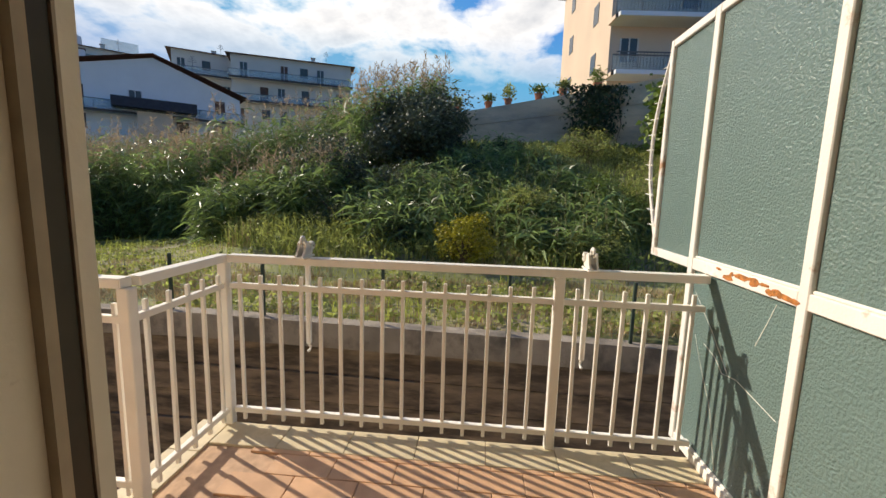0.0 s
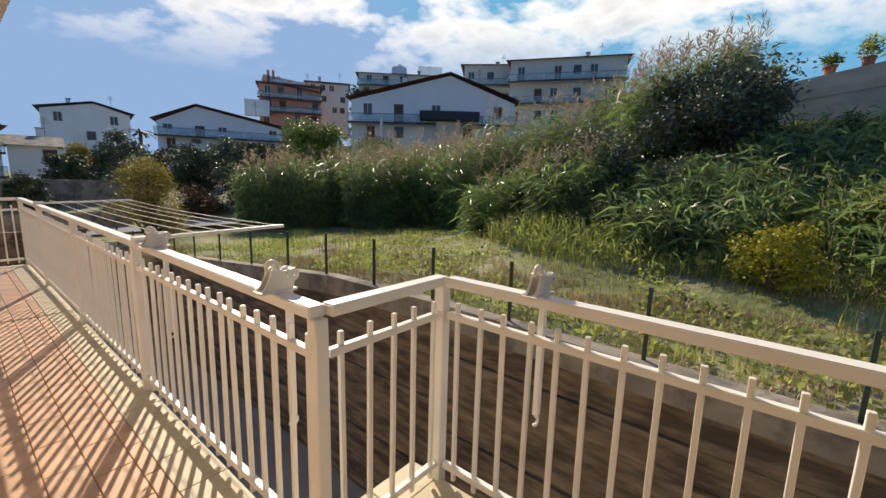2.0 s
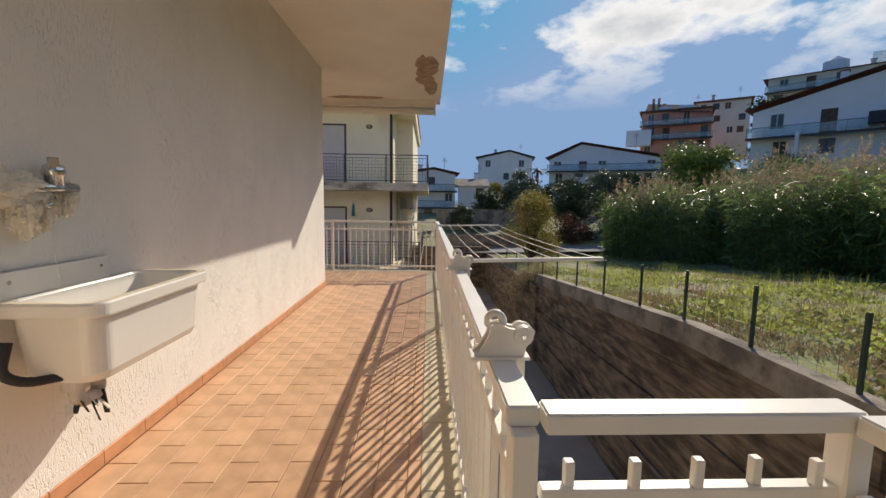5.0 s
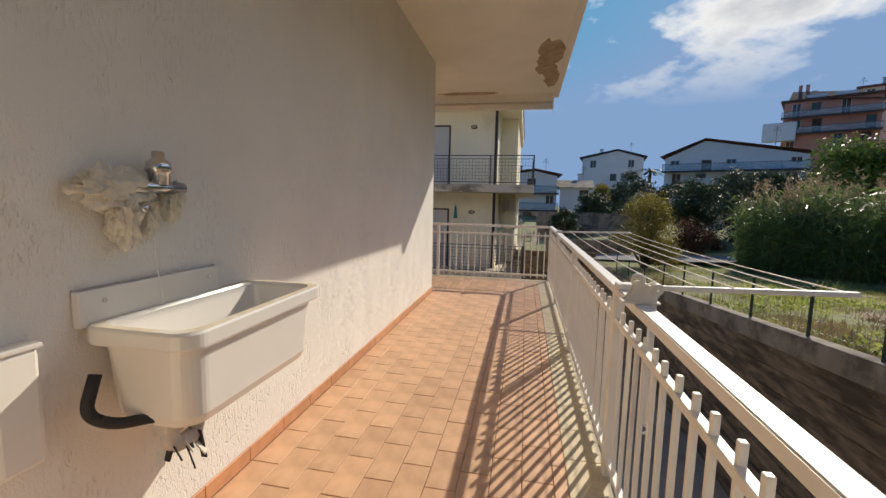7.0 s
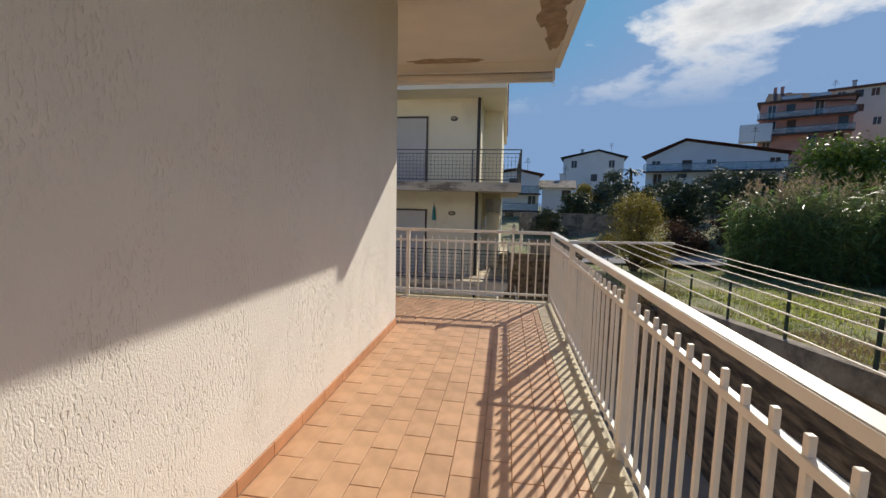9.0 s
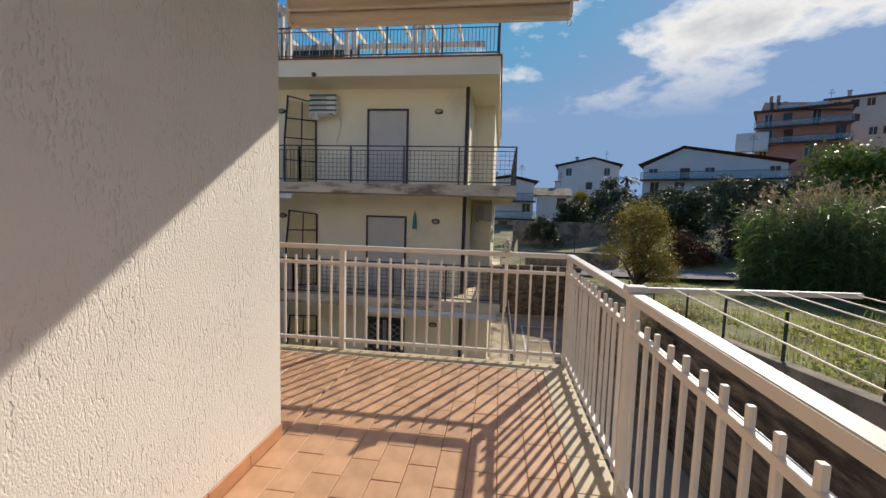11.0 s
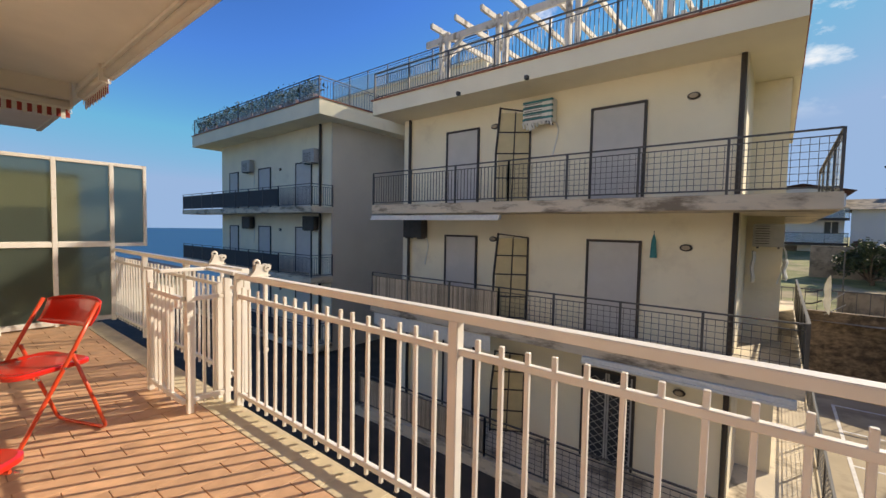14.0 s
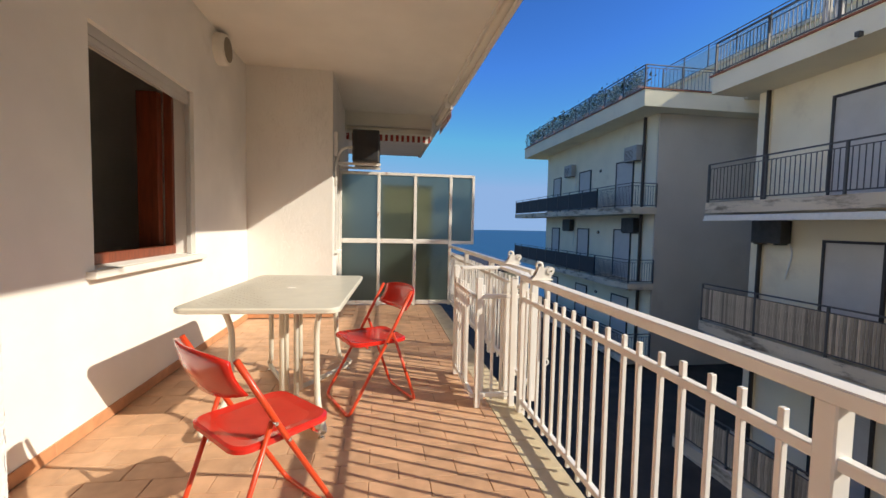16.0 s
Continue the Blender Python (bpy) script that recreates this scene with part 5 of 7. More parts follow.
# ---- hillside houses ----
def house(name, label, centre, yaw, w, d, z0, z1, wall, roof="gable", storeys=2, cols=4, balcony=True, rmat="roof", pitch=1.6, ridge=0.08):
    """A house whose front faces its local -y; windows and balconies on front and both flanks."""
    ob = thing(name, label, "house", (centre[0], centre[1], 0), rz=yaw)
    part("wall", bx(-w / 2, w / 2, -d / 2, d / 2, z0 - 4, z1), wall, ob)
    if roof == "gable":
        bm = bmesh.new()
        o = 0.7
        v = [(-w / 2 - o, -d / 2 - o, z1), (w / 2 + o, -d / 2 - o, z1), (w / 2 + o, d / 2 + o, z1), (-w / 2 - o, d / 2 + o, z1), (-w / 2 - o, 0, z1 + pitch), (w / 2 + o, 0, z1 + pitch)]
        v = [bm.verts.new(p) for p in v]
        for f in ((0, 1, 5, 4), (2, 3, 4, 5), (1, 2, 5), (3, 0, 4), (3, 2, 1, 0)):
            bm.faces.new([v[i] for i in f])
        part("roof", bm, rmat, ob)
    elif roof == "cross":
        bm = bmesh.new()
        o = 0.7
        v = [(-w / 2 - o, -d / 2 - o, z1), (w / 2 + o, -d / 2 - o, z1), (w / 2 + o, d / 2 + o, z1), (-w / 2 - o, d / 2 + o, z1), (w * ridge, -d / 2 - o, z1 + pitch), (w * ridge, d / 2 + o, z1 + pitch)]
        hi = [bm.verts.new((a, b, c + 0.25)) for a, b, c in v]
        for f in ((0, 4, 5, 3), (4, 1, 2, 5)):
            bm.faces.new([hi[i] for i in f])
        geo = bmesh.ops.solidify(bm, geom=bm.faces[:], thickness=0.3)
        part("roof", bm, rmat, ob)
        for y in (-d / 2, d / 2 - 0.2):
            bm = bmesh.new()
            t = [bm.verts.new(p) for p in ((-w / 2, y, z1 - 0.01), (w / 2, y, z1 - 0.01), (w * ridge, y, z1 + pitch - 0.06))]
            s = [bm.verts.new((q.co.x, y + 0.2, q.co.z)) for q in t]
            bm.faces.new(t)
            bm.faces.new(s[::-1])
            for i in range(3):
                bm.faces.new((t[i], s[i], s[(i + 1) % 3], t[(i + 1) % 3]))
            part("gable", bm, wall, ob)
    else:
        part("roof", bx(-w / 2 - 0.5, w / 2 + 0.5, -d / 2 - 0.5, d / 2 + 0.5, z1, z1 + 0.35), rmat, ob)
    cx = w * (0.18 if roof == "gable" else -0.2)
    ch = part("chimney", bx(cx - 0.3, cx + 0.3, 0.6, 1.2, z1, z1 + max(pitch, 0.4) + 0.9), wall, ob)
    part("chimney_cap", bx(cx - 0.38, cx + 0.38, 0.52, 1.28, z1 + max(pitch, 0.4) + 0.9, z1 + max(pitch, 0.4) + 1.0), "roof", ch)
    bm = bmesh.new()
    az = z1 + max(pitch, 0.4)
    beam(bm, (w * 0.3, 0.5, z1), (w * 0.3, 0.5, az + 2.2), 0.05)
    for k in range(4):
        beam(bm, (w * 0.3 - 0.5 + 0.1 * k, 0.5, az + 1.5 + 0.2 * k), (w * 0.3 + 0.5 - 0.1 * k, 0.5, az + 1.5 + 0.2 * k), 0.035)
    part("aerial", bm, "iron", ob)
    sh = (z1 - z0) / storeys
    for s in range(storeys):
        zb = z0 + s * sh
        for i in range(cols):
            x = -w / 2 + w * (i + 0.5) / cols
            if (i * 3 + s * 5 + cols) % 4 == 3:
                continue
            x += 0.35 * math.sin(i * 2.3 + s * 1.7 + w)
            tall = (i + s) % 2 == 0 and balcony
            win = part("window", bx(x - 0.5, x + 0.5, -d / 2 - 0.04, -d / 2 + 0.02, zb + (0.1 if tall else 0.9), zb + min(2.3, sh - 0.35)), "window" if (i + 2 * s) % 3 else "roof", ob)
            za, zc = zb + (0.1 if tall else 0.9), zb + min(2.3, sh - 0.35)
            fmat = "brown_frame" if (i % 2) else "shutter"
            part("jamb", bx(x - 0.58, x - 0.5, -d / 2 - 0.07, -d / 2, za, zc), fmat, win)
            part("jamb", bx(x + 0.5, x + 0.58, -d / 2 - 0.07, -d / 2, za, zc), fmat, win)
            part("mullion", bx(x - 0.04, x + 0.04, -d / 2 - 0.06, -d / 2 - 0.03, za, zc), fmat, win)
        for side in (-1, 1):
            for k in range(2):
                y = -d / 4 + k * d / 2
                part("window", bx(side * w / 2 - 0.04, side * w / 2 + 0.04, y - 0.5, y + 0.5, zb + 0.9, zb + min(2.2, sh - 0.35)), "window", ob)
        if balcony and s:
            bal = part("balcony", bx(-w / 2 - 0.2, w / 2 + 0.2, -d / 2 - 1.3, -d / 2, zb - 0.22, zb), wall, ob)
            bm = bmesh.new()
            beam(bm, (-w / 2 - 0.2, -d / 2 - 1.26, zb + 0.95), (w / 2 + 0.2, -d / 2 - 1.26, zb + 0.95), 0.06)
            k = int(w / 1.4)
            for i in range(k + 1):
                x = -w / 2 - 0.2 + (w + 0.4) * i / k
                beam(bm, (x, -d / 2 - 1.26, zb), (x, -d / 2 - 1.26, zb + 0.95), 0.04)
            part("rail", bm, "iron", bal)
            part("glass_panel", bx(-w / 2 - 0.2, w / 2 + 0.2, -d / 2 - 1.255, -d / 2 - 1.245, zb + 0.08, zb + 0.92), "clear_glass", bal)
            part("edge_trim", bx(-w / 2 - 0.24, w / 2 + 0.24, -d / 2 - 1.34, -d / 2 - 1.301, zb - 0.24, zb + 0.02), "brown_frame", bal)
    return ob


def facing(x, y):
    return math.degrees(math.atan2(-(x - 1), (y + 6)))


def hill_house(name, label, L, R, z0, z1, d, wall, turn=0, **kw):
    cx, cy = (L[0] + R[0]) / 2, (L[1] + R[1]) / 2
    out = Vector((cx - 1, cy + 6.8, 0)).normalized()
    w = math.hypot(R[0] - L[0], R[1] - L[1])
    return house(name, label, (cx + out.x * d / 2, cy + out.y * d / 2), facing(cx, cy) + turn, w, d, z0, z1, wall, **kw)


h1 = hill_house("house", "long white hillside house with a brown pitched roof", (20.9, 60.1), (35.5, 53.9), 4.6, 8.3, 10, "house_white", roof="cross", storeys=2, cols=5, pitch=2.3, ridge=-0.2)
h2 = hill_house("house", "red-brick coloured hillside house with terraces", (44.3, 77.6), (54.5, 71.5), 11.5, 19.5, 9, "house_red", roof="flat", storeys=3, cols=4)
bm = bmesh.new()
loft_a = [bm.verts.new(p) for p in ((-5.4, -5.1, 19.8), (5.9, -5.1, 18.6), (5.9, 4.9, 18.6), (-5.4, 4.9, 19.8))]
loft_b = [bm.verts.new(p) for p in ((-5.2, -1.0, 22.0), (3.2, -1.0, 21.0), (3.2, 3.6, 21.0), (-5.2, 3.6, 22.0))]
bm.faces.new(loft_b)
for i in range(4):
    bm.faces.new((loft_a[i], loft_a[(i + 1) % 4], loft_b[(i + 1) % 4], loft_b[i]))
part("pitched_roof", bm, "roof", h2, "dark red-brown mansard roof")
for x in (-3.2, 0.4):
    part("skylight", bx(x, x + 2.6, -3.9, -3.3, 20.1, 20.6), "house_white", h2)
for x in (-4.6, -3.6):
    part("chimney", bx(x, x + 0.5, 1.0, 1.5, 21.5, 23.4), "house_red", h2)
part("terrace_wall", bx(-8.5, -4.0, -6.5, -4.6, 13.0, 16.0), "house_white", h2)
hill_house("house", "pale grey apartment house on the hill", (60.3, 85.7), (68.3, 80.0), 16, 23.6, 9, "house_cream", roof="flat", storeys=3, cols=4, balcony=False)
h3 = hill_house("house", "white chalet-style house with steep brown roof", (35.0, 36.3), (48.4, 21.0), 5.5, 10.9, 10, "house_white", roof="cross", storeys=2, cols=5, pitch=3.2, ridge=0.1)
part("dark_awning_roof", bx(-1.6, 5.6, -7.4, -5.01, 8.55, 9.5), "slate", h3, "dark slate canopy roof")
part("peach_bay", bx(0.4, 3.4, -6.6, -5.01, 5.2, 8.3), "house_peach", h3, "peach painted bay wall")
part("post", bx(-6.4, -6.1, -6.8, -6.5, 2, 8.4), "house_white", h3)
h4 = hill_house("house", "cream hilltop villa with a small round turret", (57.7, 62.9), (70.5, 50.2), 17.5, 22.2, 10, "house_cream", roof="gable", storeys=2, cols=5, pitch=1.2)
part("turret", tube(bmesh.new(), [(-1, -1, 22), (-1, -1, 24.4), (-1, -1, 25.2)], [1.6, 1.6, 0.2], 12), "house_white", h4)
part("glass_room", bx(3, 8, -3, 3, 22.5, 24.5), "clear_glass", h4)
hill_house("house", "pale apartment block with wooden balcony shutters", (63.1, 40.3), (67.9, 33.2), 11, 21.5, 10, "house_cream", roof="gable", storeys=3, cols=3, pitch=1.0)
h5 = hill_house("house", "pale apartment block with long dark balconies", (62.5, 30.5), (69.8, 14.5), 10.5, 20.6, 10, "house_cream", roof="gable", storeys=3, cols=6, pitch=1.3)
hill_house("house", "plain white gabled house among trees", (12.5, 85.0), (23.7, 82.9), 5.5, 10.9, 9, "house_white", roof="cross", storeys=2, cols=3, balcony=False, pitch=1.5, rmat="slate")
hill_house("house", "white stepped houses beside the lane", (-2.0, 56.0), (5.6, 55.5), -1.8, 5.4, 8, "house_white", roof="cross", storeys=3, cols=3, pitch=0.8)
hill_house("house", "small white house with a pale tiled roof", (6.0, 55.0), (9.8, 54.8), -1.4, 3.8, 7, "house_white", roof="gable", storeys=2, cols=2, balcony=False, rmat="concrete", pitch=1.2)
# peach apartment block above the garden wall
pb = house("apartment_building", "peach apartment block with dark iron balconies", (35.2, -22.0), -86, 15, 12, 5.5, 18.5, "house_peach", roof="flat", storeys=4, cols=5)
tagged(pb, category="building")
for s in range(4):
    z = 5.5 + s * 3.25
    slab = part("balcony", bx(-7.6, 7.6, -7.7, -6.0, z - 0.25, z), "house_white", pb)
    bm = bmesh.new()
    beam(bm, (-7.6, -7.65, z + 1.0), (7.6, -7.65, z + 1.0), 0.06)
    for i in range(76):
        beam(bm, (-7.6 + i * 0.2, -7.65, z), (-7.6 + i * 0.2, -7.65, z + 1.0), 0.025)
    part("rail", bm, "iron", slab)

# garden wall on the slope, with pots
gw = thing("garden_wall", "tall grey board-marked garden wall on the slope", "wall", kind="structure")
gpts = [(22.9, -4.6), (22.3, -8.6), (21.6, -13.5), (19.8, -22.0), (17.5, -32)]
gtop = [5.2, 5.75, 6.5, 7.6, 8.4]
for (a, b), (ta, tb) in zip(zip(gpts, gpts[1:]), zip(gtop, gtop[1:])):
    for k in range(5):
        d = (Vector(b) - Vector(a)).normalized()
        nrm = Vector((d.y, -d.x))
        off = 0.03 * (k % 2)
        lo_a, hi_a = 1.6 + (ta - 1.6) * k / 5, 1.6 + (ta - 1.6) * (k + 1) / 5 - 0.015
        lo_b, hi_b = 1.6 + (tb - 1.6) * k / 5, 1.6 + (tb - 1.6) * (k + 1) / 5 - 0.015
        f = [(a[0] + off, a[1]), (a[0] + 0.4, a[1]), (b[0] + 0.4, b[1]), (b[0] + off, b[1])]
        v = [(f[0][0], f[0][1], lo_a), (f[1][0], f[1][1], lo_a), (f[2][0], f[2][1], lo_b), (f[3][0], f[3][1], lo_b),
             (f[0][0], f[0][1], hi_a), (f[1][0], f[1][1], hi_a), (f[2][0], f[2][1], hi_b), (f[3][0], f[3][1], hi_b)]
        raw("wall_course", v, [(3, 2, 1, 0), (4, 5, 6, 7), (0, 1, 5, 4), (1, 2, 6, 5), (2, 3, 7, 6), (3, 0, 4, 7)], "garden_wall", gw)


# ---- plants ----
def leaves(rng, centres, normals_up, size, aspect, droop=0.0):
    """Small two-triangle leaves at the centres; returns vertices and faces."""
    n = len(centres)
    d = rng.normal(size=(n, 3))
    d[:, 2] = d[:, 2] * 0.6 + normals_up
    d /= np.linalg.norm(d, axis=1)[:, None]
    s = np.cross(d, rng.normal(size=(n, 3)))
    s /= np.linalg.norm(s, axis=1)[:, None] + 1e-9
    L = (size * (0.6 + 0.8 * rng.random(n)))[:, None]
    W = L * aspect
    tip = centres + d * L
    tip[:, 2] -= droop * L[:, 0]
    mid = centres + d * L * 0.45
    v = np.stack([centres, mid + s * W / 2, tip, mid - s * W / 2], 1).reshape(-1, 3)
    k = np.arange(n)[:, None] * 4
    return v, np.concatenate([k, k + 1, k + 2, k + 3], 1)


def quad_object(name, v, f, mat, parent=None):
    me = bpy.data.meshes.new(name)
    n = len(f)
    me.vertices.add(len(v))
    me.vertices.foreach_set("co", np.asarray(v, np.float32).ravel())
    me.loops.add(n * 4)
    me.loops.foreach_set("vertex_index", np.asarray(f, np.int32).ravel())
    me.polygons.add(n)
    me.polygons.foreach_set("loop_start", np.arange(n, dtype=np.int32) * 4)
    me.polygons.foreach_set("loop_total", np.full(n, 4, np.int32))
    me.materials.append(M[mat])
    me.update(calc_edges=True)
    ob = new(name, me)
    if parent is not None:
        ob.parent = parent
    return ob


for pt, c, i in beds:
    rng = np.random.default_rng(90 + i)
    v, f = leaves(rng, c, 0.4, 0.18, 0.45)
    quad_object("foliage", v, f, "dark_leaf", pt)


def plant(name, label, category, x, y, z, height, width, mat, count, size, seed, trunk=0.25, aspect=0.45, lobes=14, bark="bark", droop=0.2):
    """A bush or tree: a branching stem and a crown of leaves gathered in uneven clumps."""
    rng = np.random.default_rng(seed)
    ob = thing(name, label, category, (x, y, z))
    th = height * trunk
    bm = bmesh.new()
    r0 = max(0.03, width * 0.035)
    tube(bm, [(0, 0, -0.4), (0.04 * width, 0, th * 0.6), (0, 0.03 * width, th + 0.15 * height)], [r0 * 1.3, r0, r0 * 0.7], 7)
    cl = []
    for i in range(lobes):
        a, e = rng.random() * 6.28, rng.random()
        rr = width / 2 * (0.25 + 0.55 * rng.random())
        hh = th + (height - th) * (0.15 + 0.75 * e)
        shrink = 1.0 - 0.55 * max(0, e - 0.45)
        p = np.array([math.cos(a) * rr * shrink, math.sin(a) * rr * shrink, hh])
        cl.append((p, width * (0.13 + 0.13 * rng.random())))
        tube(bm, [(0, 0, th * 0.7), tuple(p * np.array([0.5, 0.5, 0.75])), tuple(p)], [r0 * 0.6, r0 * 0.35, r0 * 0.12], 5)
    part("trunk", bm, bark, ob)
    cs = []
    for p, r in cl:
        k = count // lobes
        q = rng.normal(size=(k, 3))
        q /= np.linalg.norm(q, axis=1)[:, None]
        q *= (r * rng.random(k) ** 0.4 * (0.75 + 0.5 * rng.random(k)))[:, None]
        q[:, 2] *= 0.85
        cs.append(p + q)
    v, f = leaves(rng, np.concatenate(cs), 0.15, size, aspect, droop)
    quad_object("crown", v, f, mat, ob)
    return ob


def gzf(x, y):
    return float(ground_z(x, y))


plant("golden_tree", "round golden-leaved tree beside the lane", "tree", 8.3, 20.2, gzf(8.3, 20.2) - 0.2, 4.5, 4.3, "gold_leaf", 13000, 0.12, 11, 0.06, lobes=26)
plant("olive_bush", "tall grey-green olive bush on the slope", "bush", 18.4, -4.5, gzf(18.4, -4.5) - 0.2, 2.55, 5.0, "olive", 26000, 0.15, 12, 0.1, lobes=22)
plant("olive_bush", "silvery shrub below the tall bush", "bush", 15.6, -1.6, gzf(15.6, -1.6), 2.4, 3.8, "olive", 7000, 0.12, 13, 0.08)
plant("yellow_shrub", "bright yellow flowering shrub", "shrub", 10.6, -6.9, gzf(10.6, -6.9), 1.25, 1.5, "yellow_leaf", 2600, 0.10, 14, 0.1)
plant("citrus_tree", "bright green citrus tree", "tree", 27.6, 32.6, gzf(27.6, 32.6) - 0.3, 6.0, 8.0, "bright_leaf", 9000, 0.34, 15, 0.15, lobes=20)
plant("citrus_tree", "bright green garden tree", "tree", 33.0, 31.0, gzf(33, 31) - 0.3, 5.0, 6.0, "bright_leaf", 6000, 0.34, 16, 0.15)
plant("evergreen_tree", "dark evergreen tree beyond the lane", "tree", 14.5, 30.8, gzf(14.5, 30.8) - 0.2, 4.4, 4.4, "dark_leaf", 6000, 0.25, 17, 0.15)
plant("evergreen_tree", "dark olive tree behind the lane", "tree", 18.4, 31.6, gzf(18.4, 31.6), 5.2, 4.2, "olive", 6000, 0.25, 18, 0.2)
plant("evergreen_tree", "dark evergreen hedge tree", "tree", 22.6, 36, gzf(22.6, 36), 4.2, 5.0, "dark_leaf", 5000, 0.3, 19, 0.12)
plant("evergreen_tree", "dark tree below the white house", "tree", 9.5, 44, gzf(9.5, 44), 4.6, 5.4, "dark_leaf", 5000, 0.3, 20, 0.15)
plant("evergreen_tree", "olive-green tree below the white house", "tree", 14.5, 50, gzf(14.5, 50), 5.5, 6.5, "olive", 5000, 0.36, 21, 0.15)
plant("evergreen_tree", "dark conifer between the houses", "tree", 50, 52, gzf(50, 52), 11.5, 6.0, "dark_leaf", 5000, 0.5, 22, 0.1)
plant("evergreen_tree", "dark garden tree near the red house", "tree", 58, 56, gzf(58, 56), 9, 8.0, "dark_leaf", 4000, 0.5, 23, 0.1)
plant("lane_bush", "dark green bush beside the lane fence", "bush", 5.2, 36, gzf(5.2, 36), 2.8, 3.0, "dark_leaf", 3000, 0.22, 24, 0.1)
plant("autumn_tree", "small yellowing tree below the houses", "tree", 11.0, 49, gzf(11, 49), 5.0, 4.4, "gold_leaf", 2600, 0.3, 25, 0.25)
plant("russet_bush", "russet dry bramble by the lane", "bush", 13.2, 26.2, gzf(13.2, 26.2) - 0.3, 2.0, 4.0, "rust_leaf", 4500, 0.18, 26, 0.05)
plant("russet_bush", "russet dry bramble by the lane", "bush", 16.4, 26.6, gzf(16.4, 26.6) - 0.3, 2.2, 4.4, "rust_leaf", 4500, 0.18, 27, 0.05)
ivy_rng = np.random.default_rng(28)
ivy = thing("ivy", "dark ivy trailing over the garden wall", "climber", (21.55, -12.5, 6.3))
k = 2300
drop = ivy_rng.random(k) ** 1.4
along = ivy_rng.normal(size=k) * (0.55 - 0.3 * drop) + 0.8 * np.sin(ivy_rng.integers(0, 4, k) * 1.7) * 0.9
c = np.stack([-0.12 + 0.16 * along * 0.14 - 0.16 * ivy_rng.random(k), along, 0.15 - 2.4 * drop], 1)
v, f = leaves(ivy_rng, c, -0.1, 0.15, 0.75, 0.3)
quad_object("foliage", v, f, "dark_leaf", ivy)
bm = bmesh.new()
for i in range(6):
    y = -1.2 + 0.45 * i
    tube(bm, [(0.0, y, 0.2), (-0.12, y + 0.1, -0.6), (-0.1, y - 0.1, -1.6), (-0.08, y + 0.05, -2.4)], [0.03, 0.025, 0.02, 0.01], 5)
part("stem", bm, "bark", ivy)
plant("fig_tree", "bright green fig tree beside the garden wall", "tree", 18.2, -15.6, gzf(18.2, -15.6), 4.2, 4.4, "bright_leaf", 4200, 0.26, 29, 0.15, aspect=0.8)
plant("bramble", "straw-coloured scrub on the drive's bank", "bush", 6.1, 10.6, -2.6, 1.5, 2.4, "straw", 4200, 0.14, 30, 0.05, aspect=0.12)
for i, (x, y) in enumerate(((36, 41), (30, 44), (24, 47), (41, 33), (19.5, 40), (20, 48), (27, 45.5), (16, 44), (33, 27), (38, 22), (12.5, 38))):
    plant("garden_bush", "dark garden bush on the hillside", "bush", x, y, gzf(x, y) - 0.4, 3.4 + 0.5 * (i % 3), 4.6, "dark_leaf" if i % 2 else "olive", 3200, 0.3, 40 + i, 0.1)
for i, (x, y, hh, ww, mt) in enumerate(((13.2, -2.8, 1.2, 2.6, "dark_leaf"), (14.9, -4.2, 1.4, 2.8, "olive"), (12.2, -4.6, 0.9, 2.0, "olive"), (15.8, -6.6, 1.1, 2.6, "dark_leaf"), (13.0, -8.4, 1.2, 2.4, "weed"),
                                       (16.8, -9.6, 1.3, 3.0, "weed"), (14.2, -11.4, 1.3, 2.8, "bright_leaf"), (18.6, -7.8, 0.9, 2.6, "dark_leaf"), (11.3, -10.2, 0.9, 1.8, "weed"), (19.2, -11.6, 1.2, 2.8, "weed"))):
    plant("slope_bush", "leafy wild bush on the weedy slope", "bush", x, y, gzf(x, y) - 0.15, hh, ww, mt, 3600, 0.11, 120 + i, 0.05, aspect=0.3)
palm = thing("palm_tree", "small palm above the roofs", "palm", (21.5, 70, gzf(21.5, 70)))
part("trunk", tube(bmesh.new(), [(0, 0, 0), (0.1, 0, 5.2)], [0.3, 0.24], 8), "bark", palm)
bm = bmesh.new()
for i in range(22):
    a = i * 2.4
    e = 0.3 + 0.9 * ((i * 7) % 10) / 10
    pts = [(0.1 + math.cos(a) * s * 2.0 * math.cos(e * (1 - s)), math.sin(a) * s * 2.0 * math.cos(e * (1 - s)), 5.2 + 1.9 * s * math.sin(e) - 1.2 * s * s) for s in np.linspace(0, 1, 6)]
    for p, q in zip(pts, pts[1:]):
        beam(bm, p, q, 0.32, 0.02)
part("fronds", bm, "dark_leaf", palm)

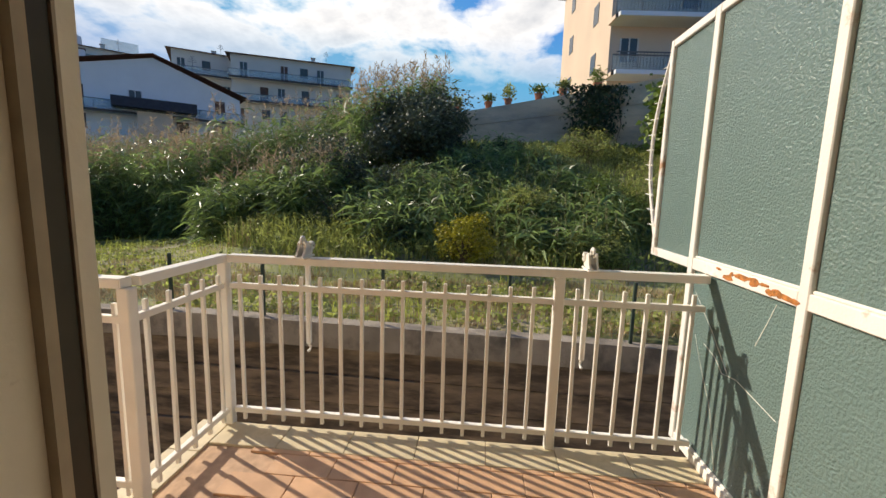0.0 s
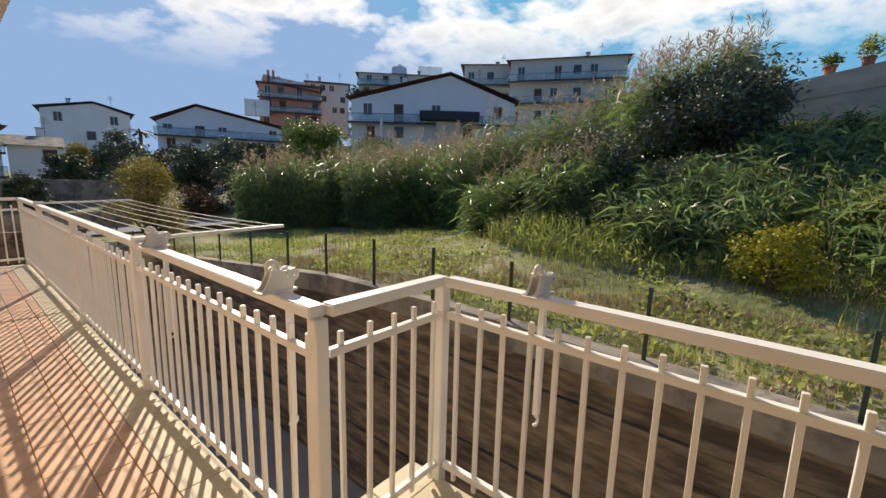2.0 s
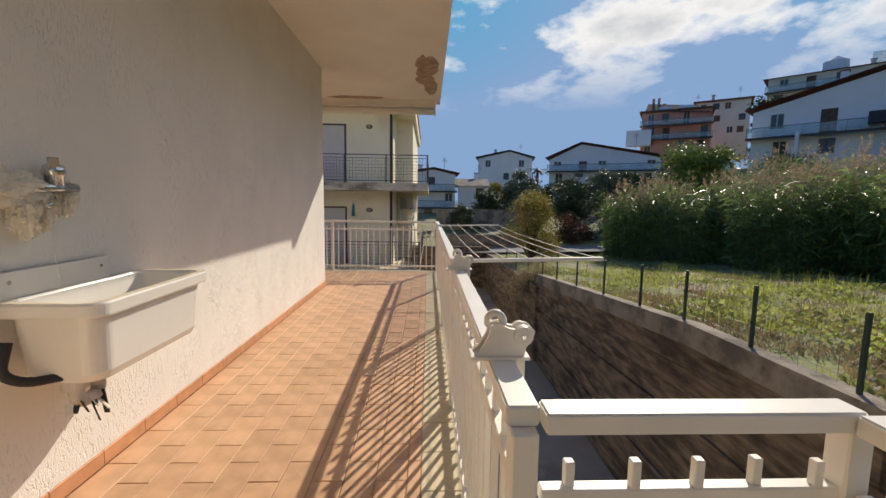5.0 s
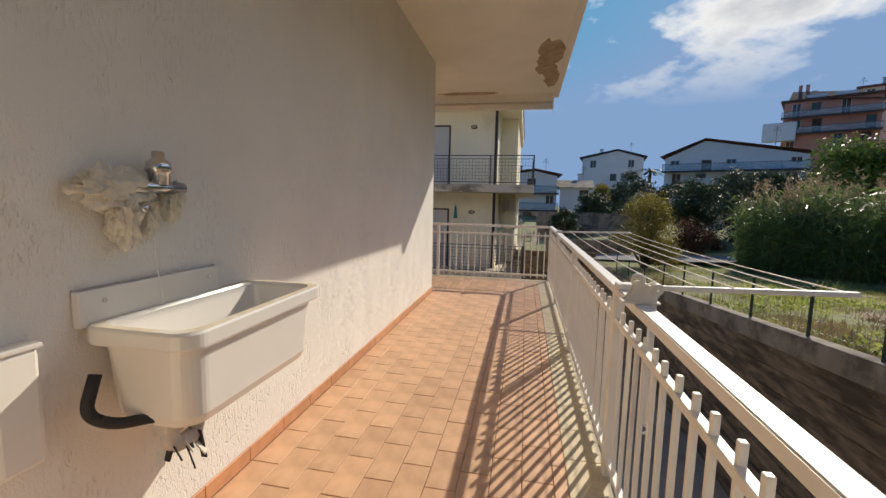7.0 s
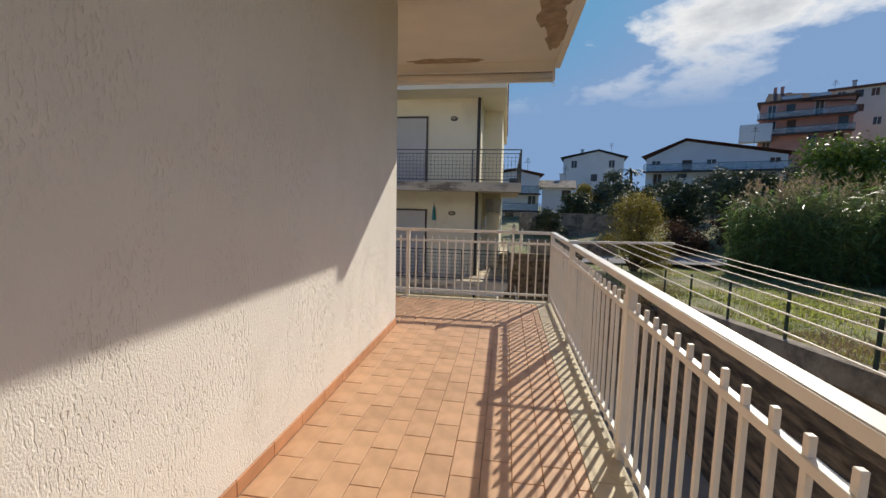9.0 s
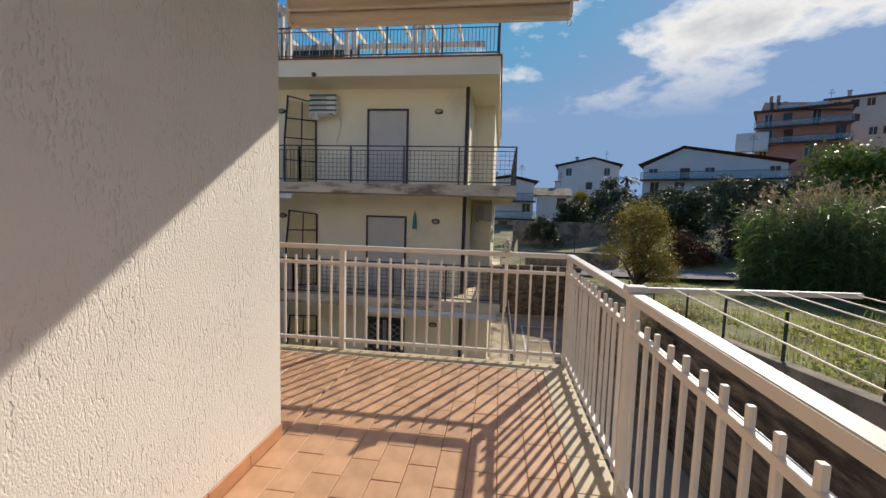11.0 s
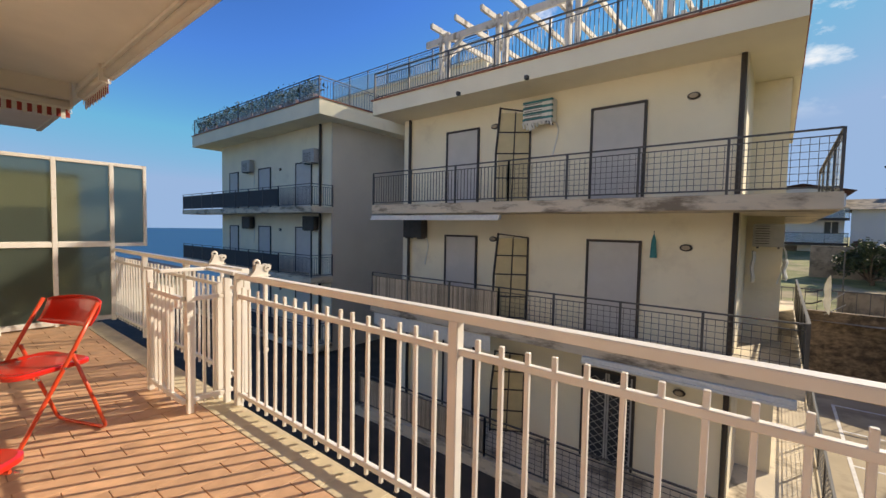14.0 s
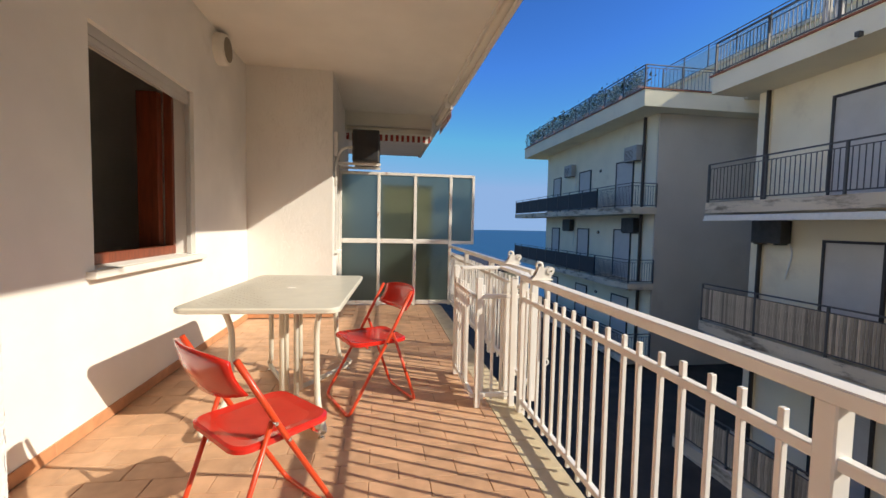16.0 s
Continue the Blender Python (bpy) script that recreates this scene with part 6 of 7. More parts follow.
# flower pots along the garden wall
for i, (s, hgt) in enumerate(((0.10, 0.7), (0.30, 0.5), (0.42, 0.9), (0.60, 0.5), (0.74, 0.6), (0.93, 0.8))):
    x, y = 23.1 + (21.75 - 23.1) * s, -5.0 + (-13.3 + 5.0) * s
    zt = float(np.interp(y, [-13.5, -8.6, -4.6], [6.5, 5.75, 5.2])) - 0.015
    pot = thing("flower_pot", "terracotta pot with a green plant on the wall", "plant pot", (x + 0.22, y, zt), group="pots on the garden wall")
    pot.scale = (0.72, 0.72, 0.72)
    part("pot", tube(bmesh.new(), [(0, 0, 0), (0, 0, 0.42), (0, 0, 0.43), (0, 0, 0.5)], [0.2, 0.27, 0.31, 0.31], 14), "pot", pot)
    rng = np.random.default_rng(60 + i)
    c = rng.normal(size=(260, 3)) * np.array([0.2, 0.2, hgt * 0.28]) + np.array([0, 0, 0.5 + hgt * 0.45])
    v, f = leaves(rng, c, 0.5, 0.26, 0.3)
    quad_object("foliage", v, f, "bright_leaf" if i % 2 else "weed", pot)


def scatter(n, rng, x0, x1, y0, y1, keep):
    x, y = rng.uniform(x0, x1, n), rng.uniform(y0, y1, n)
    k = keep(x, y)
    return x[k], y[k]


def blades(name, label, x, y, height, width, mat, seed, lean=0.35, category="grass"):
    rng = np.random.default_rng(seed)
    n = len(x)
    z = ground_z(x, y) - 0.03
    h = height * (0.5 + rng.random(n))
    a, t = rng.random(n) * 6.28, rng.random(n) * 6.28
    base = np.stack([x, y, z], 1)
    side = np.stack([np.cos(a), np.sin(a), np.zeros(n)], 1) * (width * (0.6 + 0.8 * rng.random(n)))[:, None]
    off = np.stack([np.cos(t), np.sin(t), np.zeros(n)], 1) * (h * lean * rng.random(n))[:, None]
    mid = base + off * 0.35 + np.array([0, 0, 1]) * (h * 0.6)[:, None]
    tip = base + off + np.array([0, 0, 1]) * h[:, None]
    v = np.stack([base - side / 2, base + side / 2, mid + side / 2.6, tip, mid - side / 2.6], 1).reshape(-1, 3)
    k = np.arange(n)[:, None] * 5
    f = np.concatenate([np.concatenate([k, k + 1, k + 2, k + 4], 1), np.concatenate([k + 4, k + 2, k + 3, k + 3], 1)], 0)
    me = bpy.data.meshes.new(name)
    me.vertices.add(len(v))
    me.vertices.foreach_set("co", v.astype(np.float32).ravel())
    loops = np.concatenate([np.concatenate([k, k + 1, k + 2, k + 4], 1).ravel(), np.concatenate([k + 4, k + 2, k + 3], 1).ravel()])
    me.loops.add(len(loops))
    me.loops.foreach_set("vertex_index", loops.astype(np.int32))
    starts = np.concatenate([np.arange(n) * 4, n * 4 + np.arange(n) * 3]).astype(np.int32)
    me.polygons.add(2 * n)
    me.polygons.foreach_set("loop_start", starts)
    me.polygons.foreach_set("loop_total", np.concatenate([np.full(n, 4), np.full(n, 3)]).astype(np.int32))
    me.materials.append(M[mat])
    me.update(calc_edges=True)
    ob = new(name, me)
    return tagged(ob, label, category, kind="stuff")


rng = np.random.default_rng(5)


def patch(x, y, s, lo):
    return np.sin(x * s + 1.3 * np.sin(y * s * 0.7)) * np.cos(y * s * 0.9 + 0.8 * np.sin(x * s * 0.5)) > lo


def low_weeds(x):
    """Weeds are short at the foot of the slope and again further up it."""
    return (0.42 + 0.58 * smooth((x - 10) / 3)) * (1.0 - 0.68 * smooth((x - 13.5) / 6))


def on_hill(x, y):
    return (4.3 * smooth((x - 9) / 13.5) * smooth((3.5 - y) / 9)) > 0.18


x, y = scatter(70000, rng, 6.3, 24, -16, 21, lambda x, y: ~on_hill(x, y) & patch(x, y, 0.7, -0.45) & ~((x > 10.5) & (x < 16) & (y > 3) & (y < 8.5) & patch(x, y, 2.0, -0.6)))
blades("meadow_grass", "short green meadow grass", x, y, 0.13, 0.014, "grass", 1)
x, y = scatter(12000, rng, 6.4, 20, -15, 12, lambda x, y: patch(x, y, 1.1, 0.45))
blades("tall_grass", "tufts of tall fresh grass", x, y, 0.42, 0.014, "grass", 2)
x, y = scatter(26000, rng, 6.4, 18, -15, 12, lambda x, y: patch(x, y, 1.6, 0.1))
blades("dry_grass", "dry straw-coloured grass", x, y, 0.16, 0.016, "straw", 3, lean=0.9)
x, y = scatter(60000, rng, 8.5, 23, -22, 4, lambda x, y: on_hill(x, y) & (rng.random(len(x)) < 0.9))
blades("slope_weeds", "tall tangled weeds on the slope", x, y, 0.62 * low_weeds(x), 0.024, "weed", 4, lean=0.7, category="weeds")
x, y = scatter(26000, rng, 9, 23, -24, 2, lambda x, y: on_hill(x, y) & patch(x, y, 0.9, 0.1))
blades("slope_grass", "paler grass on the slope", x, y, 0.75 * low_weeds(x), 0.018, "grass", 6, lean=0.7, category="weeds")
x, y = scatter(26000, rng, 6.3, 9.6, -15, 5, lambda x, y: patch(x, y, 2.3, -0.2))
blades("dry_mulch", "flattened dry straw along the fence", x, y, 0.12, 0.02, "straw", 21, lean=1.6)
x, y = scatter(15000, rng, 9, 23, -24, 2, lambda x, y: on_hill(x, y) & patch(x, y, 0.7, 0.25))
blades("slope_straw", "yellowed dry stalks on the slope", x, y, 0.75 * low_weeds(x), 0.016, "straw", 22, lean=0.8, category="weeds")
# low broad-leaved weeds
x, y = scatter(30000, rng, 6.3, 17, -15, 10, lambda x, y: patch(x, y, 0.9, -0.1))
c = np.stack([x, y, ground_z(x, y) + 0.02 + 0.12 * rng.random(len(x))], 1)
v, f = leaves(rng, c, 0.5, 0.10, 0.6)
lw = quad_object("ground_weeds", v, f, "weed")
tagged(lw, "low broad-leaved weeds on the field", "weeds", kind="stuff")
x, y = scatter(36000, rng, 9, 22, -20, 3, lambda x, y: on_hill(x, y) & patch(x, y, 0.6, -0.3))
c = np.stack([x, y, ground_z(x, y) + 0.05 + 0.65 * low_weeds(x) * rng.random(len(x))], 1)
v, f = leaves(rng, c, 0.4, 0.17, 0.32)
lw = quad_object("slope_scrub", v, f, "weed")
tagged(lw, "leafy scrub covering the slope", "weeds", kind="stuff")


def reeds(name, label, centres, count, height, seed, plume_share):
    """A stand of giant reed: canes with long arching leaves and feathery plumes."""
    rng = np.random.default_rng(seed)
    i = rng.integers(0, len(centres), count)
    cc = np.array(centres)[i]
    r, a = np.sqrt(rng.random(count)) * cc[:, 2], rng.random(count) * 6.28
    x, y = cc[:, 0] + r * np.cos(a), cc[:, 1] + r * np.sin(a)
    z = ground_z(x, y) - 0.05
    h = height * cc[:, 3] * (0.72 + 0.4 * rng.random(count))
    lean = rng.normal(size=(count, 2)) * 0.10
    per = 13
    s = (np.arange(per) + rng.random((count, per))) / per * 0.95 + 0.05
    hx = x[:, None] + lean[:, :1] * (s ** 2) * h[:, None]
    hy = y[:, None] + lean[:, 1:] * (s ** 2) * h[:, None]
    c = np.stack([hx, hy, z[:, None] + s * h[:, None]], -1).reshape(-1, 3)
    v, f = leaves(rng, c, 0.35, 0.62, 0.088, 0.35)
    stand = quad_object(name, v, f, "reed")
    tagged(stand, label, "reeds", kind="stuff")
    k = rng.random(count) < plume_share
    p = np.stack([x + lean[:, 0] * h, y + lean[:, 1] * h, z + h], 1)[k]
    m = len(p)
    rep = 20
    t = rng.random((m, rep))
    q = np.repeat(p[:, None], rep, 1)
    q[..., 2] += t * 0.78
    q[..., 0] += rng.normal(size=(m, rep)) * 0.035 + 0.10 * t
    v, f = leaves(rng, q.reshape(-1, 3), 1.3, 0.24, 0.14, 0.0)
    pl = quad_object("reed_plumes", v, f, "plume")
    tagged(pl, "feathery beige reed plumes above the stand", "reeds", kind="stuff")
    cane_v, cane_f = [], []
    base = np.stack([x, y, z], 1)
    top = np.stack([x + lean[:, 0] * h, y + lean[:, 1] * h, z + h + 0.1], 1)
    off = np.array([0.014, 0.006, 0])
    vv = np.stack([base - off, base + off, top + off * 0.5, top - off * 0.5], 1).reshape(-1, 3)
    kk = np.arange(count)[:, None] * 4
    cn = quad_object("reed_canes", vv, np.concatenate([kk, kk + 1, kk + 2, kk + 3], 1), "cane")
    tagged(cn, "upright reed canes", "reeds", kind="stuff")


stand = [(15.4, 20.2, 2.0, 0.95), (17.5, 18.6, 2.4, 1.0), (20.5, 16.5, 2.6, 1.0), (19.3, 13.2, 2.2, 1.0), (22.5, 13.5, 2.8, 1.05), (21.6, 9.6, 2.4, 1.05), (24.5, 8.5, 3.2, 1.22),
         (19.8, 6.2, 2.0, 1.0), (22.5, 4.6, 2.8, 1.3), (25, 3, 3.0, 1.4), (22.6, 0.8, 2.2, 1.2), (25.5, 13, 3.2, 1.2), (24, 18, 3.0, 1.2)]
reeds("reed_bed", "dense green giant reeds around the field", stand, 7600, 4.1, 7, 0.13)
reeds("reed_clump", "lower pale reeds before the bush", [(15.4, 1.8, 1.6, 1.0), (16.6, 0.2, 1.8, 1.1), (14.6, -1.2, 1.3, 0.9), (17.5, 2.8, 1.5, 1.1)], 1300, 2.0, 8, 0.06)
reeds("reed_clump", "tall reeds with dry plumes behind the bush", [(18.9, -2.2, 0.9, 1.0), (19.6, -3.2, 1.1, 0.98), (20.4, -4.6, 1.0, 0.9)], 560, 3.5, 9, 0.22)
reeds("reed_clump", "small reeds on the slope", [(13.5, -5, 2.0, 1.0), (16, -8, 2.4, 1.0), (13, -9.5, 2.0, 0.9)], 900, 1.1, 10, 0.0)

# lane fence and gully things beyond
lf_ = thing("lane_fence", "grey iron fence beside the lane", "fence")
for i in range(26):
    x = -3 + i * 0.4
    part("bar", bx(x - 0.012, x + 0.012, 23.98, 24.0, -1.9, -1.0), "iron", lf_)
part("rail", bx(-3, 7.2, 23.97, 24.01, -1.03, -0.98), "iron", lf_)
lw_ = thing("lane_wall", "low weathered concrete lane wall", "wall", kind="structure")
slanted_wall("wall", 26.0, 26.3, -1.2, -1.2, -2.6, -2.6, 3.0, 9.0, "concrete", lw_)
slanted_wall("wall", 38.0, 38.4, 0.6, 0.6, -1.6, -1.6, 2.5, 12.0, "concrete", lw_)
for i in range(5):
    pole = thing("street_pole", "thin dark metal pole near the lane", "pole", (3.5 + i * 3.6, 30 + i * 1.5, gzf(6.5, 30) - 0.2), group="lane poles")
    part("shaft", tube(bmesh.new(), [(0, 0, 0), (0, 0, 2.6)], 0.035, 6), "iron", pole)
    part("cap", tube(bmesh.new(), [(0, 0, 2.6), (0, 0, 2.65)], 0.05, 6), "iron", pole)


# satellite dishes and washing beside the lower balcony
for i, (x, y, z, r) in enumerate(((1.75, 14.5, -0.35, 0.36), (1.85, 16.0, -0.2, 0.42))):
    dish = thing("satellite_dish", "white satellite dish on the neighbour's side railing", "satellite dish", (x, y, z), group="satellite dishes")
    bm = bmesh.new()
    loft_rings = []
    for k, s in enumerate((0.05, 0.35, 0.7, 1.0)):
        loft_rings.append([bm.verts.new((0.12 * s * s + 0.02, r * s * math.cos(a), r * s * math.sin(a))) for a in np.linspace(0, 2 * math.pi, 17)[:-1]])
    for p, q in zip(loft_rings, loft_rings[1:]):
        for k in range(16):
            bm.faces.new((p[k], p[(k + 1) % 16], q[(k + 1) % 16], q[k]))
    bm.faces.new(loft_rings[0][::-1])
    bmesh.ops.solidify(bm, geom=bm.faces[:], thickness=0.012)
    part("reflector", bm, "cloth_white", dish)
    part("feed_arm", tube(bmesh.new(), [(0.05, 0, -r), (0.45, 0, -0.05)], 0.012, 6), "ac", dish)
    part("mount", tube(bmesh.new(), [(0.0, 0, 0.0), (-0.18, 0, -0.1), (-0.40, 0, -0.12)], 0.02, 6), "iron", dish)


# ---- things on the balcony ----
def rounded(w, d, r, n=9):
    out = []
    for cx, cy, a0 in ((w / 2 - r, d / 2 - r, 0), (-w / 2 + r, d / 2 - r, 90), (-w / 2 + r, -d / 2 + r, 180), (w / 2 - r, -d / 2 + r, 270)):
        for i in range(n + 1):
            a = radians(a0 + 90 * i / n)
            out.append((cx + r * math.cos(a), cy + r * math.sin(a)))
    return out


def loft(bm, rings, close_top=True, close_bottom=True):
    vs = [[bm.verts.new(p) for p in ring] for ring in rings]
    n = len(vs[0])
    for a, b in zip(vs, vs[1:]):
        for i in range(n):
            bm.faces.new((a[i], a[(i + 1) % n], b[(i + 1) % n], b[i]))
    if close_bottom:
        bm.faces.new(vs[0][::-1])
    if close_top:
        bm.faces.new(vs[-1])
    return bm


def sink():
    ob = thing("laundry_sink", "white ceramic laundry sink with waste trap hung on the wall", "sink", (0.0, -4.64, -0.02))
    W, D, R = 0.405, 0.82, 0.075
    cx = W / 2 + 0.005

    def ring(inset, z, r):
        return [(cx + x, y, z) for x, y in rounded(W - 2 * inset, D - 2 * inset, max(r, 0.012))]
    bm = bmesh.new()
    loft(bm, [ring(0.085, 0.632, 0.06), ring(0.062, 0.64, 0.075), ring(0.045, 0.675, 0.08), ring(0.03, 0.905, 0.08), ring(0.002, 0.91, R), ring(0.0, 0.918, R), ring(0.0, 0.958, R), ring(0.004, 0.966, R),
              ring(0.036, 0.966, 0.06), ring(0.044, 0.955, 0.06), ring(0.065, 0.74, 0.06), ring(0.10, 0.715, 0.05)])
    basin = part("basin", bm, "ceramic", ob, smooth=False)
    def lip(inset, z):
        return ring(inset, z, R)
    part("rim_scale", loft(bmesh.new(), [lip(0.007, 0.9664), lip(0.007, 0.9672), lip(0.033, 0.9672), lip(0.033, 0.9664)], False, False), "limescale", ob, "tan limescale along the rim")
    part("splash_back", bx(0.002, 0.03, -D / 2 + 0.0, 0.18, 0.955, 1.07, 0.006), "ceramic", ob)
    part("seal", bx(0.002, 0.010, -D / 2, 0.18, 1.0705, 1.0745), "drain", ob)
    for y in (-0.33, 0.12):
        part("screw", tube(bmesh.new(), [(0.03, y, 1.03), (0.034, y, 1.03)], 0.008, 8), "steel", ob)
    part("waste_trap", tube(bmesh.new(), arc([(0.22, -0.30, 0.66), (0.22, -0.30, 0.53), (0.22, -0.19, 0.53), (0.22, -0.19, 0.60), (0.14, -0.19, 0.65), (0.01, -0.19, 0.62)], 0.06), 0.028, 10), "drain", ob, "grey waste trap", smooth=True)
    part("trap_nut", tube(bmesh.new(), [(0.22, -0.30, 0.60), (0.22, -0.30, 0.65)], 0.045, 12), "drain", ob)
    part("overflow_hose", tube(bmesh.new(), arc([(0.10, -0.43, 0.83), (0.10, -0.47, 0.72), (0.14, -0.42, 0.67), (0.24, -0.32, 0.665)], 0.08), 0.018, 8), "black", ob, "black overflow hose", smooth=True)
    rg = random.Random(4)
    for i in range(8):
        y = -0.33 + 0.018 * i + rg.uniform(-0.008, 0.008)
        bm = beam(bmesh.new(), (0.23 + rg.uniform(-0.02, 0.02), y, 0.55), (0.24 + rg.uniform(-0.03, 0.03), y + rg.uniform(-0.03, 0.03), 0.55 - rg.uniform(0.03, 0.13)), 0.022, 0.005)
        part("torn_tape", bm, "black" if i % 3 else "rag", ob, "torn strip of tape")
    return ob


sink()
fill = thing("wall_bracket", "white plastic strip bracket beside the sink", "bracket", (0.0, -5.24, 0))
part("strip", bx(0.002, 0.06, -0.05, 0.06, 0.60, 0.93, 0.012), "ceramic", fill)
part("cap", bx(0.002, 0.068, -0.055, 0.065, 0.93, 0.945, 0.004), "ceramic", fill)

tapo = thing("wall_tap", "chrome mixer tap wrapped in yellowed tape", "tap", (0.0, -4.80, 1.375))
part("body", tube(bmesh.new(), [(0.07, -0.10, 0.0), (0.07, 0.12, 0.0)], 0.022, 12), "steel", tapo, smooth=True)
for y in (-0.08, 0.09):
    part("inlet", tube(bmesh.new(), [(0.002, y, 0), (0.012, y, 0), (0.013, y, 0), (0.07, y, 0)], [0.034, 0.034, 0.014, 0.014], 12), "steel", tapo)
part("cartridge", tube(bmesh.new(), [(0.07, 0.02, 0.01), (0.07, 0.02, 0.05), (0.07, 0.02, 0.055), (0.07, 0.02, 0.09), (0.07, 0.02, 0.10), (0.07, 0.02, 0.125)], [0.032, 0.034, 0.042, 0.036, 0.02, 0.018], 14), "steel", tapo, smooth=True)
part("spout", tube(bmesh.new(), arc([(0.07, 0.0, -0.03), (0.10, -0.02, -0.05), (0.20, -0.16, -0.055), (0.21, -0.18, -0.075)], 0.03), 0.010, 8), "steel", tapo, smooth=True)
for k, (cy, cz, sy, sz) in enumerate(((-0.13, -0.01, 0.11, 0.065), (-0.10, -0.11, 0.045, 0.09), (0.09, -0.05, 0.035, 0.075), (-0.02, -0.09, 0.03, 0.08))):
    bm = bmesh.new()
    bmesh.ops.create_icosphere(bm, subdivisions=4, radius=1)
    for v in bm.verts:
        n = noise.noise(v.co * 2.2 + Vector((k * 7, 0, 0))) * 0.4 + noise.noise(v.co * 6.5 + Vector((0, k * 5, 0))) * 0.35
        v.co = Vector((0.045 + v.co.x * 0.045 * (1 + n), cy + v.co.y * sy * (1 + n), cz + v.co.z * sz * (1 + n)))
        v.co.x = max(v.co.x, 0.002)
    part("tape_wrap", bm, "rag", tapo, "crumpled yellowed tape")
part("string", tube(bmesh.new(), [(0.05, 0.0, -0.1), (0.055, 0.01, -0.3), (0.06, 0.02, -0.42)], 0.002, 4), "cord", tapo)


def table():
    ob = thing("garden_table", "cream enamelled perforated metal garden table", "table", (-2.60, -0.12, 0), rz=-3)
    W, D, H = 1.50, 0.90, 0.82

    def ring(i, z):
        return [(x, y, z) for x, y in rounded(W - 2 * i, D - 2 * i, 0.07 - i * 0.5)]
    part("tabletop", loft(bmesh.new(), [ring(0.012, H - 0.034), ring(0.0, H - 0.028), ring(0.0, H - 0.008), ring(0.008, H)]), "cream", ob)
    bm = bmesh.new()
    for i in range(44):
        for j in range(24):
            x, y = -W / 2 + 0.09 + i * 0.0306, -D / 2 + 0.09 + j * 0.0313
            if (x + y * 1.6 < -0.12 or x - y * 1.6 > 0.52) and (i + j) % 2 == 0:
                q = [bm.verts.new((x + 0.007 * math.cos(a), y + 0.007 * math.sin(a), H + 0.0006)) for a in (0, 1.57, 3.14, 4.71)]
                bm.faces.new(q)
    holes = part("perforation", bm, "track", ob)
    tagged(holes, kind="stuff")
    part("parasol_hole", loft(bmesh.new(), [[(0.028 * math.cos(a), 0.028 * math.sin(a), z) for a in np.linspace(0, 2 * math.pi, 17)[:-1]] for z in (H - 0.001, H + 0.002)]), "ceramic", ob)
    for sx in (-1, 1):
        for sy in (-1, 1):
            pts = arc([(sx * 0.46, sy * 0.30, H - 0.03), (sx * 0.40, sy * 0.26, H - 0.18), (sx * 0.40, sy * 0.26, 0.40), (sx * 0.46, sy * 0.28, 0.14), (sx * 0.66, sy * 0.36, 0.06), (sx * 0.55, sy * 0.30, 0.035), (sx * 0.1, sy * 0.06, 0.05)], 0.09, 6)
            part("leg", tube(bmesh.new(), pts, 0.019, 9), "cream", ob, smooth=True)
            part("foot", tube(bmesh.new(), [(sx * 0.60, sy * 0.33, 0.0), (sx * 0.60, sy * 0.33, 0.012), (sx * 0.60, sy * 0.33, 0.014), (sx * 0.60, sy * 0.33, 0.04)], [0.02, 0.02, 0.007, 0.007], 8), "steel", ob)
            part("centre_post", tube(bmesh.new(), [(sx * 0.06, sy * 0.05, 0.04), (sx * 0.06, sy * 0.05, H - 0.1), (sx * 0.12, sy * 0.1, H - 0.034)], 0.018, 9), "cream", ob, smooth=True)
    return ob


table()


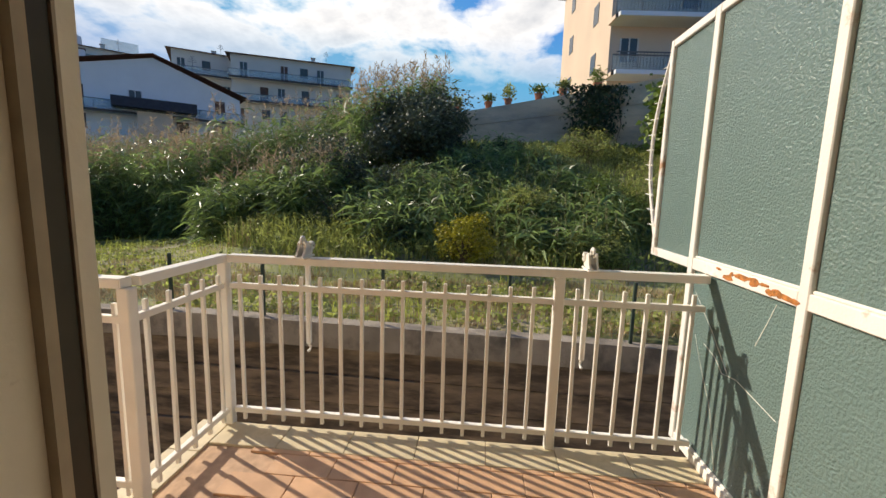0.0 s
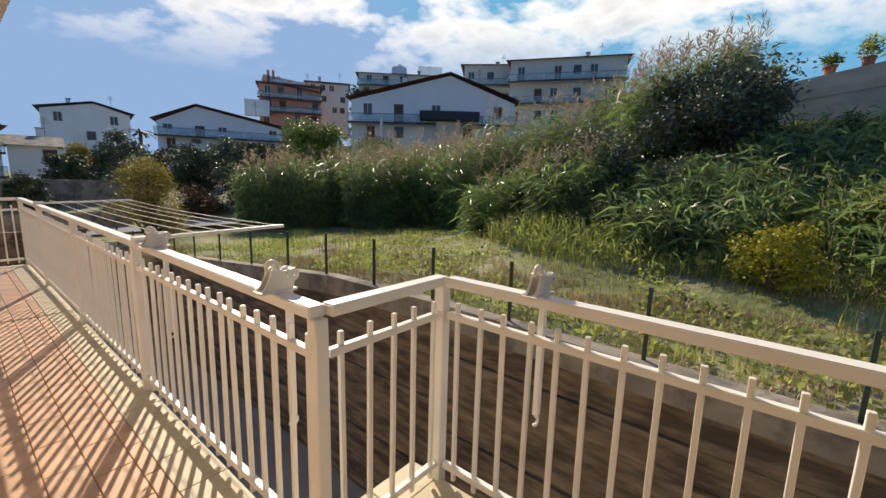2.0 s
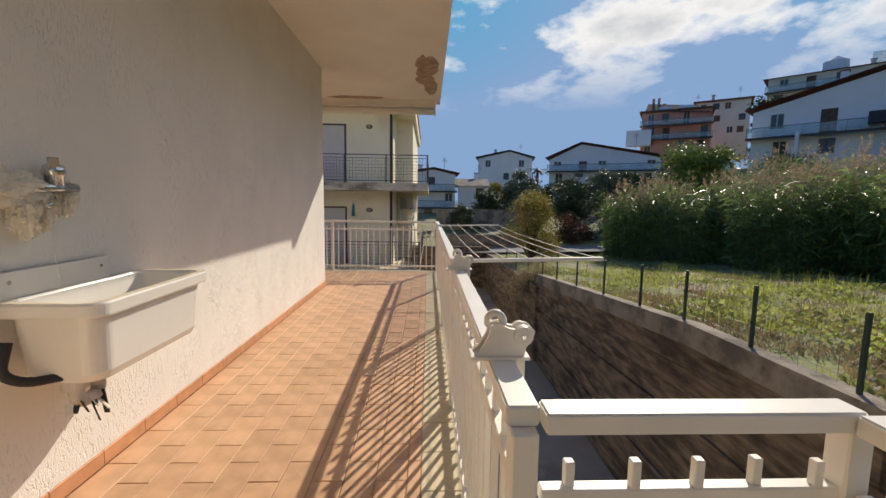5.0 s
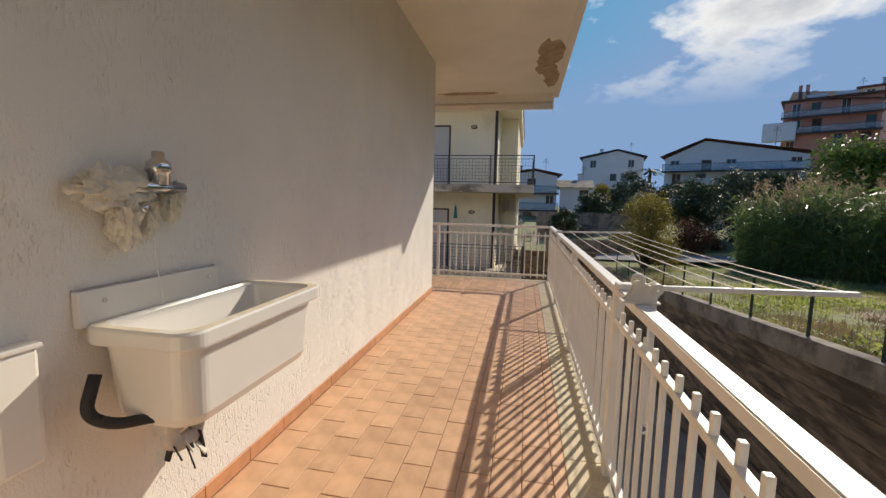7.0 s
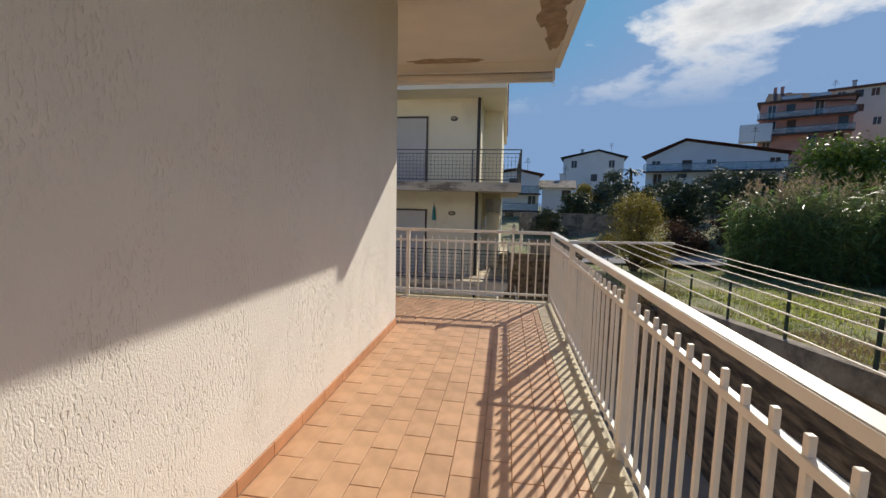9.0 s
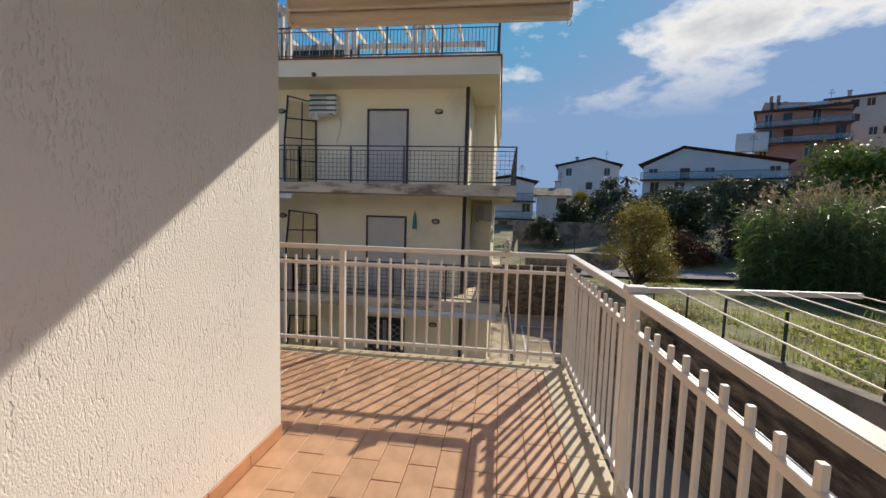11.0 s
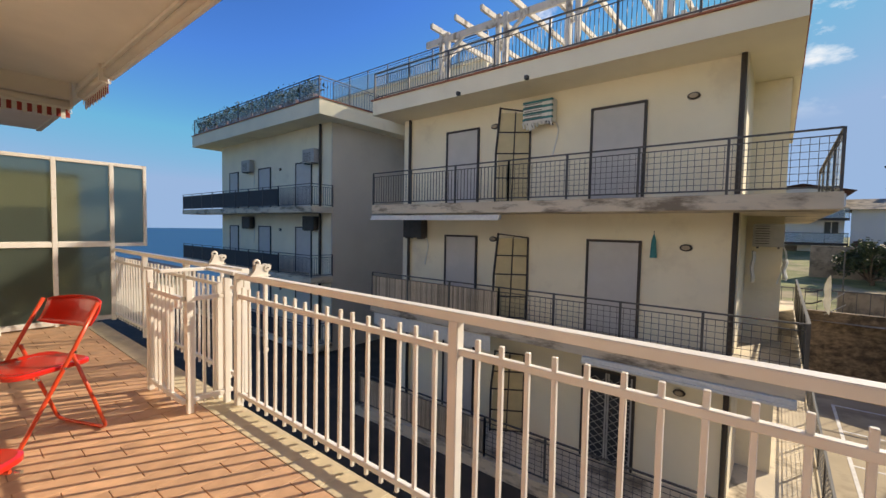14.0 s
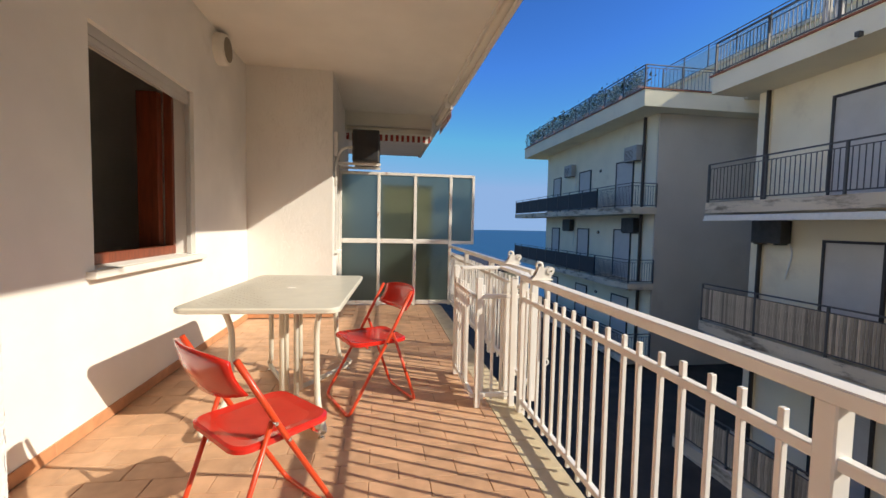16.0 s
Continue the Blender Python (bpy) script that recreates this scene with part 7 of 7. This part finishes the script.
def folding_chair():
    """Faces +x."""
    ob = thing("folding_chair", "red enamelled metal folding chair by the table", "chair", group="red folding chairs")
    W = 0.42
    bm = bmesh.new()

    def ring(i, z):
        return [(x + 0.0, y, z + 0.012 * (1 - (x / 0.2) ** 2) * -0.5) for x, y in rounded(0.39 - 2 * i, W - 0.04 - 2 * i, 0.06)]
    seat = part("seat", loft(bmesh.new(), [ring(0.012, 0.430), ring(0.0, 0.435), ring(0.0, 0.452), ring(0.010, 0.459), ring(0.05, 0.453)]), "red", ob, "glossy red pressed-metal seat", smooth=False)
    # curved backrest
    bm = bmesh.new()
    n, m = 14, 6
    grid = []
    for j in range(m + 1):
        row = []
        v = j / m
        for i in range(n + 1):
            u = i / n * 2 - 1
            edge = 1 - abs(u) ** 3 * 0.25
            z = 0.705 + (v - 0.5) * 0.17 * edge
            x = -0.155 - 0.06 * v - 0.05 * (1 - u * u) - 0.012 * math.cos(math.pi * (v - 0.5))
            row.append((x, u * W / 2, z))
        grid.append(row)
    front = [[bm.verts.new(p) for p in r] for r in grid]
    back = [[bm.verts.new((p[0] - 0.012, p[1], p[2])) for p in r] for r in grid]
    for j in range(m):
        for i in range(n):
            bm.faces.new((front[j][i], front[j][i + 1], front[j + 1][i + 1], front[j + 1][i]))
            bm.faces.new((back[j][i], back[j + 1][i], back[j + 1][i + 1], back[j][i + 1]))
    for j in range(m):
        bm.faces.new((front[j][0], front[j + 1][0], back[j + 1][0], back[j][0]))
        bm.faces.new((front[j][n], back[j][n], back[j + 1][n], front[j + 1][n]))
    for i in range(n):
        bm.faces.new((front[0][i], back[0][i], back[0][i + 1], front[0][i + 1]))
        bm.faces.new((front[m][i], front[m][i + 1], back[m][i + 1], back[m][i]))
    part("backrest", bm, "red", ob, "curved glossy red backrest", smooth=True)
    y = W / 2 + 0.008
    long = arc([(-0.20, -y, 0.77), (-0.03, -y, 0.46), (0.23, -y, 0.012), (0.23, y, 0.012), (-0.03, y, 0.46), (-0.20, y, 0.77)], 0.05, 5)
    part("front_frame", tube(bmesh.new(), long, 0.011, 8), "orange", ob, smooth=True)
    y2 = W / 2 - 0.012
    short = arc([(-0.07, -y2, 0.52), (-0.25, -y2, 0.012), (-0.25, y2, 0.012), (-0.07, y2, 0.52)], 0.05, 5)
    part("rear_frame", tube(bmesh.new(), short, 0.010, 8), "orange", ob, smooth=True)
    part("cross_bar", tube(bmesh.new(), [(0.10, -y2, 0.425), (0.10, y2, 0.425)], 0.007, 6), "orange", ob)
    for s in (-1, 1):
        for px, pz in ((-0.07, 0.52), (-0.02, 0.445), (0.10, 0.425)):
            part("rivet", tube(bmesh.new(), [(px, s * (y - 0.004), pz), (px, s * (y + 0.015), pz)], 0.007, 8), "steel", ob)
    return ob


chair = folding_chair()
chair.matrix_basis = pose(-1.26, 0.03, 0, 0, 0, 133) @ Matrix.Diagonal((1.07, 1.07, 1.07, 1))
tagged(chair, "red metal folding chair with its back to the wall")
other = copy_thing(chair, pose(-2.52, 0.45, 0, 0, 0, -66))
tagged(other, "red metal folding chair drawn up to the table")


# ---- glazed screens ----
def glazed(name, label, along, fixed, stops, mid, top, low, glass, out=None):
    """A steel-framed glass screen; along 'x' or 'y', stops are the upright positions."""
    ob = thing(name, label, "glass screen")

    def bar(a, b, za, zb, t=0.022):
        a, b = min(a, b), max(a, b)
        return bx(a, b, fixed - t, fixed + t, za, zb, 0.004, 1) if along == "x" else bx(fixed - t, fixed + t, a, b, za, zb, 0.004, 1)
    for s in stops:
        part("upright", bar(s - 0.024, s + 0.024, 0.0, top), "rusty", ob)
    for a, b in zip(stops, stops[1:]):
        a, b = min(a, b) + 0.024, max(a, b) - 0.024
        for z0, z1 in ((low, low + 0.05), (mid - 0.03, mid + 0.03), (top - 0.045, top)):
            part("rail", bar(a, b, z0, z1, 0.021), "rusty", ob)
        part("pane", bar(a, b, low + 0.05, mid - 0.03, 0.003), glass, ob)
        part("pane", bar(a, b, mid + 0.03, top - 0.045, 0.003), glass, ob)
        for z in (mid + 0.035, low + 0.055):
            part("bead", bar(a, b, z - 0.005, z + 0.008, 0.012), "rusty", ob)
    if out is not None:
        e = stops[-1]
        s = 1 if out > e else -1
        part("outer_upright", bar(out - 0.02, out + 0.02, mid - 0.03, top), "rusty", ob)
        for z0, z1 in ((mid - 0.03, mid + 0.02), (top - 0.045, top)):
            part("rail", bar(e + s * 0.024, out - s * 0.02, z0, z1, 0.021), "rusty", ob)
        part("pane", bar(e + s * 0.024, out - s * 0.02, mid + 0.02, top - 0.045, 0.003), glass, ob)
    return ob


ga = glazed("glass_partition", "rusty white steel partition with green rippled glass panes", "x", -8.38, [0.70, 1.05, 1.83, 2.61], 1.0, 2.28, 0.0, "green_glass", 3.1)
arc_pts = [(3.12 + 0.20 * math.sin(math.pi * s), -8.38, 1.05 + 1.2 * s) for s in np.linspace(0, 1, 13)]
part("spike_arc", tube(bmesh.new(), arc_pts, 0.012, 6), "white", ga, "curved white spiked guard")
for p in arc_pts[1:-1]:
    part("spike", tube(bmesh.new(), [(p[0] - 0.03, p[1], p[2]), (p[0] + 0.09, p[1], p[2] + 0.01)], [0.006, 0.002], 5), "white", ga)
bm = bmesh.new()
for line in (((0.04, 0.12), (0.3, 0.29), (0.52, 0.46), (0.6, 0.45), (0.95, 0.5)), ((0.22, 0.38), (0.36, 0.41), (0.46, 0.47), (0.52, 0.46)), ((0.1, 0.36), (0.22, 0.52), (0.38, 0.7), (0.5, 0.98)), ((0.72, 0.24), (0.8, 0.1), (0.84, 0.02))):
    pts = [(2.585 - 0.73 * u, -8.3765, 0.965 - 0.9 * v) for u, v in line]
    for p, q in zip(pts, pts[1:]):
        beam(bm, p, q, 0.0022)
part("crack", bm, "cloth_white", ga, "pale cracks in the lower pane")
rg = random.Random(31)
for i in range(15):
    cx, cz = 1.86 + 0.62 * rg.random() ** 1.6, 1.0 + rg.uniform(-0.018, 0.018)
    sx, sz = rg.uniform(0.012, 0.06), rg.uniform(0.006, 0.016)
    lo = [(cx + sx * math.cos(a) * rg.uniform(0.6, 1.1), cz + sz * math.sin(a) * rg.uniform(0.6, 1.1)) for a in np.linspace(0, 2 * math.pi, 11)[:-1]]
    bm = bmesh.new()
    ring_a = [bm.verts.new((x, -8.3595, z)) for x, z in lo]
    ring_b = [bm.verts.new((x, -8.3575 + 0.0006 * (i % 4), z)) for x, z in lo]
    bm.faces.new(ring_b[::-1])
    for k in range(10):
        bm.faces.new((ring_a[k], ring_b[k], ring_b[(k + 1) % 10], ring_a[(k + 1) % 10]))
    part("rust_flake", bm, "rust", ga, "flaking orange-brown rust")
glazed("glass_partition", "white steel partition with grey obscure glass", "y", -6.10, [-0.09, 0.50, 1.07, 1.64], 1.02, 2.10, 0.02, "smoke_glass", 2.01)

cab = thing("storage_cabinet", "tall pale green cabinet behind the glass", "cabinet", (-6.9, 0.98, 0))
part("body", bx(-0.3, 0.3, -0.42, 0.42, 0.06, 1.92, 0.008), "concrete", cab)
for s in (-1, 1):
    d = part("door", bx(0.301, 0.318, min(s * 0.005, s * 0.415), max(s * 0.005, s * 0.415), 0.08, 1.9, 0.004), "screen_glass", cab)
    part("handle", bx(0.319, 0.335, s * 0.05 - 0.01, s * 0.05 + 0.01, 0.9, 1.02, 0.003), "steel", d)
part("plinth", bx(-0.28, 0.28, -0.4, 0.4, 0, 0.06), "dark", cab)
part("top_board", bx(-0.32, 0.33, -0.44, 0.44, 1.92, 1.95, 0.004), "concrete", cab)

# ---- window on the terrace wall ----
win = thing("window_1", "open window with mahogany shutters and roller blind guide", "window", kind="structure")
y0 = WALL_N
part("window_sill", bx(-3.86, -2.23, y0 - 0.28, y0 + 0.06, 0.93, 0.978, 0.006), "soffit", win, "pale stone sill")
part("bottom_frame", bx(-3.738, -2.312, y0 - 0.24, y0 - 0.17, 0.98, 1.06, 0.006), "wood", win)
part("left_frame", bx(-3.738, -3.69, y0 - 0.24, y0 - 0.17, 1.06, 2.49, 0.006), "wood", win)
part("right_frame", bx(-2.38, -2.312, y0 - 0.24, y0 - 0.17, 1.06, 2.49, 0.006), "wood", win)
part("guide_rail", bx(-3.738, -3.72, y0 - 0.07, y0 - 0.03, 0.98, 2.49, 0.003), "shutter", win, "aluminium blind guide")
part("guide_rail", bx(-2.35, -2.312, y0 - 0.07, y0 - 0.03, 0.98, 2.49, 0.003), "shutter", win)
bl = part("roller_blind", bx(-3.70, -2.35, y0 - 0.065, y0 - 0.04, 2.36, 2.49), "shutter", win)
for i in range(2):
    part("slat", bx(-3.70, -2.35, y0 - 0.038, y0 - 0.03, 2.37 + 0.045 * i, 2.41 + 0.045 * i), "shutter", bl)
for x0, x1 in ((-3.69, -3.60),):
    part("wooden_leaf", bx(x0, x1, y0 - 0.42, y0 - 0.25, 1.02, 2.44, 0.006), "wood", win)
part("wooden_leaf", bx(-2.56, -2.48, y0 - 0.7, y0 - 0.25, 1.02, 2.44, 0.006), "wood", win)
# added wall behind the window; its near-black colour paints the room's shade
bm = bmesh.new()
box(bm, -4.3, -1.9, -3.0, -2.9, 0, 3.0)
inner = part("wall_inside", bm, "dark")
tagged(inner, "near-black wall standing for the unlit room behind the open window", "wall", kind="structure")
lampw = thing("round_vent", "round cream wall vent under the ceiling", "vent", (-4.36, WALL_N, 3.13))
part("rim", tube(bmesh.new(), [(0, 0.0, 0), (0, 0.07, 0), (0, 0.10, 0), (0, 0.105, 0)], [0.165, 0.165, 0.155, 0.13], 24), "soffit", lampw)
part("cover", tube(bmesh.new(), [(0, 0.09, 0), (0, 0.108, 0), (0, 0.112, 0)], [0.13, 0.125, 0.1], 24), "concrete", lampw)
# balcony air conditioner
oac = thing("air_conditioner", "dark air conditioner on brackets above the glass screen", "air conditioner", (-5.86, -0.12, 2.17))
part("casing", bx(-0.36, 0.30, 0.24, 0.62, 0.0, 0.46, 0.02), "ac_dark", oac)
part("side_plate", bx(0.301, 0.312, 0.27, 0.60, 0.03, 0.43, 0.004), "black", oac)
bm = bmesh.new()
for i in range(9):
    box(bm, -0.30, 0.24, 0.62, 0.63, 0.05 + i * 0.042, 0.066 + i * 0.042)
part("grille", bm, "black", oac)
for x in (-0.25, 0.2):
    part("bracket", bx(x - 0.018, x + 0.018, 0.0, 0.64, -0.035, 0.0), "white", oac)
part("hose", tube(bmesh.new(), arc([(0.25, 0.3, 0.2), (0.33, 0.12, 0.2), (0.33, 0.02, 0.0), (0.33, 0.02, -0.35)], 0.1), 0.02, 7), "cord", oac, smooth=True)
part("pipe_cover", bx(0.30, 0.42, 0.002, 0.05, 0.05, 0.38, 0.01), "soffit", oac)
side_door = thing("door_2", "white shutter door in the projecting wall", "door", kind="structure")
part("frame", bx(-6.02, -5.95, COL_Y, COL_Y + 0.03, 0.9, 2.25, 0.004), "shutter", side_door)
part("guide", bx(-5.62, -5.56, COL_Y, COL_Y + 0.03, 0.9, 2.25, 0.004), "shutter", side_door)
part("sill", bx(-6.02, -5.52, COL_Y, COL_Y + 0.06, 0.86, 0.9, 0.004), "soffit", side_door)
